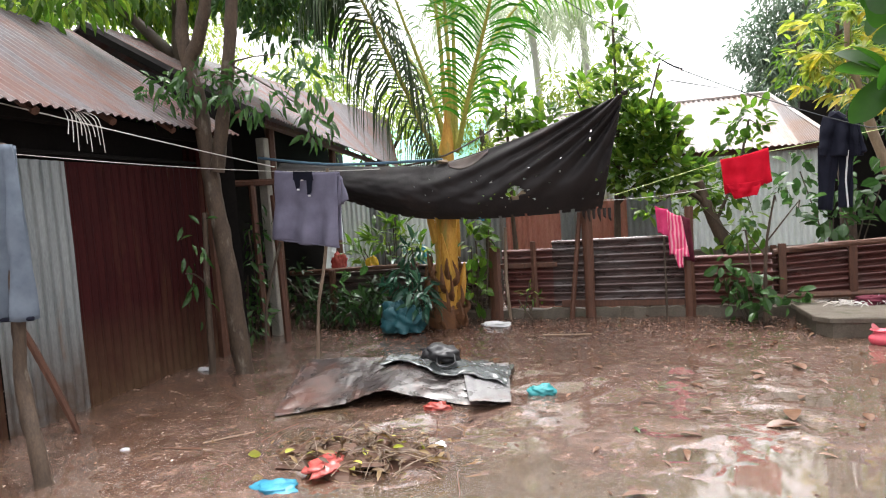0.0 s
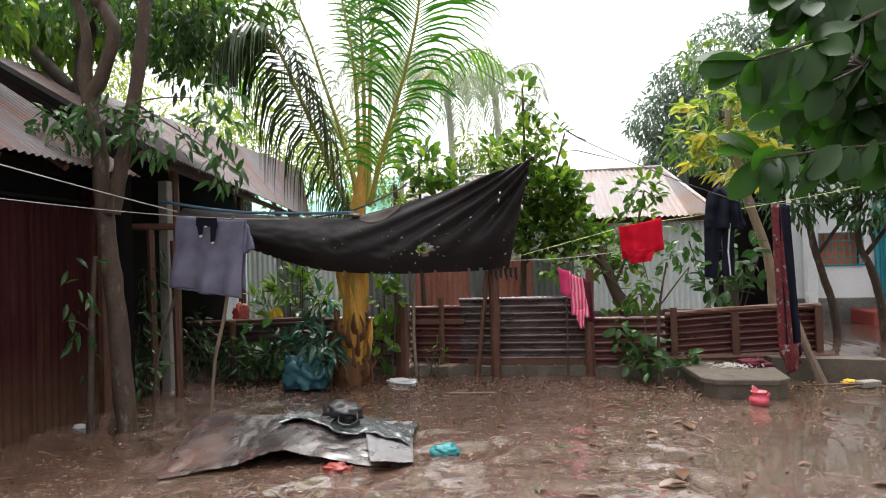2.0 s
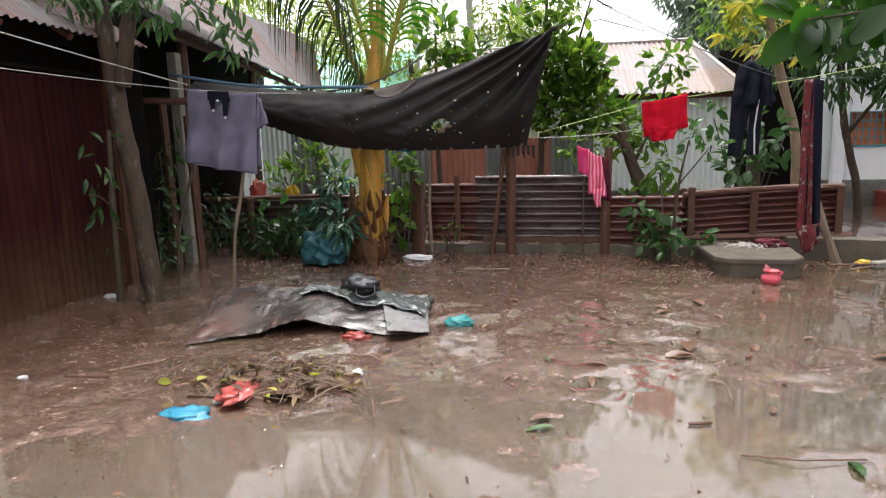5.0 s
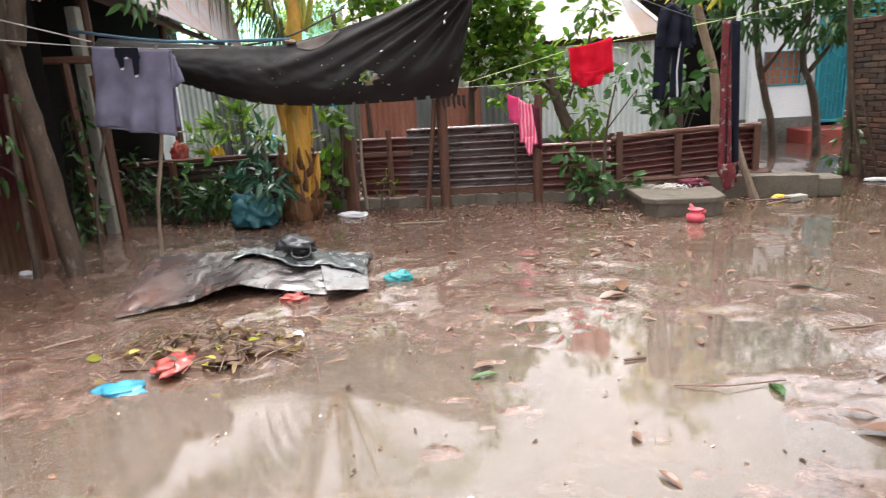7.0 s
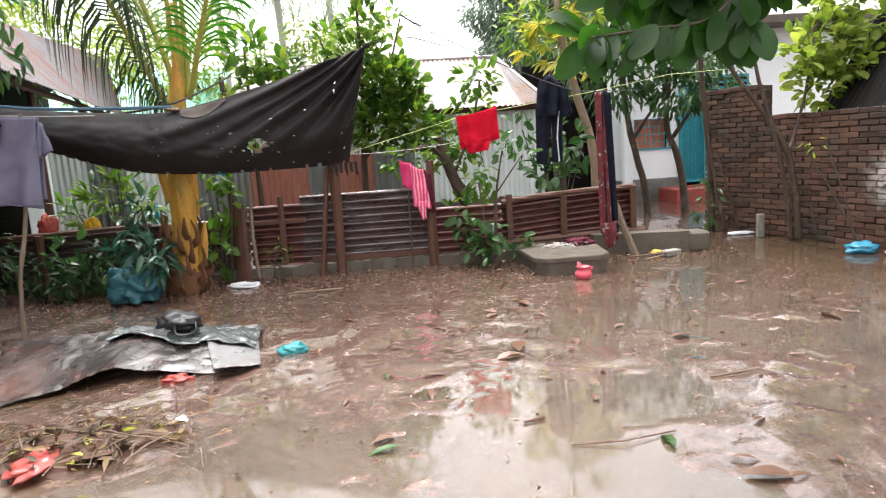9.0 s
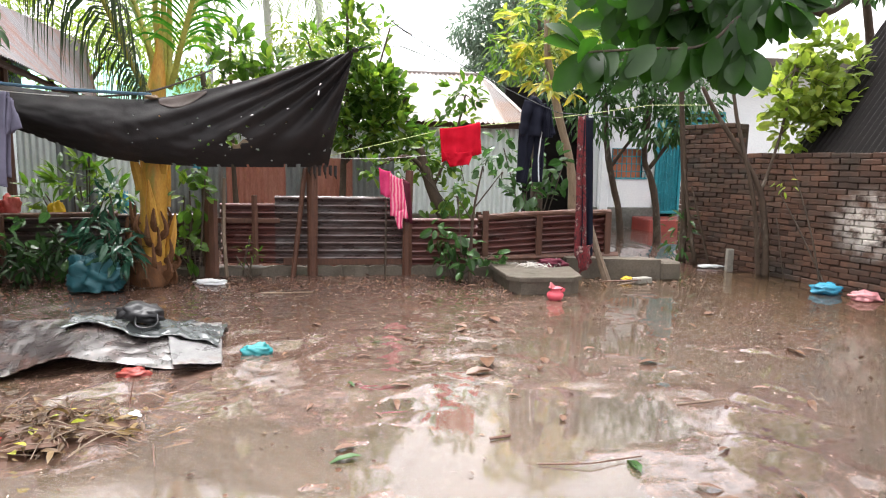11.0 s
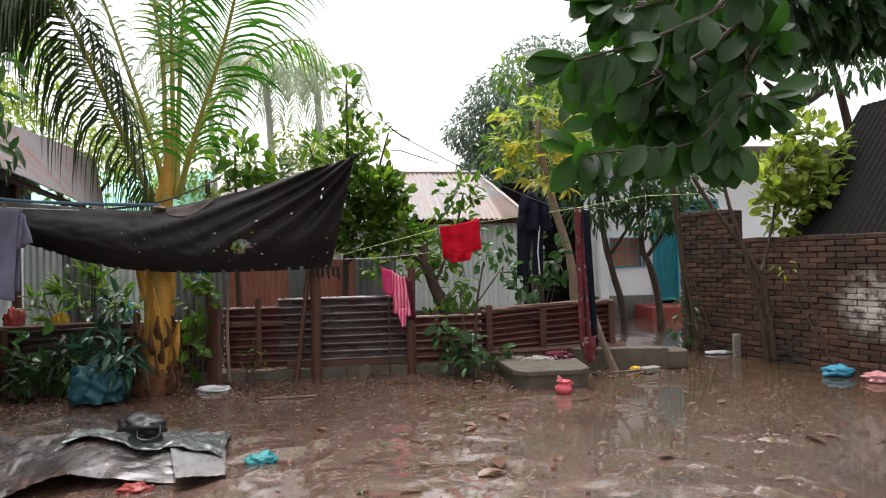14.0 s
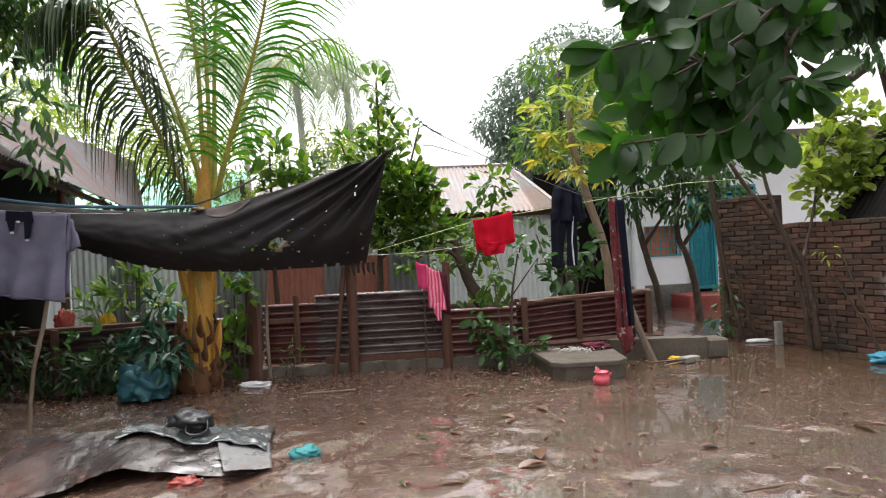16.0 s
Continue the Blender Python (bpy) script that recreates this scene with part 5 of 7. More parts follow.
tree("mango_tree", "dense dark mango trees by the path behind the fence", [
    ([(4.72, 9.5, 0), (4.66, 9.5, 0.5), (4.5, 9.5, 1.1), (4.4, 9.5, 1.6), (4.3, 9.4, 2.2)], 0.06, 0.04), ([(4.48, 9.5, 1.2), (4.8, 9.4, 1.7)], 0.035, 0.02)],
    BARK, [((4.2, 9.4, 2.1), (0.5, 0.4, 0.5), 260), ((4.7, 9.3, 2.4), (0.6, 0.4, 0.55), 320), ((4.5, 9.3, 3.0), (0.6, 0.4, 0.4), 240), ((4.0, 9.5, 2.9), (0.5, 0.4, 0.5), 220), ((3.6, 9.6, 2.5), (0.5, 0.4, 0.6), 200), ((3.5, 9.6, 3.4), (0.6, 0.4, 0.5), 220)], LEAF_MANGO, 54, 0.2, droop=0.9, group="path trees")
tree("mango_tree", "dense dark mango trees by the path behind the fence", [
    ([(5.2, 9.2, 0), (5.16, 9.2, 0.5), (5.05, 9.2, 1.0), (4.9, 9.2, 1.4), (4.9, 9.1, 2.2)], 0.06, 0.04), ([(5.0, 9.2, 1.2), (5.4, 9.1, 1.8)], 0.035, 0.02)],
    BARK, [((5.1, 9.0, 1.85), (0.55, 0.4, 0.35), 240), ((5.6, 9.0, 2.0), (0.4, 0.4, 0.4), 160), ((5.2, 9.0, 2.5), (0.6, 0.4, 0.5), 260), ((5.5, 9.0, 3.0), (0.5, 0.4, 0.4), 160)], LEAF_MANGO, 55, 0.2, droop=0.9, group="path trees")
tree("guava_tree", "leaning twin-trunked tree against the brick wall", [
    ([(5.04, 6.27, 0), (5.0, 6.27, 0.5), (4.92, 6.3, 0.95), (4.75, 6.35, 1.3), (4.4, 6.4, 1.8), (4.2, 6.4, 2.1)], 0.04, 0.02),
    ([(4.98, 6.3, 0.0), (4.9, 6.3, 0.6), (4.78, 6.3, 1.1), (4.6, 6.4, 1.9), (4.5, 6.4, 2.5)], 0.03, 0.016),
    ([(4.92, 6.3, 0.95), (5.1, 6.3, 1.6), (5.2, 6.3, 2.3)], 0.02, 0.01)],
    BARK, [((5.3, 6.4, 1.7), (0.25, 0.2, 0.25), 120), ((5.5, 6.45, 2.15), (0.35, 0.25, 0.35), 300), ((5.65, 6.45, 2.6), (0.2, 0.2, 0.28), 90), ((5.95, 6.45, 2.45), (0.2, 0.2, 0.22), 70), ((5.15, 6.4, 2.05), (0.22, 0.2, 0.3), 60), ((5.75, 6.4, 1.95), (0.3, 0.2, 0.25), 190), ((5.3, 6.4, 2.55), (0.12, 0.12, 0.2), 26)], LEAF_LIME, 56, 0.15, "broad", droop=-0.3)
tree("wall_shrub", "thin dark stems of a shrub at the brick wall's end", [
    ([(4.62, 7.35, 0), (4.6, 7.35, 0.8), (4.5, 7.35, 1.8), (4.4, 7.3, 2.6)], 0.045, 0.025), ([(4.72, 7.2, 0), (4.6, 7.25, 0.7), (4.55, 7.3, 1.2)], 0.03, 0.012), ([(4.85, 7.1, 0), (4.7, 7.15, 0.6), (4.6, 7.2, 1.0)], 0.015, 0.008)],
    BARK, [((4.55, 7.3, 0.35), (0.25, 0.15, 0.35), 50), ((4.4, 7.3, 2.6), (0.4, 0.3, 0.35), 110), ((4.8, 7.3, 2.3), (0.3, 0.3, 0.3), 60)], LEAF_MANGO, 57, 0.15, category="shrub")
tree("wall_shrub", "bare thin stems leaning on the brick wall", [
    ([(5.16, 5.55, 0), (5.1, 5.65, 0.5), (5.02, 5.8, 1.0), (4.95, 5.9, 1.3)], 0.012, 0.005), ([(5.2, 5.5, 0), (5.05, 5.8, 0.6), (4.95, 6.0, 0.95)], 0.012, 0.005), ([(5.08, 6.0, 0), (5.0, 6.1, 0.7)], 0.01, 0.004)],
    BARK_DARK, [((4.95, 5.9, 1.1), (0.15, 0.1, 0.15), 10)], LEAF_LIME, 58, 0.08, category="shrub")
tree("overhanging_tree", "dark leafy tree reaching in over the wall", [
    ([(8.2, 8.5, 0), (8.0, 8.4, 2.5), (7.2, 8.0, 4.2), (6.0, 7.5, 4.8)], 0.08, 0.03), ([(7.2, 8.0, 3.6), (6.6, 7.8, 3.3), (6.1, 7.8, 3.6)], 0.08, 0.03)],
    BARK, [((6.2, 7.4, 4.4), (0.8, 0.6, 0.4), 260), ((7.3, 7.6, 4.6), (0.9, 0.6, 0.5), 300), ((5.5, 7.2, 4.7), (0.7, 0.5, 0.4), 200), ((6.9, 7.4, 3.75), (0.7, 0.4, 0.35), 260), ((6.0, 7.4, 3.9), (0.6, 0.4, 0.3), 180), ((8.2, 7.6, 4.2), (0.8, 0.6, 0.6), 200)], LEAF_MANGO, 59, 0.2, droop=1.0)

# branch with big leaves close overhead
nb = thing("overhead_branch", "low jackfruit branch with large wet leaves hanging over the yard", "branch", at=(1.75, 1.5, 2.2))
rb = np.random.default_rng(61)
part("limb", Shape().tube(curve_pts([(5.6, 3.2, 3.5), (4.0, 2.7, 3.3), (2.8, 2.2, 2.9), (1.93, 1.90, 2.39)], 8), [0.05 - 0.0015 * i for i in range(25)], 8, 1, 0.3), BARK, nb, smooth=True)
TW = [
    ((1.93, 1.90, 2.39), (1.79, 1.75, 2.19), (1.73, 1.70, 2.09), (1.72, 1.70, 1.97), (1.70, 1.68, 1.83), (1.65, 1.66, 1.74), (1.59, 1.65, 1.68), (1.47, 1.62, 1.59), (1.28, 1.60, 1.57), (1.10, 1.58, 1.55)),
    ((1.93, 1.90, 2.39), (1.63, 1.70, 2.06), (1.45, 1.65, 1.96), (1.26, 1.60, 1.88), (1.09, 1.58, 1.83)),
    ((1.72, 1.70, 2.02), (1.58, 1.72, 1.91), (1.44, 1.72, 1.83), (1.35, 1.72, 1.79)),
    ((1.72, 1.70, 1.94), (1.65, 1.75, 1.81), (1.55, 1.78, 1.75), (1.44, 1.80, 1.72)),
    ((1.65, 1.66, 1.74), (1.66, 1.60, 1.74), (1.68, 1.56, 1.72)),
    ((1.93, 1.90, 2.39), (1.65, 1.75, 2.19), (1.46, 1.70, 2.08), (1.30, 1.66, 2.02), (1.23, 1.66, 2.03)),
    ((1.70, 1.68, 1.83), (1.72, 1.66, 1.89), (1.76, 1.66, 1.93)),
    ((1.93, 1.90, 2.39), (1.69, 1.80, 2.35), (1.47, 1.75, 2.27), (1.30, 1.70, 2.17), (1.21, 1.70, 2.12)),
    ((1.93, 1.90, 2.39), (1.94, 1.90, 2.26), (1.94, 1.95, 2.17), (1.90, 2.00, 2.13), (1.83, 2.05, 2.11)),
    ((1.93, 1.90, 2.39), (2.00, 2.10, 2.36), (1.95, 2.20, 2.29), (1.86, 2.20, 2.14), (1.86, 2.20, 2.02)),
    ((1.59, 1.65, 1.68), (1.59, 1.62, 1.61), (1.57, 1.62, 1.58)),
    ((1.72, 1.70, 1.94), (1.68, 1.85, 2.07), (1.57, 1.90, 2.12), (1.48, 1.95, 2.10)),
    ((1.65, 1.66, 1.74), (1.59, 1.75, 1.69), (1.51, 1.80, 1.68)),
]
spots, ways = [], []
for k, tw in enumerate(TW):
    c = curve_pts(tw, 6)
    part("twig", Shape().tube(c, [0.01 - 0.007 * i / len(c) for i in range(len(c))], 6), BARK_DARK, nb)
    for i in range(7, len(c)):
        d = (c[i] - c[i - 1]).normalized()
        for _ in range(1 if i % 2 else 2):
            spots.append(c[i] + Vector(rb.normal(0, 0.008, 3)))
            ways.append(d * 0.45 + Vector(rb.normal(0, 0.4, 3)) + Vector((0, 0, -0.75)))
    for _ in range(3):
        spots.append(c[-1])
        ways.append(d * 0.9 + Vector(rb.normal(0, 0.35, 3)) + Vector((0, 0, 0.1)))
# side shoots fill the hanging curtain of leaves behind the front twigs
for k in range(60):
    r_ = TW[(0, 2, 3, 8, 9, 11)[k % 6]]
    c0 = Vector(r_[min(2 + k % 3, len(r_) - 2)])
    tip = c0 + Vector((rb.uniform(-0.16, 0.2), rb.uniform(0.05, 0.5), rb.uniform(-0.1, 0.16)))
    c = curve_pts([c0, c0.lerp(tip, 0.5) + Vector((0, 0, 0.04)), tip], 5)
    part("twig", Shape().tube(c, [0.006 - 0.004 * i / len(c) for i in range(len(c))], 5), BARK_DARK, nb)
    for i in range(6, len(c)):
        spots.append(c[i])
        ways.append(Vector(rb.normal(0, 0.4, 3)) + Vector((-0.1, 0, -0.7)))
for q, w in zip(spots, ways):
    part("leaf", leaves(rb, np.array([tuple(q)]), np.array([tuple(w)]), np.array([rb.uniform(0.11, 0.16)]), "oval", 0.5, (0, -0.9, 0.45)), LEAF_NEAR, nb, smooth=True)
# last six clumps are unseen, added overhead to dim the yard and its reflections
tree("canopy_tree", "broad dark crown that bears the low hanging branch, its unseen top added for shade", [
    ([(6.9, 3.0, 0), (6.7, 3.0, 2.2), (5.6, 3.2, 3.5), (4.2, 3.2, 3.9), (3.0, 2.6, 4.1)], 0.18, 0.04), ([(5.6, 3.2, 3.5), (4.4, 2.2, 4.2), (3.2, 1.2, 4.4)], 0.08, 0.03), ([(6.6, 3.0, 2.4), (5.6, 3.8, 3.1), (4.4, 4.0, 3.3)], 0.07, 0.03)],
    BARK, [((2.03, 2.70, 2.46), (0.3, 0.25, 0.14), 240), ((2.34, 2.80, 2.50), (0.3, 0.25, 0.14), 240), ((2.63, 2.80, 2.51), (0.3, 0.25, 0.14), 240), ((2.88, 2.80, 2.54), (0.3, 0.25, 0.14), 240), ((3.13, 2.80, 2.50), (0.3, 0.25, 0.14), 240), ((2.25, 2.90, 2.73), (0.3, 0.25, 0.14), 240), ((2.74, 2.90, 2.78), (0.3, 0.25, 0.14), 240), ((3.21, 2.90, 2.77), (0.3, 0.25, 0.14), 240), ((3.2, 3.75, 3.12), (0.35, 0.3, 0.2), 130), ((3.75, 3.7, 3.05), (0.4, 0.3, 0.22), 180), ((4.3, 3.8, 3.0), (0.4, 0.3, 0.28), 180), ((4.9, 4.0, 3.2), (0.4, 0.35, 0.3), 150), ((3.7, 3.0, 3.9), (0.8, 0.6, 0.4), 340), ((4.8, 2.4, 4.0), (0.9, 0.7, 0.4), 360), ((2.8, 2.2, 4.2), (0.7, 0.6, 0.4), 300), ((3.6, 1.2, 4.3), (0.9, 0.7, 0.4), 360), ((5.0, 0.8, 4.2), (0.9, 0.7, 0.4), 300), ((4.0, 4.2, 4.4), (0.9, 0.6, 0.4), 320)], LEAF_SHADE, 62, 0.16, droop=1.2, twigs=False)

# ---- plants along the fence ----
def plant(label, at, clumps, mat, seed, size, kind="broad", stems=5, h=0.6, droop=0.1):
    r_ = np.random.default_rng(seed)
    t = thing("shrub", label, "shrub", "fence plants", at)
    cr = Shape()
    for k in range(stems):
        tip = Vector(clumps[k % len(clumps)][0]) + Vector(r_.normal(0, 0.06, 3))
        b = Vector(at) + Vector((r_.normal(0, 0.05), r_.normal(0, 0.04), -0.02))
        part("stem", Shape().tube(curve_pts([b, b.lerp(tip, 0.5) + Vector(r_.normal(0, 0.03, 3)), tip], 4), 0.008, 5), BARK_DARK, t)
    for c, rr, n in clumps:
        cr = merge(cr, cluster(r_, c, rr, n, size, kind, droop, 0.2))
    part("foliage", cr, mat, t)


plant("bright green leafy shrub behind the fence by the hut", (-2.35, 6.75, 0), [((-2.4, 6.7, 0.95), (0.22, 0.2, 0.22), 50), ((-2.2, 6.7, 1.2), (0.16, 0.15, 0.25), 40), ((-2.7, 6.7, 0.85), (0.2, 0.15, 0.15), 30), ((-2.0, 6.7, 0.85), (0.2, 0.15, 0.18), 36)], LEAF_JACK, 71, 0.2, "long", stems=9, droop=-0.7)
plant("dark glossy fern-like plant over the net at the palm's foot", (-1.72, 5.85, 0), [((-1.72, 5.78, 0.5), (0.2, 0.14, 0.12), 54), ((-1.95, 5.95, 0.6), (0.18, 0.15, 0.16), 40), ((-1.62, 5.72, 0.36), (0.14, 0.1, 0.1), 30), ((-1.85, 6.1, 0.85), (0.2, 0.16, 0.16), 36)], LEAF_FERN, 72, 0.19, "long", stems=9, droop=0.5)
plant("shrub with pale leaves beside the palm", (-1.15, 6.25, 0), [((-1.15, 6.2, 0.9), (0.2, 0.12, 0.25), 40), ((-1.2, 6.2, 0.4), (0.16, 0.1, 0.2), 24), ((-1.1, 6.2, 1.15), (0.16, 0.12, 0.15), 24)], LEAF_JACK, 73, 0.14, droop=0.2)
plant("dark bush in the gap beside the hut", (-3.4, 5.3, 0), [((-3.4, 5.3, 0.7), (0.25, 0.2, 0.4), 110), ((-3.35, 5.2, 0.3), (0.3, 0.2, 0.25), 90), ((-3.2, 5.3, 1.2), (0.16, 0.16, 0.3), 40)], LEAF_MANGO, 74, 0.14, "long", droop=0.6)
plant("dark shiny plant before the fence near the hut", (-2.55, 6.1, 0), [((-2.55, 6.1, 0.4), (0.25, 0.12, 0.3), 50), ((-2.3, 6.1, 0.25), (0.15, 0.1, 0.15), 20)], LEAF_MANGO, 75, 0.14, "broad", droop=0.6)
plant("low weeds under the leaning tree", (1.5, 6.25, 0), [((1.45, 6.2, 0.3), (0.2, 0.1, 0.25), 44), ((1.3, 6.25, 0.5), (0.15, 0.1, 0.2), 26), ((1.9, 6.3, 0.2), (0.2, 0.1, 0.14), 20)], LEAF_MANGO, 76, 0.14, "broad", droop=0.4)
plant("black-green bush crowding the fence by the hut", (-2.85, 6.05, 0), [((-2.9, 6.05, 0.3), (0.22, 0.12, 0.25), 90), ((-2.6, 6.0, 0.25), (0.2, 0.12, 0.22), 80), ((-2.3, 6.1, 0.4), (0.2, 0.12, 0.28), 80), ((-3.15, 5.9, 0.5), (0.2, 0.14, 0.4), 90)], LEAF_SHADE, 79, 0.13, "long", stems=8, droop=0.6)
plant("small weed at the fence foot", (-0.62, 6.25, 0), [((-0.62, 6.22, 0.3), (0.14, 0.06, 0.18), 18)], LEAF_JACK, 77, 0.09, "long", stems=4)
plant("broad-leaved plants beyond the panel fence", (2.5, 7.2, 0), [((2.5, 7.2, 0.9), (0.3, 0.2, 0.2), 50), ((2.8, 7.3, 1.2), (0.25, 0.2, 0.3), 40), ((2.2, 7.3, 1.4), (0.25, 0.2, 0.25), 30)], LEAF_MANGO, 78, 0.18, "broad", droop=0.3)

# ---- tarp shelter ----
tarp = thing("tarp_shelter", "black woven tarp slung between ropes, torn and sagging", "tarp", at=(-0.5, 5.7, 0))
TOP = curve_pts([(-3.0, 5.5, 1.88), (-2.33, 5.6, 1.80), (-1.75, 5.6, 1.745), (-1.27, 5.6, 1.74), (-0.5, 5.6, 1.91), (0.435, 5.7, 2.215)], 8)
LOW = curve_pts([(-2.95, 5.5, 1.72), (-2.36, 5.6, 1.455), (-1.68, 5.6, 1.24), (-1.05, 5.65, 1.176), (-0.5, 5.75, 1.17), (0.17, 6.2, 1.176)], 8)


def along(P, u):
    f = u * (len(P) - 1)
    i = min(int(f), len(P) - 2)
    return P[i].lerp(P[i + 1], f - i)


def tarp_point(u, w):
    a, b = along(TOP, u), along(LOW, u)
    p = a.lerp(b, w)
    belly = math.sin(math.pi * w) * (0.14 + 0.1 * math.sin(math.pi * u))
    fold = 0.03 * math.sin(9 * w + 5 * u) * u + 0.02 * noise.noise((u * 7, w * 4, 1)) + 0.012 * noise.noise((u * 25, w * 9, 2))
    ang = math.atan2(1.02 - u + 0.02, w * 0.42 + 0.05)
    pleat = 0.065 * math.sin(ang * 30) * max(0, u - 0.4) * (0.35 + 0.65 * math.sin(math.pi * min(1, w + 0.15))) + 0.03 * math.sin(ang * 13 + 1) * max(0, u - 0.3)
    return p + Vector((0, -belly + fold + pleat, -0.015 * math.sin(math.pi * w)))


def tarp_hole(u, w):
    big = math.hypot((u - 0.775) / 0.032, (w - 0.67) / 0.085) + 0.9 * noise.noise((u * 34, w * 13, 5)) + 0.35 * noise.noise((u * 90, w * 40, 2))
    small = noise.noise((u * 95, w * 34, 9)) > 0.66 - 0.25 * math.exp(-((u - 0.77) / 0.09) ** 2 - ((w - 0.68) / 0.2) ** 2) and u > 0.45 and w > 0.2
    edge = w > 0.97 and noise.noise((u * 70, 0, 3)) > 0.25
    return big < 0.9 or small or edge


part("sheet", Shape().grid(tarp_point, 300, 84, 0.003, tarp_hole), TARP, tarp, "", True)
part("sacking_patch", Shape().grid(lambda u, w: tarp_point(0.765 + 0.05 * u, 0.68 + 0.1 * w + 0.03 * math.sin(7 * u)) + Vector((0, 0.03, 0)), 14, 8, 0.004), TARP_TAN, tarp, "tan sacking showing through the tear", True)
part("mended_strip", Shape().grid(lambda u, w: tarp_point(0.615 + 0.11 * u, 0.02 + 0.16 * w * math.sin(math.pi * (0.15 + 0.8 * u))) + Vector((0, -0.008 - 0.006 * math.sin(11 * u + 5 * w), 0)), 26, 10, 0.003), TARP_BROWN, tarp, "brown wrinkled overlap along the rope", True)
part("rope", Shape().tube([TOP[-1], (0.47, 5.7, 2.25), (0.9, 6.4, 2.4), (1.6, 8.6, 2.6)], 0.006, 5), WIRE, tarp)
part("knot", Shape().ball((0.445, 5.7, 2.225), (0.035, 0.03, 0.025), None, 7, 5, 0.4), TARP, tarp)
for k in range(6):
    part("frayed_end", Shape().tube([(0.0 + 0.05 * k, 6.1, 1.19), (0.0 + 0.05 * k, 6.08, 1.13 - 0.02 * (k % 3)), (0.01 + 0.05 * k, 6.1, 1.09 - 0.03 * (k % 2))], [0.018, 0.014, 0.004], 6, 0.5, 0.5), TARP, tarp)
part("edge_rope", Shape().tube(curve_pts([(-3.2, 5.4, 1.95), (-2.4, 5.55, 1.82), (-1.27, 5.57, 1.77)], 8), 0.014, 6), ROPE_BLUE, tarp, "faded blue edge roll")
part("support_branch", Shape().tube(curve_pts([(-1.75, 5.62, 1.74), (-1.3, 5.8, 1.83), (-0.9, 6.3, 2.1)], 6), 0.01, 6), BARK_DARK, tarp)
part("bark_lump", Shape().ball((-1.27, 5.58, 1.75), (0.06, 0.04, 0.02), None, 8, 5, 0.4), BARK_PALE, tarp)


# ---- lines and washing ----
def sag(a, b, d, n=14):
    a, b = Vector(a), Vector(b)
    return [a.lerp(b, i / n) - Vector((0, 0, d * 4 * (i / n) * (1 - i / n))) for i in range(n + 1)]


def line(label, pts, r, mat, name="clothes_line"):
    return solo(name, Shape().tube(pts, r, 5), mat, label, "line")


line("pale cord washing line tied from the hut", sag((-3.1, 2.2, 2.14), (-2.6, 4.72, 1.775), 0.01), 0.004, ROPE)
line("thin wet washing line hung with raindrops", sag((-3.05, 2.1, 1.81), (-2.63, 4.72, 1.74), 0.02) + sag((-2.63, 4.72, 1.74), (-1.9, 5.5, 1.73), 0.01), 0.003, ROPE)
line("yellow-green cord washing line across the yard's far side", sag((0.05, 6.3, 1.25), (1.3, 6.1, 1.56), 0.0, 6) + sag((1.3, 6.1, 1.57), (3.46, 6.1, 1.86), 0.02) + [Vector((4.5, 6.8, 1.95))], 0.003, ROPE_GREEN)
line("second thin cord from the fence post", sag((0.05, 6.34, 1.27), (1.35, 6.5, 1.33), 0.03), 0.003, ROPE)
cb = thing("overhead_cable", "black twisted cable with a tied joint", "cable", at=(0.8, 5.0, 2.28))
part("cable", Shape().tube(sag((-1.6, 5.0, 4.25), (0.83, 5.0, 2.27), 0.02) + sag((0.83, 5.0, 2.27), (2.2, 5.2, 1.68), 0.03) + [Vector((3.2, 6.1, 1.72))], 0.004, 5), WIRE, cb)
part("cable_joint", Shape().tube([(0.74, 5.0, 2.335), (0.83, 5.0, 2.275), (0.9, 5.0, 2.245)], [0.005, 0.009, 0.005], 6, 1, 0.6), WIRE, cb)
for k in range(3):
    part("loose_end", Shape().tube([(0.78 + 0.04 * k, 5.0, 2.3), (0.77 + 0.05 * k, 4.99, 2.25), (0.79 + 0.05 * k, 5.0, 2.22)], 0.003, 4), ROPE, cb)


def hanging(fn, nu, nv, thick=0.004):
    return Shape().grid(fn, nu, nv, thick)


shirt = thing("t_shirt", "grey-violet T-shirt with a dark print hung over the line", "T-shirt", at=(-2.3, 4.72, 1.7))


def quad_cloth(tl, tr, bl, br, fold, freq, seed, back=0.0):
    tl, tr, bl, br = (Vector(p) for p in (tl, tr, bl, br))

    def fn(u, w):
        p = tl.lerp(tr, u).lerp(bl.lerp(br, u), w)
        y = fold * math.sin(freq * u * 2 * math.pi + 2 * w + seed) * (0.25 + 0.75 * w) + fold * 0.7 * noise.noise((u * 4 + seed, w * 3, seed))
        dz = -0.012 * math.sin(math.pi * u) * (1 - w) + 0.02 * noise.noise((u * 3, seed, 0)) * w
        return p + Vector((0, y + back, dz))
    return fn


part("front", hanging(quad_cloth((-2.595, 4.7, 1.743), (-1.97, 4.7, 1.68), (-2.675, 4.7, 1.123), (-2.02, 4.7, 1.012), 0.034, 2.6, 1), 40, 26), CLOTH_GREY, shirt, "", True)
part("back", hanging(quad_cloth((-2.595, 4.735, 1.743), (-1.97, 4.735, 1.68), (-2.65, 4.76, 1.2), (-2.0, 4.76, 1.08), 0.018, 2.0, 3), 26, 20), CLOTH_GREY, shirt, "", True)
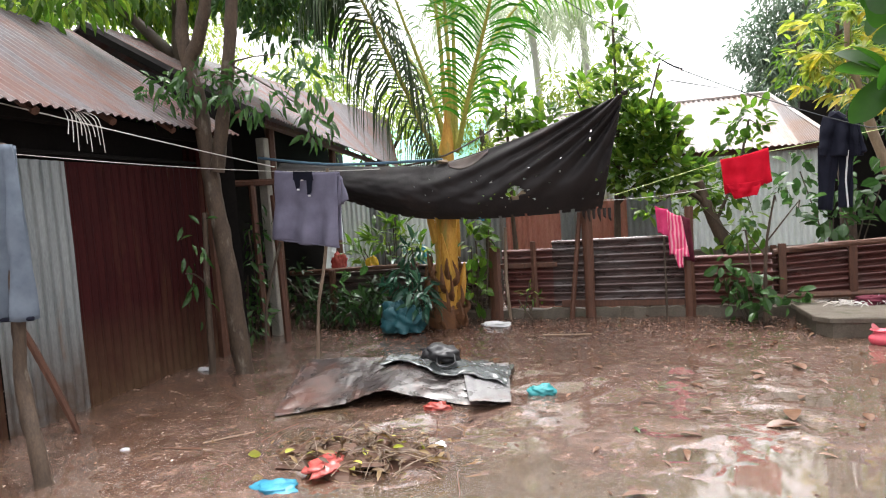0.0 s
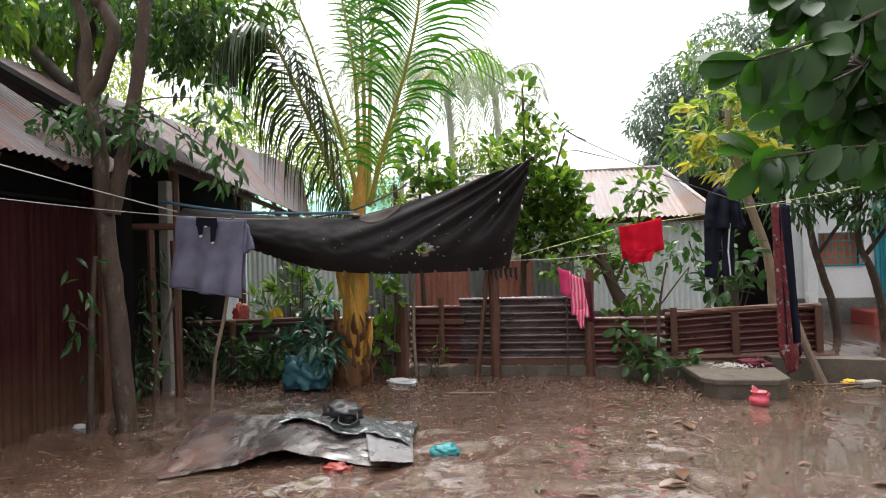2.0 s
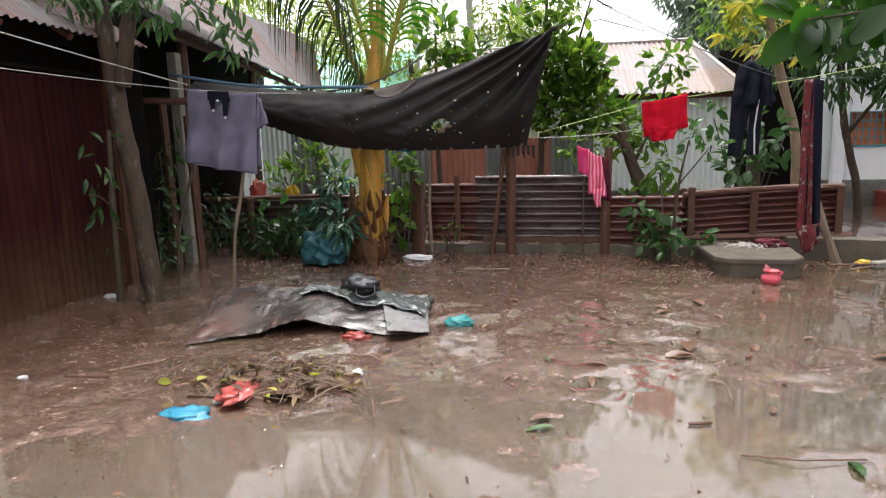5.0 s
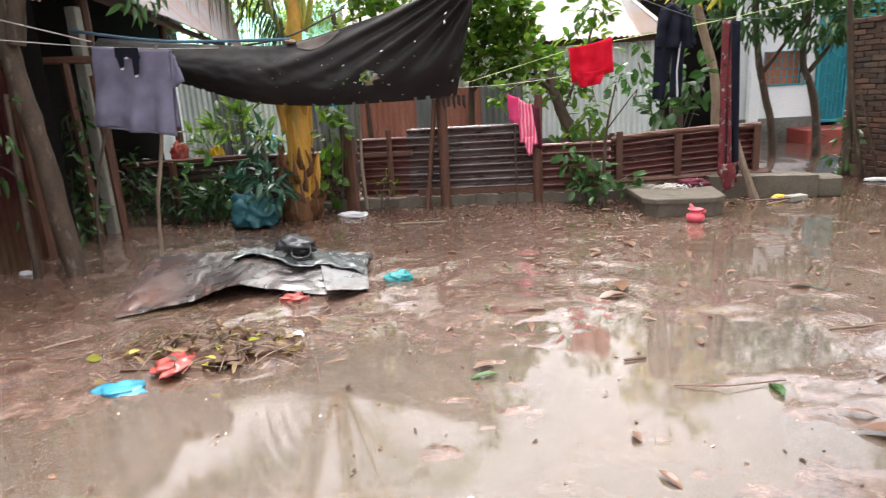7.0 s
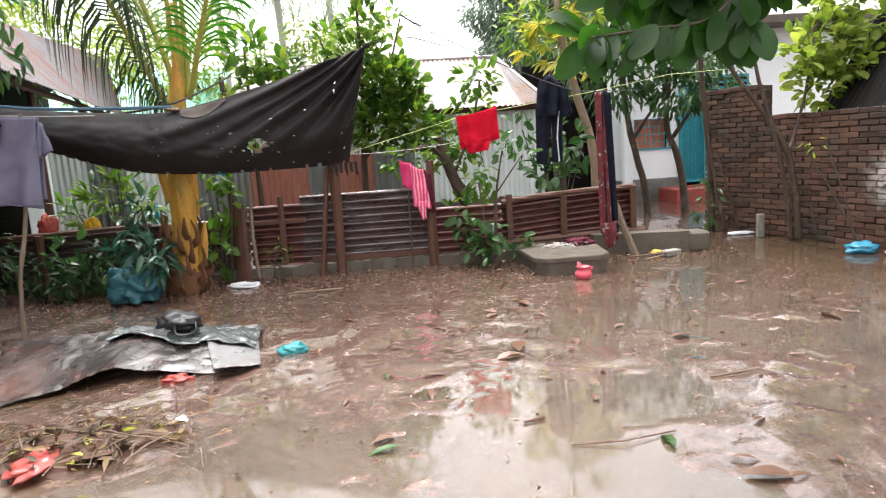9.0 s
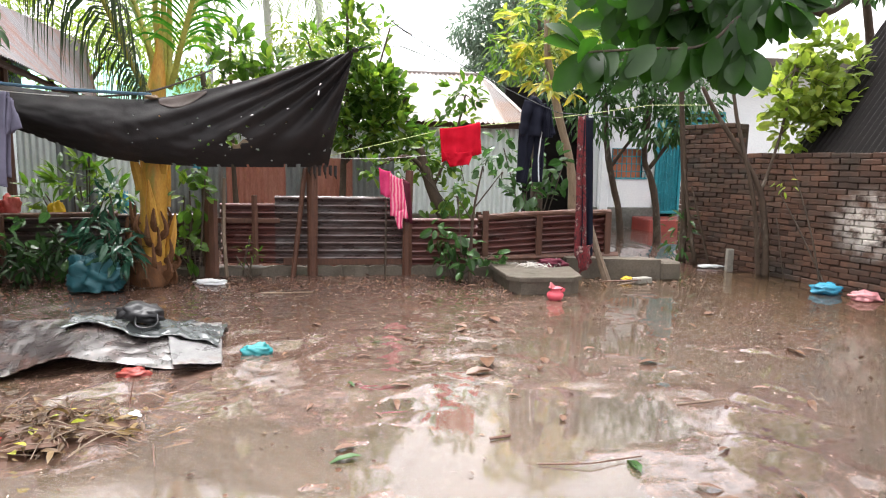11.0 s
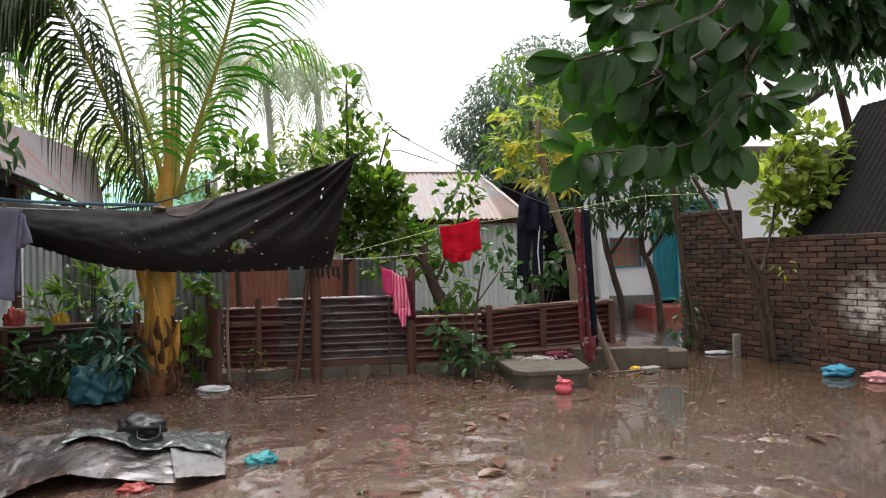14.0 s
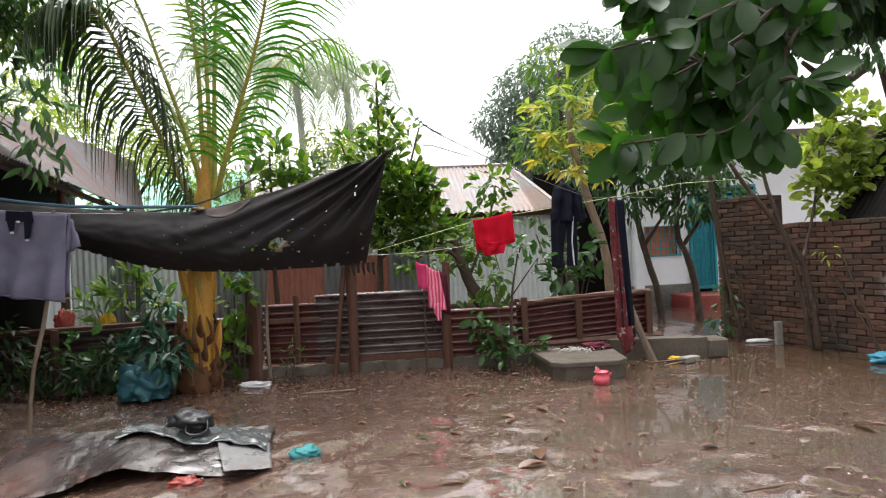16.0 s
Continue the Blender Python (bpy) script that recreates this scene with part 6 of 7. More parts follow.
part("sleeve", hanging(quad_cloth((-1.975, 4.71, 1.675), (-1.945, 4.72, 1.62), (-2.005, 4.71, 1.38), (-1.89, 4.72, 1.43), 0.015, 1.0, 4), 8, 10, 0.02), CLOTH_GREY, shirt, "", True)
part("hem", Shape().tube([(-2.672, 4.695, 1.13), (-2.5, 4.68, 1.1), (-2.3, 4.7, 1.07), (-2.02, 4.69, 1.02)], 0.006, 6), CLOTH_GREY, shirt)
pr = Shape()
for pts in (((-2.385, 1.715), (-2.2, 1.7), (-2.19, 1.62), (-2.39, 1.64)), ((-2.38, 1.64), (-2.32, 1.635), (-2.33, 1.57), (-2.365, 1.56)), ((-2.26, 1.63), (-2.2, 1.625), (-2.22, 1.51), (-2.26, 1.5))):
    pr.add([(x, 4.655, z) for x, z in pts] + [(x, 4.658, z) for x, z in pts], [(0, 1, 2, 3), (7, 6, 5, 4)])
part("print_patch", pr, CLOTH_NAVY, shirt, "dark printed patch")
for x, z in ((-2.345, 1.55), (-2.24, 1.49), (-2.3, 1.63)):
    part("print_highlight", Shape().ball((x, 4.652, z), (0.016, 0.003, 0.008), None, 8, 4), CLOTH_WHITE, shirt)
pole = thing("clothes_pole", "thin crooked pole propping the washing line", "pole", at=(-2.32, 4.7, 0))
part("shaft", Shape().tube(curve_pts([(-2.32, 4.7, -0.03), (-2.27, 4.71, 0.5), (-2.17, 4.74, 1.0), (-2.1, 4.76, 1.72)], 5), 0.016, 7, 1, 0.4), TIMBER_PALE, pole)
stk = thing("clothes_pole", "dark thin stick standing by the yard tree", "pole", at=(-2.85, 4.75, 0))
part("shaft", Shape().tube(curve_pts([(-2.78, 4.6, -0.02), (-2.75, 4.62, 0.5), (-2.6, 4.7, 1.1)], 5), 0.012, 6, 1, 0.4), BARK_DARK, stk)

jeans = thing("jeans", "grey-blue jeans hung doubled over the line", "jeans", at=(-2.6, 2.2, 1.4))
part("leg", hanging(quad_cloth((-2.75, 2.15, 1.82), (-2.58, 2.2, 1.78), (-2.78, 2.13, 0.87), (-2.57, 2.2, 0.865), 0.035, 1.6, 2), 16, 30, 0.012), CLOTH_DENIM, jeans, "", True)
part("leg", hanging(quad_cloth((-2.77, 2.2, 1.8), (-2.62, 2.25, 1.78), (-2.8, 2.2, 0.9), (-2.62, 2.26, 0.89), 0.02, 1.2, 4), 16, 30, 0.012), CLOTH_DENIM, jeans, "", True)
part("hem", Shape().tube([(-2.78, 2.125, 0.875), (-2.57, 2.195, 0.87)], 0.012, 7), CLOTH_NAVY, jeans)
pst = thing("forked_pole", "crooked bark-covered branch pole standing in the mud", "pole", at=(-2.52, 2.12, 0))
part("shaft", Shape().tube(curve_pts([(-2.5, 2.1, -0.05), (-2.58, 2.13, 0.25), (-2.68, 2.18, 0.55), (-2.68, 2.2, 0.9), (-2.72, 2.24, 1.8)], 6), [0.045 - 0.0007 * i for i in range(25)], 12, 1, 0.35), BARK, pst, "", True)
pst2 = thing("leaning_stick", "dark stick leaning on the hut wall", "pole", at=(-3.0, 2.6, 0))
part("shaft", Shape().tube(curve_pts([(-2.95, 2.75, -0.02), (-3.05, 2.62, 0.5), (-3.18, 2.45, 1.1)], 5), 0.022, 7, 1, 0.4), TIMBER, pst2)

red = thing("red_shorts", "bright red shorts pegged on the line", "shorts", at=(1.5, 6.1, 1.5))
part("cloth", hanging(quad_cloth((1.27, 6.09, 1.57), (1.68, 6.09, 1.645), (1.3, 6.08, 1.24), (1.7, 6.08, 1.33), 0.028, 2.4, 5), 24, 18), CLOTH_RED, red, "", True)
part("lower_folds", hanging(quad_cloth((1.3, 6.06, 1.34), (1.62, 6.06, 1.36), (1.38, 6.06, 1.2), (1.56, 6.06, 1.215), 0.03, 1.6, 6), 16, 10), CLOTH_RED, red, "", True)
pants = thing("tracksuit", "navy tracksuit trousers and top doubled over the line", "trousers", at=(2.3, 6.1, 1.5))
part("leg", hanging(quad_cloth((2.075, 6.08, 1.62), (2.24, 6.08, 1.6), (2.07, 6.08, 1.05), (2.18, 6.08, 1.035), 0.018, 1.1, 7), 14, 24, 0.02), CLOTH_NAVY, pants, "", True)
part("leg", hanging(quad_cloth((2.245, 6.1, 1.62), (2.36, 6.1, 1.58), (2.235, 6.1, 1.06), (2.34, 6.1, 1.05), 0.014, 1.1, 8), 14, 24, 0.02), CLOTH_NAVY, pants, "", True)
part("bunched_top", hanging(quad_cloth((2.12, 6.06, 1.87), (2.35, 6.05, 1.84), (2.07, 6.05, 1.52), (2.4, 6.05, 1.5), 0.04, 2.2, 21), 24, 18, 0.02), CLOTH_NAVY, pants, "top folded over the line", True)
part("sleeve", hanging(quad_cloth((2.34, 6.03, 1.83), (2.385, 6.03, 1.8), (2.34, 6.02, 1.5), (2.425, 6.02, 1.53), 0.02, 1.0, 22), 8, 12, 0.02), CLOTH_NAVY, pants, "", True)
part("stripe", Shape().tube([(2.3, 6.04, 1.56), (2.285, 6.07, 1.3), (2.3, 6.075, 1.06)], 0.007, 6, 0.4), CLOTH_WHITE, pants, "white side stripe")
part("hood_tip", Shape().tube([(2.24, 6.08, 1.82), (2.2, 6.07, 1.88), (2.185, 6.08, 1.91)], [0.08, 0.05, 0.012], 9, 0.5, 0.3), CLOTH_NAVY, pants)
scarf = thing("patterned_scarf", "long red and black patterned scarf hanging to the slab", "scarf", at=(2.77, 6.1, 1.0))
m_, n_s, l_s, p_s = material("red_black_print")
vv = coords(n_s, l_s, (11, 11, 7))
l_s.new(ramp(n_s, l_s, noise_node(n_s, l_s, 1.6, 6, 0.75, vec=vv), [(0.36, (0.015, 0.006, 0.007)), (0.47, (0.16, 0.012, 0.016)), (0.56, (0.03, 0.008, 0.01)), (0.6, (0.3, 0.2, 0.18))]), p_s.inputs["Base Color"])
p_s.inputs["Roughness"].default_value = 0.85
part("fold", hanging(quad_cloth((2.69, 6.08, 1.73), (2.77, 6.08, 1.74), (2.7, 6.06, 0.3), (2.84, 6.06, 0.14), 0.02, 1.0, 9), 12, 40, 0.01), m_, scarf, "red printed fold", True)
part("fold", hanging(quad_cloth((2.75, 6.1, 1.74), (2.86, 6.1, 1.72), (2.78, 6.08, 0.25), (2.9, 6.08, 0.3), 0.025, 1.0, 10), 12, 40, 0.01), CLOTH_NAVY, scarf, "black fold", True)
part("fringe", hanging(quad_cloth((2.7, 6.05, 0.4), (2.9, 6.05, 0.42), (2.77, 6.04, 0.1), (2.9, 6.04, 0.22), 0.03, 1.4, 11), 12, 10, 0.008), m_, scarf, "", True)
prop = thing("leaning_plank", "pale leaning timber prop by the slab", "timber", at=(3.05, 6.2, 0))
part("shaft", Shape().tube([(3.12, 6.15, 0.0), (3.02, 6.2, 0.3), (2.9, 6.3, 0.72)], 0.04, 7, 0.6, 0.4), TIMBER_PALE, prop)
pk = thing("pink_cloth", "hot pink patterned cloths hung on the fence post", "cloth", at=(0.85, 6.28, 0.9))
part("fold", hanging(quad_cloth((0.68, 6.3, 1.18), (0.8, 6.3, 1.14), (0.7, 6.29, 0.9), (0.82, 6.29, 0.86), 0.02, 1.2, 12), 12, 12), CLOTH_PINK, pk, "", True)
m2_, n2_, l2_, p2_ = material("pink_white_check")
v2 = coords(n2_, l2_, (1, 1, 1))
wv = n2_.new("ShaderNodeTexWave")
wv.inputs["Scale"].default_value, wv.inputs["Distortion"].default_value = 9.0, 3.0
l2_.new(v2, wv.inputs["Vector"])
l2_.new(ramp(n2_, l2_, wv.outputs["Fac"], [(0.35, (0.62, 0.03, 0.14)), (0.75, (0.72, 0.3, 0.36))]), p2_.inputs["Base Color"])
p2_.inputs["Roughness"].default_value = 0.8
part("fold", hanging(quad_cloth((0.79, 6.27, 1.13), (0.92, 6.27, 1.06), (0.8, 6.26, 0.68), (0.98, 6.26, 0.66), 0.03, 1.6, 13), 16, 18), m2_, pk, "pink and white checked fold", True)
part("tail", hanging(quad_cloth((0.82, 6.25, 0.75), (0.93, 6.25, 0.75), (0.88, 6.25, 0.55), (0.92, 6.25, 0.56), 0.02, 1.0, 14), 8, 8), m2_, pk, "", True)
part("fold", hanging(quad_cloth((0.92, 6.29, 1.08), (1.0, 6.29, 1.03), (0.95, 6.28, 0.62), (1.03, 6.28, 0.6), 0.02, 1.1, 15), 8, 14), CLOTH_MAROON, pk, "maroon fold", True)

# ---- crumpled sheet on the ground ----
shm = thing("roofing_sheet", "crumpled grey roofing sheet lying in the mud", "metal sheet", at=(-1.1, 3.8, 0))
FE = curve_pts([(-1.85, 3.24, 0.0), (-1.5, 3.42, 0.02), (-1.38, 3.46, 0.05), (-1.2, 3.5, 0.1), (-0.95, 3.52, 0.06), (-0.6, 3.52, 0.01), (-0.4, 3.56, 0.0)], 6)
RI = curve_pts([(-1.97, 3.95, 0.185), (-1.75, 4.0, 0.205), (-1.5, 4.06, 0.2), (-1.2, 4.06, 0.19), (-0.93, 4.04, 0.185), (-0.7, 4.0, 0.14), (-0.45, 3.95, 0.045)], 6)
BE = curve_pts([(-2.1, 4.4, 0.0), (-1.8, 4.5, 0.0), (-1.5, 4.6, 0.0), (-1.2, 4.6, 0.0), (-0.93, 4.6, 0.0), (-0.7, 4.55, 0.0), (-0.5, 4.5, 0.0)], 6)


def sheet_point(u, w):
    a, b, c = along(FE, u), along(RI, u), along(BE, u)
    k = min(1, w / 0.6)
    p = a.lerp(b, k) if w < 0.6 else b.lerp(c, (w - 0.6) / 0.4)
    dz = 0.018 * noise.noise((u * 6, w * 4, 1)) + 0.012 * abs(noise.noise((u * 14, w * 8, 4))) + 0.03 * math.sin(math.pi * min(1, w / 0.6)) * (0.4 + 0.6 * noise.noise((u * 4, 0, 2)))
    return p + Vector((0, 0.02 * noise.noise((u * 9, w * 6, 8)), dz + 0.012))


part("sheet", Shape().grid(sheet_point, 70, 34, 0.004), SHEET, shm)
part("folded_flap", Shape().add([(-1.85, 3.23, 0.012), (-1.74, 3.3, 0.012), (-1.93, 3.94, 0.19), (-2.02, 3.92, 0.16), (-1.86, 3.24, 0.03)], [(0, 1, 2, 3, 4)]), SHEET, shm, "bent reddish edge")
tp2 = thing("grey_tarpaulin", "wet grey plastic tarpaulin spread over the sheet", "tarpaulin", at=(-0.8, 3.95, 0.2))


def over_point(u, w):
    s, v = 0.42 + 0.6 * u, 0.33 + 0.06 * math.sin(9 * u) + 0.05 * noise.noise((u * 7, 0, 6)) + 0.62 * w
    p = sheet_point(min(s, 1.0), min(v, 1.0))
    return p + Vector((max(0, s - 1.0) * 1.2, 0, 0.022 + 0.016 * noise.noise((u * 11, w * 8, 11)) + 0.008 * noise.noise((u * 30, w * 20, 12)) + (0.012 if w < 0.06 else 0)))


part("film", Shape().grid(over_point, 70, 36, 0.004), SHEET_PALE, tp2, "", True)
rf = thing("metal_sheet", "short grey zinc offcut lying beside the roofing sheet", "metal sheet", at=(-0.56, 3.79, 0))
ZN = [Vector((-0.784, 4.030, 0.100)), Vector((-0.515, 4.435, 0.030)), Vector((-0.561, 3.369, 0.040)), Vector((-0.332, 3.540, 0.010))]
part("sheet", Shape().grid(lambda u, w: ZN[0].lerp(ZN[1], u).lerp(ZN[2].lerp(ZN[3], u), w) + Vector((0.012 * noise.noise((1, w * 6, u)), 0, 0.03 + 0.03 * (1 - u) + 0.008 * noise.noise((u * 7, w * 7, 5)))), 24, 30, 0.004), SHEET_END, rf, "", True)
hb = thing("black_bag", "black wet bag with a looped handle on the tarpaulin", "bag", at=(-0.89, 3.92, 0.22))
part("body", Shape().ball((-0.89, 3.93, 0.262), (0.135, 0.1, 0.055), pose(0, 0, 0, 0, 8, -10).to_3x3(), 24, 14, 0.5), PLASTIC_BLACK, hb, "", True)
part("handle", Shape().tube(curve_pts([(-0.9, 3.84, 0.26), (-0.89, 3.8, 0.215), (-0.83, 3.79, 0.2), (-0.77, 3.81, 0.22), (-0.78, 3.86, 0.27)], 5), 0.006, 6), PLASTIC_BLACK, hb)
part("tied_neck", Shape().tube([(-0.96, 3.9, 0.27), (-1.0, 3.88, 0.26), (-1.03, 3.87, 0.245)], [0.05, 0.03, 0.012], 8, 0.6, 0.5), PLASTIC_BLACK, hb, "", True)


# ---- litter ----
def crumple(name, label, category, c, r, mat, seed, group="litter", nu=34, nv=22):
    c = Vector(c)
    s = Shape()
    vs = []
    for j in range(nv + 1):
        th_ = math.pi * j / nv
        for i in range(nu):
            a = 2 * math.pi * i / nu
            q = Vector((math.sin(th_) * math.cos(a), math.sin(th_) * math.sin(a), math.cos(th_)))
            k = 1 + 0.5 * noise.noise(q * 2.2 + Vector((seed, 0, 0))) + 0.3 * abs(noise.noise(q * 5 + Vector((0, seed, 0)))) + 0.16 * noise.noise(q * 13 + Vector((0, 0, seed)))
            z = max(q.z * r[2] * k, -r[2] * 0.5)
            vs.append(c + Vector((q.x * r[0] * k, q.y * r[1] * k, z + r[2] * 0.5)))
    s.add(vs, [(j * nu + i, (j + 1) * nu + i, (j + 1) * nu + (i + 1) % nu, j * nu + (i + 1) % nu) for j in range(nv) for i in range(nu)])
    return solo(name, s, mat, label, category, group, True)


crumple("plastic_bag", "crumpled teal plastic bag on the mud", "plastic bag", (-0.17, 3.82, 0.01), (0.085, 0.07, 0.04), PLASTIC_TEAL, 1)
crumple("plastic_bag", "white plastic bag lying by the palm", "plastic bag", (-0.96, 6.05, 0.03), (0.16, 0.06, 0.03), PLASTIC_WHITE, 2)
crumple("plastic_bag", "blue plastic bag at the brick wall's foot", "plastic bag", (5.1, 5.4, 0.01), (0.14, 0.1, 0.06), PLASTIC_BLUE, 3)
crumple("plastic_bag", "dull pink plastic bag at the brick wall's foot", "plastic bag", (5.25, 5.08, 0.01), (0.12, 0.1, 0.05), PLASTIC_PINK, 4)
crumple("plastic_bag", "white plastic scrap beside the wall", "plastic bag", (4.78, 6.95, 0.01), (0.15, 0.05, 0.02), PLASTIC_WHITE, 5)
crumple("plastic_bag", "flattened blue plastic bag by the rubbish heap", "plastic bag", (-1.27, 2.27, 0.0), (0.11, 0.07, 0.018), PLASTIC_BLUE, 6.4, nu=30, nv=16)
crumple("plastic_bag", "flattened coral-red plastic bag in the rubbish heap", "plastic bag", (-1.08, 2.48, 0.03), (0.09, 0.12, 0.025), PLASTIC_CORAL, 7.3, nu=30, nv=16)
crumple("wrapper", "dark red crumpled wrapper by the sheet", "wrapper", (-0.79, 3.45, 0.01), (0.08, 0.05, 0.03), RED_WET, 8)
crumple("wrapper", "yellow packet among the litter", "wrapper", (3.33, 6.1, 0.03), (0.06, 0.04, 0.02), PLASTIC_YELLOW, 9)
crumple("wrapper", "white cup lying by the hut wall", "cup", (-3.1, 4.15, 0.05), (0.06, 0.03, 0.025), PLASTIC_WHITE, 10)
crumple("wrapper", "white scrap of paper on the mud", "paper", (-2.42, 2.55, 0.02), (0.025, 0.02, 0.012), PLASTIC_WHITE, 11)
crumple("wrapper", "small white scrap near the heap", "paper", (-0.6, 2.85, 0.01), (0.03, 0.04, 0.015), PLASTIC_WHITE, 12)
crumple("fishing_net", "heap of teal nylon net at the palm's foot", "net", (-1.86, 5.72, 0.06), (0.21, 0.14, 0.2), NET_TEAL, 13, nu=64, nv=44)
crumple("cloth_rag", "faded red rag on the slab", "rag", (2.5, 6.15, 0.17), (0.14, 0.08, 0.05), CLOTH_MAROON, 14)
cap = thing("bottle", "small red plastic bottle lying in the water", "bottle", at=(0.36, 1.39, 0))
part("body", Shape().tube([(0.34, 1.33, 0.022), (0.35, 1.37, 0.022), (0.36, 1.4, 0.022), (0.365, 1.42, 0.022)], [0.02, 0.022, 0.021, 0.012], 14), PLASTIC_POT, cap, "", True)
part("cap", Shape().tube([(0.366, 1.42, 0.022), (0.372, 1.44, 0.022)], [0.012, 0.012], 12), PLASTIC_WHITE, cap, "white screw cap")
pot = thing("plastic_pot", "rose-pink plastic water pot with a cracked rim", "pot", at=(2.25, 5.25, 0))
part("body", Shape().lathe((2.25, 5.25, 0.005), [(0.000, 0.000), (0.043, 0.000), (0.065, 0.017), (0.077, 0.043), (0.073, 0.069), (0.052, 0.086), (0.041, 0.096), (0.045, 0.107), (0.065, 0.120), (0.062, 0.123), (0.039, 0.103), (0.000, 0.043)], 24), PLASTIC_POT, pot, "", True)
part("broken_rim", Shape().grid(lambda u, w: (2.25 + 0.052 * math.cos(1.2 + 2.4 * u), 5.25 + 0.052 * math.sin(1.2 + 2.4 * u), 0.12 + w * 0.05 * math.sin(math.pi * u)), 10, 3, 0.003), PLASTIC_PINK, pot)
part("spout", Shape().tube([(2.3, 5.24, 0.086), (2.323, 5.235, 0.1), (2.328, 5.235, 0.117)], [0.016, 0.014, 0.012], 8), PLASTIC_POT, pot)

crumple("plastic_sheet", "orange plastic sheet behind the fence", "plastic sheet", (-2.98, 6.62, 0.62), (0.09, 0.04, 0.14), PLASTIC_CORAL, 21)
crumple("plastic_sheet", "yellow plastic jug behind the fence", "jug", (-2.55, 6.62, 0.62), (0.07, 0.05, 0.1), PLASTIC_YELLOW, 22)
crumple("plastic_sheet", "blue plastic cover behind the fence", "plastic sheet", (-1.98, 6.9, 0.6), (0.06, 0.04, 0.16), PLASTIC_BLUE, 23)
crumple("plastic_sheet", "teal plastic hanging behind the tarp", "plastic sheet", (-1.2, 6.8, 1.1), (0.05, 0.03, 0.12), PLASTIC_BLUE, 24)

# heap of sweepings
rh = np.random.default_rng(81)
heap = thing("rubbish_heap", "heap of wet brown leaves, straw and twigs", "rubbish heap", at=(-1.0, 2.65, 0))
part("mound", Shape().ball((-0.98, 2.66, -0.01), (0.42, 0.22, 0.085), None, 30, 10, 0.7), LEAF_LITTER, heap)["kind"] = "stuff"
q = np.stack([rh.normal(-0.98, 0.22, 520), rh.normal(2.66, 0.11, 520), rh.uniform(0.02, 0.1, 520)], 1)
part("leaf_litter", leaves(rh, q, rh.normal(0, 1, (520, 3)) * [1, 1, 0.25], rh.uniform(0.03, 0.09, 520), "long", 0.5), LEAF_HEAP, heap)["kind"] = "stuff"
q = np.stack([rh.normal(-0.9, 0.2, 50), rh.normal(2.66, 0.1, 50), rh.uniform(0.05, 0.1, 50)], 1)[:16]
part("yellow_leaves", leaves(rh, q, rh.normal(0, 1, (16, 3)) * [1, 1, 0.2], rh.uniform(0.04, 0.08, 16), "broad", 0.5), LEAF_YELLOW, heap)["kind"] = "stuff"
for k in range(110):
    c = Vector((rh.normal(-1.0, 0.26), rh.normal(2.66, 0.13), rh.uniform(0.02, 0.09)))
    d = Vector((rh.normal(0, 1), rh.normal(0, 0.7), rh.normal(0, 0.12))).normalized() * rh.uniform(0.04, 0.13)
    part("twig", Shape().tube([c - d, c + Vector((0, 0, 0.012)), c + d], rh.uniform(0.0015, 0.0035), 5), TIMBER_PALE if k % 3 else TIMBER, heap)

# scattered leaves and sticks over the yard
rl = np.random.default_rng(91)
LEAF_SPOTS = [(1.24, 3.4, 0.16), (0.48, 3.21, 0.11), (1.59, 2.07, 0.14), (1.73, 1.83, 0.15), (1.86, 1.77, 0.09), (2.0, 2.2, 0.09), (3.39, 3.47, 0.13), (2.85, 2.74, 0.12), (2.11, 1.8, 0.08), (1.26, 3.34, 0.15), (0.66, 2.96, 0.11), (0.24, 2.93, 0.07), (0.95, 1.84, 0.06), (0.98, 1.6, 0.1), (0.48, 2.34, 0.13), (0.36, 2.4, 0.09), (0.62, 3.15, 0.15), (0.85, 4.0, 0.14), (1.5, 4.6, 0.13), (1.9, 4.3, 0.14), (0.2, 4.4, 0.12), (2.2, 3.4, 0.12), (1.1, 5.2, 0.13), (1.75, 1.95, 0.1)]
for k in range(84):
    if k < len(LEAF_SPOTS):
        x, y, ln = LEAF_SPOTS[k]
    else:
        x, y, ln = rl.normal(1.1, 1.2), rl.normal(4.2, 0.8), rl.uniform(0.04, 0.1)
    s = leaves(rl, np.array([(x, y, max(ground_height(x, y), 0.002) + 0.012)]), np.array([(rl.normal(), rl.normal(), rl.uniform(0.0, 0.06))]), np.array([ln * 1.15]), "long" if k % 3 else "oval", 0.12)
    solo("fallen_leaf", s, LEAF_DEAD if k % 12 != 2 else LEAF_MANGO, "wet brown fallen leaf on the mud" if k % 12 != 2 else "green fallen leaf on the mud", "leaf", "fallen leaves")
n_l = 1700
x = np.concatenate([rl.uniform(-3.0, 2.6, 1200), rl.uniform(-1.5, 4.5, 300), rl.uniform(2.7, 4.2, 200)])
y = np.concatenate([rl.normal(6.02, 0.22, 1200), rl.normal(4.4, 0.75, 300).clip(2.2, 5.9), rl.normal(6.0, 0.18, 200)])
y[:1200] = np.minimum(y[:1200], 6.3)
z = np.array([max(ground_height(a, b), 0.002) + 0.005 for a, b in zip(x, y)])
solo("leaf_litter", leaves(rl, np.stack([x, y, z], 1), rl.normal(0, 1, (n_l, 3)) * [1, 1, 0.3], rl.uniform(0.02, 0.07, n_l), "long", 0.5), LEAF_LITTER, "small dead leaves and crumbs strewn over the mud", "litter", kind="stuff")
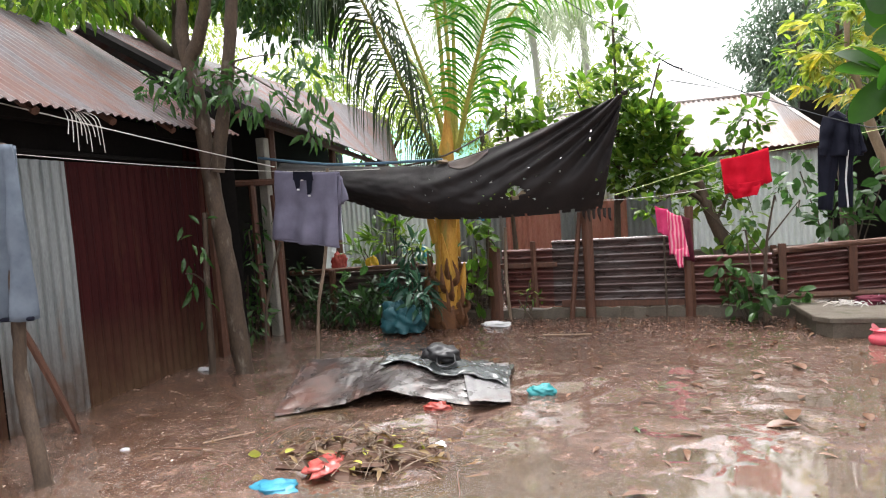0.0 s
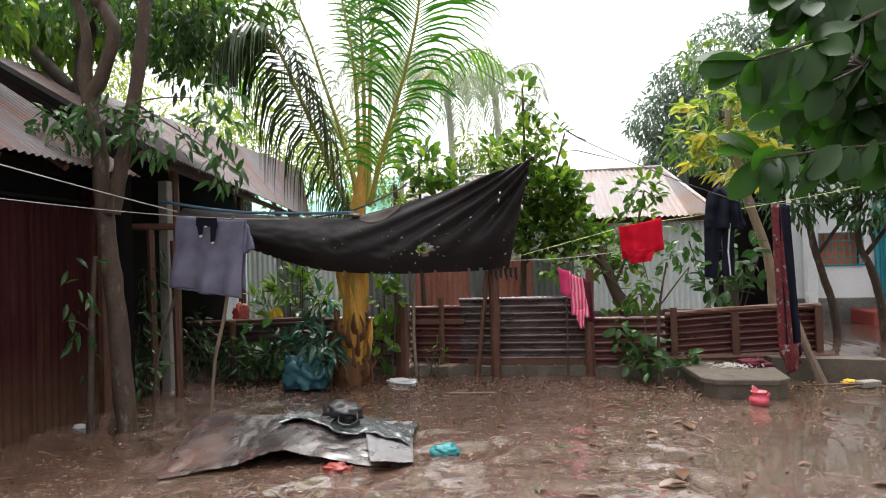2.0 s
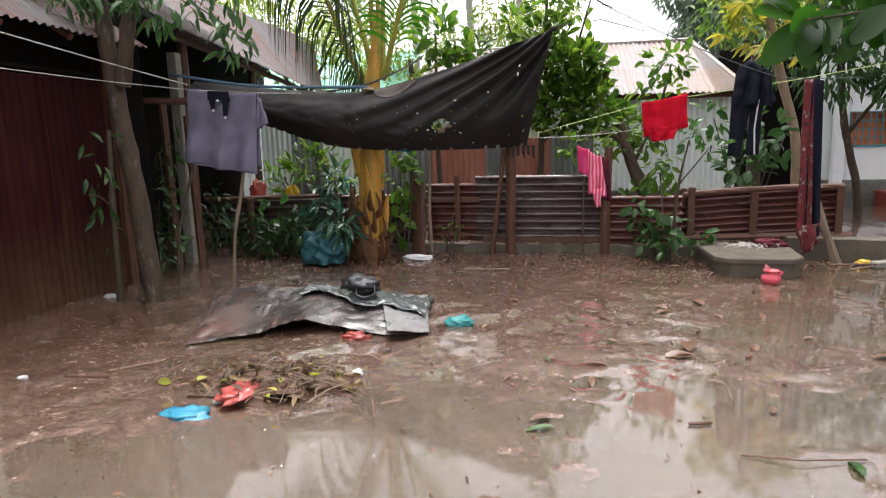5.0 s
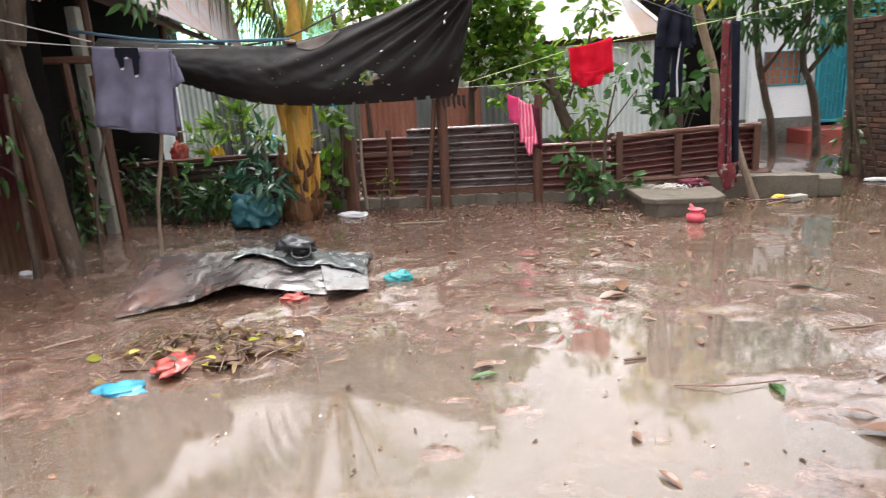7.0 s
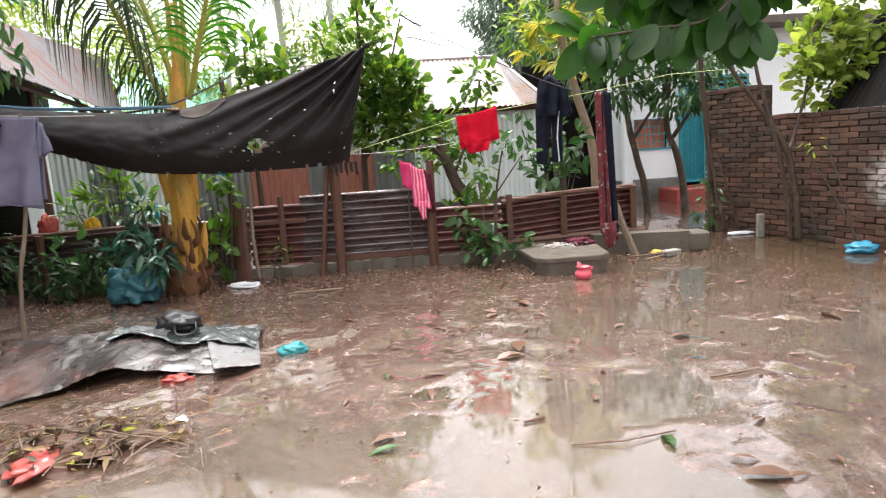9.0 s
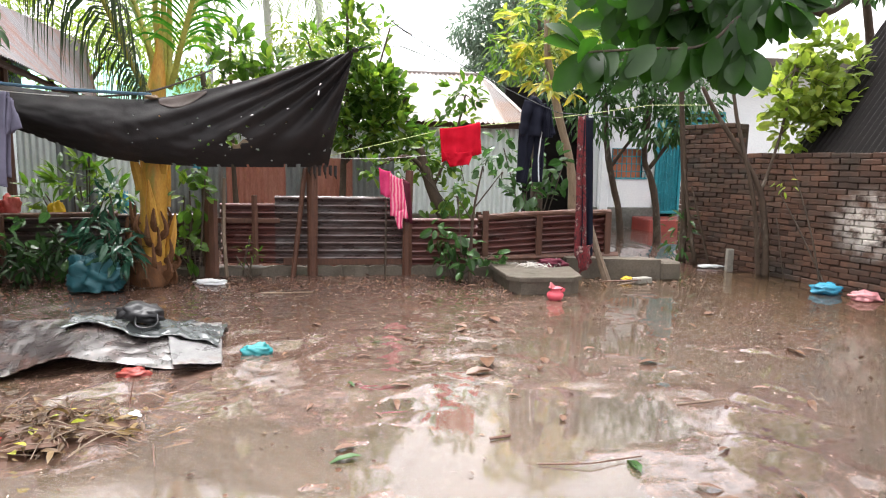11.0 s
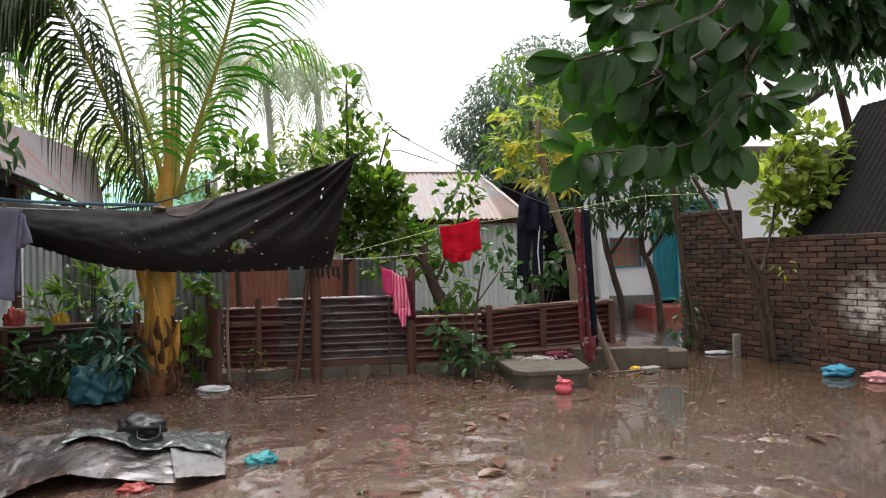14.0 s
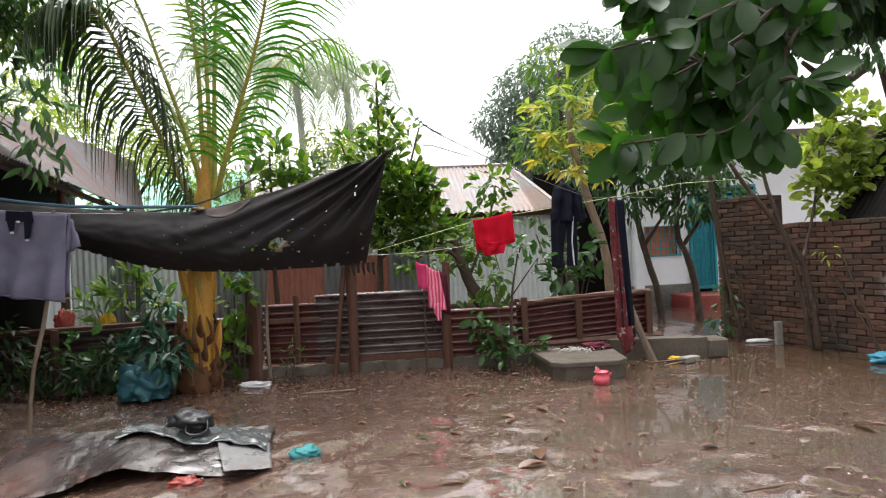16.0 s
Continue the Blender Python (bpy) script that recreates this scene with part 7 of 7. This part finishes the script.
for mt, cnt, lo, hi, lab in ((LEAF_LITTER, 2100, 0.008, 0.032, "dark crumbs of leaf and mud over the yard"), (GRIT, 420, 0.006, 0.018, "pale chips and grit bedded in the wet mud")):
    x = np.concatenate([rl.uniform(-3.0, 5.0, cnt // 2), rl.uniform(-3.0, 2.5, cnt - cnt // 2)])
    y = np.concatenate([rl.uniform(1.3, 6.2, cnt // 2), rl.normal(5.85, 0.3, cnt - cnt // 2).clip(4.8, 6.3)])
    z = np.array([max(ground_height(a, b), 0.002) + 0.004 for a, b in zip(x, y)])
    solo("ground_debris", leaves(rl, np.stack([x, y, z], 1), rl.normal(0, 1, (cnt, 3)) * [1, 1, 0.3], rl.uniform(lo, hi, cnt), "broad", 0.6), mt, lab, "debris", kind="stuff")
for k, (pts, r) in enumerate((([(1.2, 2.2, 0.008), (1.41, 2.16, 0.02), (1.66, 2.22, 0.01)], 0.003), ([(-0.4, 5.6, 0.03), (0.05, 5.62, 0.03)], 0.008), ([(1.05, 2.45, 0.012), (1.15, 2.47, 0.012)], 0.007), ([(-2.0, 2.7, 0.03), (-1.75, 2.85, 0.05)], 0.004), ([(-2.2, 2.6, 0.03), (-1.95, 2.62, 0.03)], 0.004), ([(2.1, 2.75, 0.012), (2.4, 2.8, 0.012)], 0.005), ([(3.0, 6.0, 0.03), (3.4, 5.95, 0.05)], 0.009), ([(3.1, 5.85, 0.02), (3.6, 6.1, 0.03)], 0.007))):
    solo("stick", Shape().tube(pts, r, 5, 1, 0.4), TIMBER_PALE if k % 2 else TIMBER, "thin wet stick lying on the ground", "stick", "fallen sticks")
brk = Shape().box((3.45, 6.02, 0.035), (0.2, 0.1, 0.06), pose(0, 0, 0, 0, 0, 20).to_3x3())
solo("loose_brick", brk, CONCRETE_POST, "pale loose brick among the litter", "brick")
stub = Shape().box((4.88, 6.72, 0.13), (0.08, 0.06, 0.28))
solo("cement_stub", stub, CONCRETE_POST, "small grey cement stub at the wall's foot", "post")
rt = Shape()
for k in range(30):
    c = Vector((rl.normal(2.35, 0.13), rl.normal(6.1, 0.06), 0.183 + 0.02 * rl.random()))
    d = Vector((rl.normal(), rl.normal(), rl.normal(0, 0.15))).normalized() * 0.07
    rt.tube([c - d, c + Vector((0, 0, 0.02)), c + d], 0.003, 4)
solo("dry_straw", rt, ROPE, "tangle of dry straw and roots on the slab", "straw", kind="stuff")

# ---- bricks, last ----
BL, BH, BT = 0.196, 0.053, 0.1
br_shape = Shape().box((0, 0, 0), (BL, BT, BH), None, 0.09)
br_me = mesh_object("brick", br_shape.v, br_shape.f, BRICK)
br_mesh = br_me.data
bpy.data.objects.remove(br_me)
half = Shape().box((0, 0, 0), (BL * 0.47, BT, BH), None, 0.09)
hb_ob = mesh_object("brick", half.v, half.f, BRICK)
half_mesh = hb_ob.data
bpy.data.objects.remove(hb_ob)
rk = np.random.default_rng(101)
for row in range(29):
    z = 0.03 + row * 0.0612
    n_b = 15 if row < 23 else 4
    for k in range(n_b):
        s0 = 0.0 + (k + (0.5 if row % 2 else 0.0)) * 0.206 + 0.1
        first_half = row % 2 and k == 0
        gap = row in (24, 25, 27) and k == 1 and rk.random() < 0.3
        if gap:
            continue
        o = new("brick", br_mesh)
        o.parent = bw
        p = B0 + BD * s0 + BN * (0.05 - 0.01 + rk.normal(0, 0.004)) + Vector((0, 0, z + rk.normal(0, 0.003)))
        o.matrix_basis = Matrix.Translation(p) @ BROT.to_4x4() @ pose(0, 0, 0, rk.normal(0, 0.9), rk.normal(0, 1.3), rk.normal(0, 1.2))
        if first_half:
            h = new("brick", half_mesh)
            h.parent = bw
            h.matrix_basis = Matrix.Translation(B0 + BD * 0.05 + BN * 0.035 + Vector((0, 0, z))) @ BROT.to_4x4()
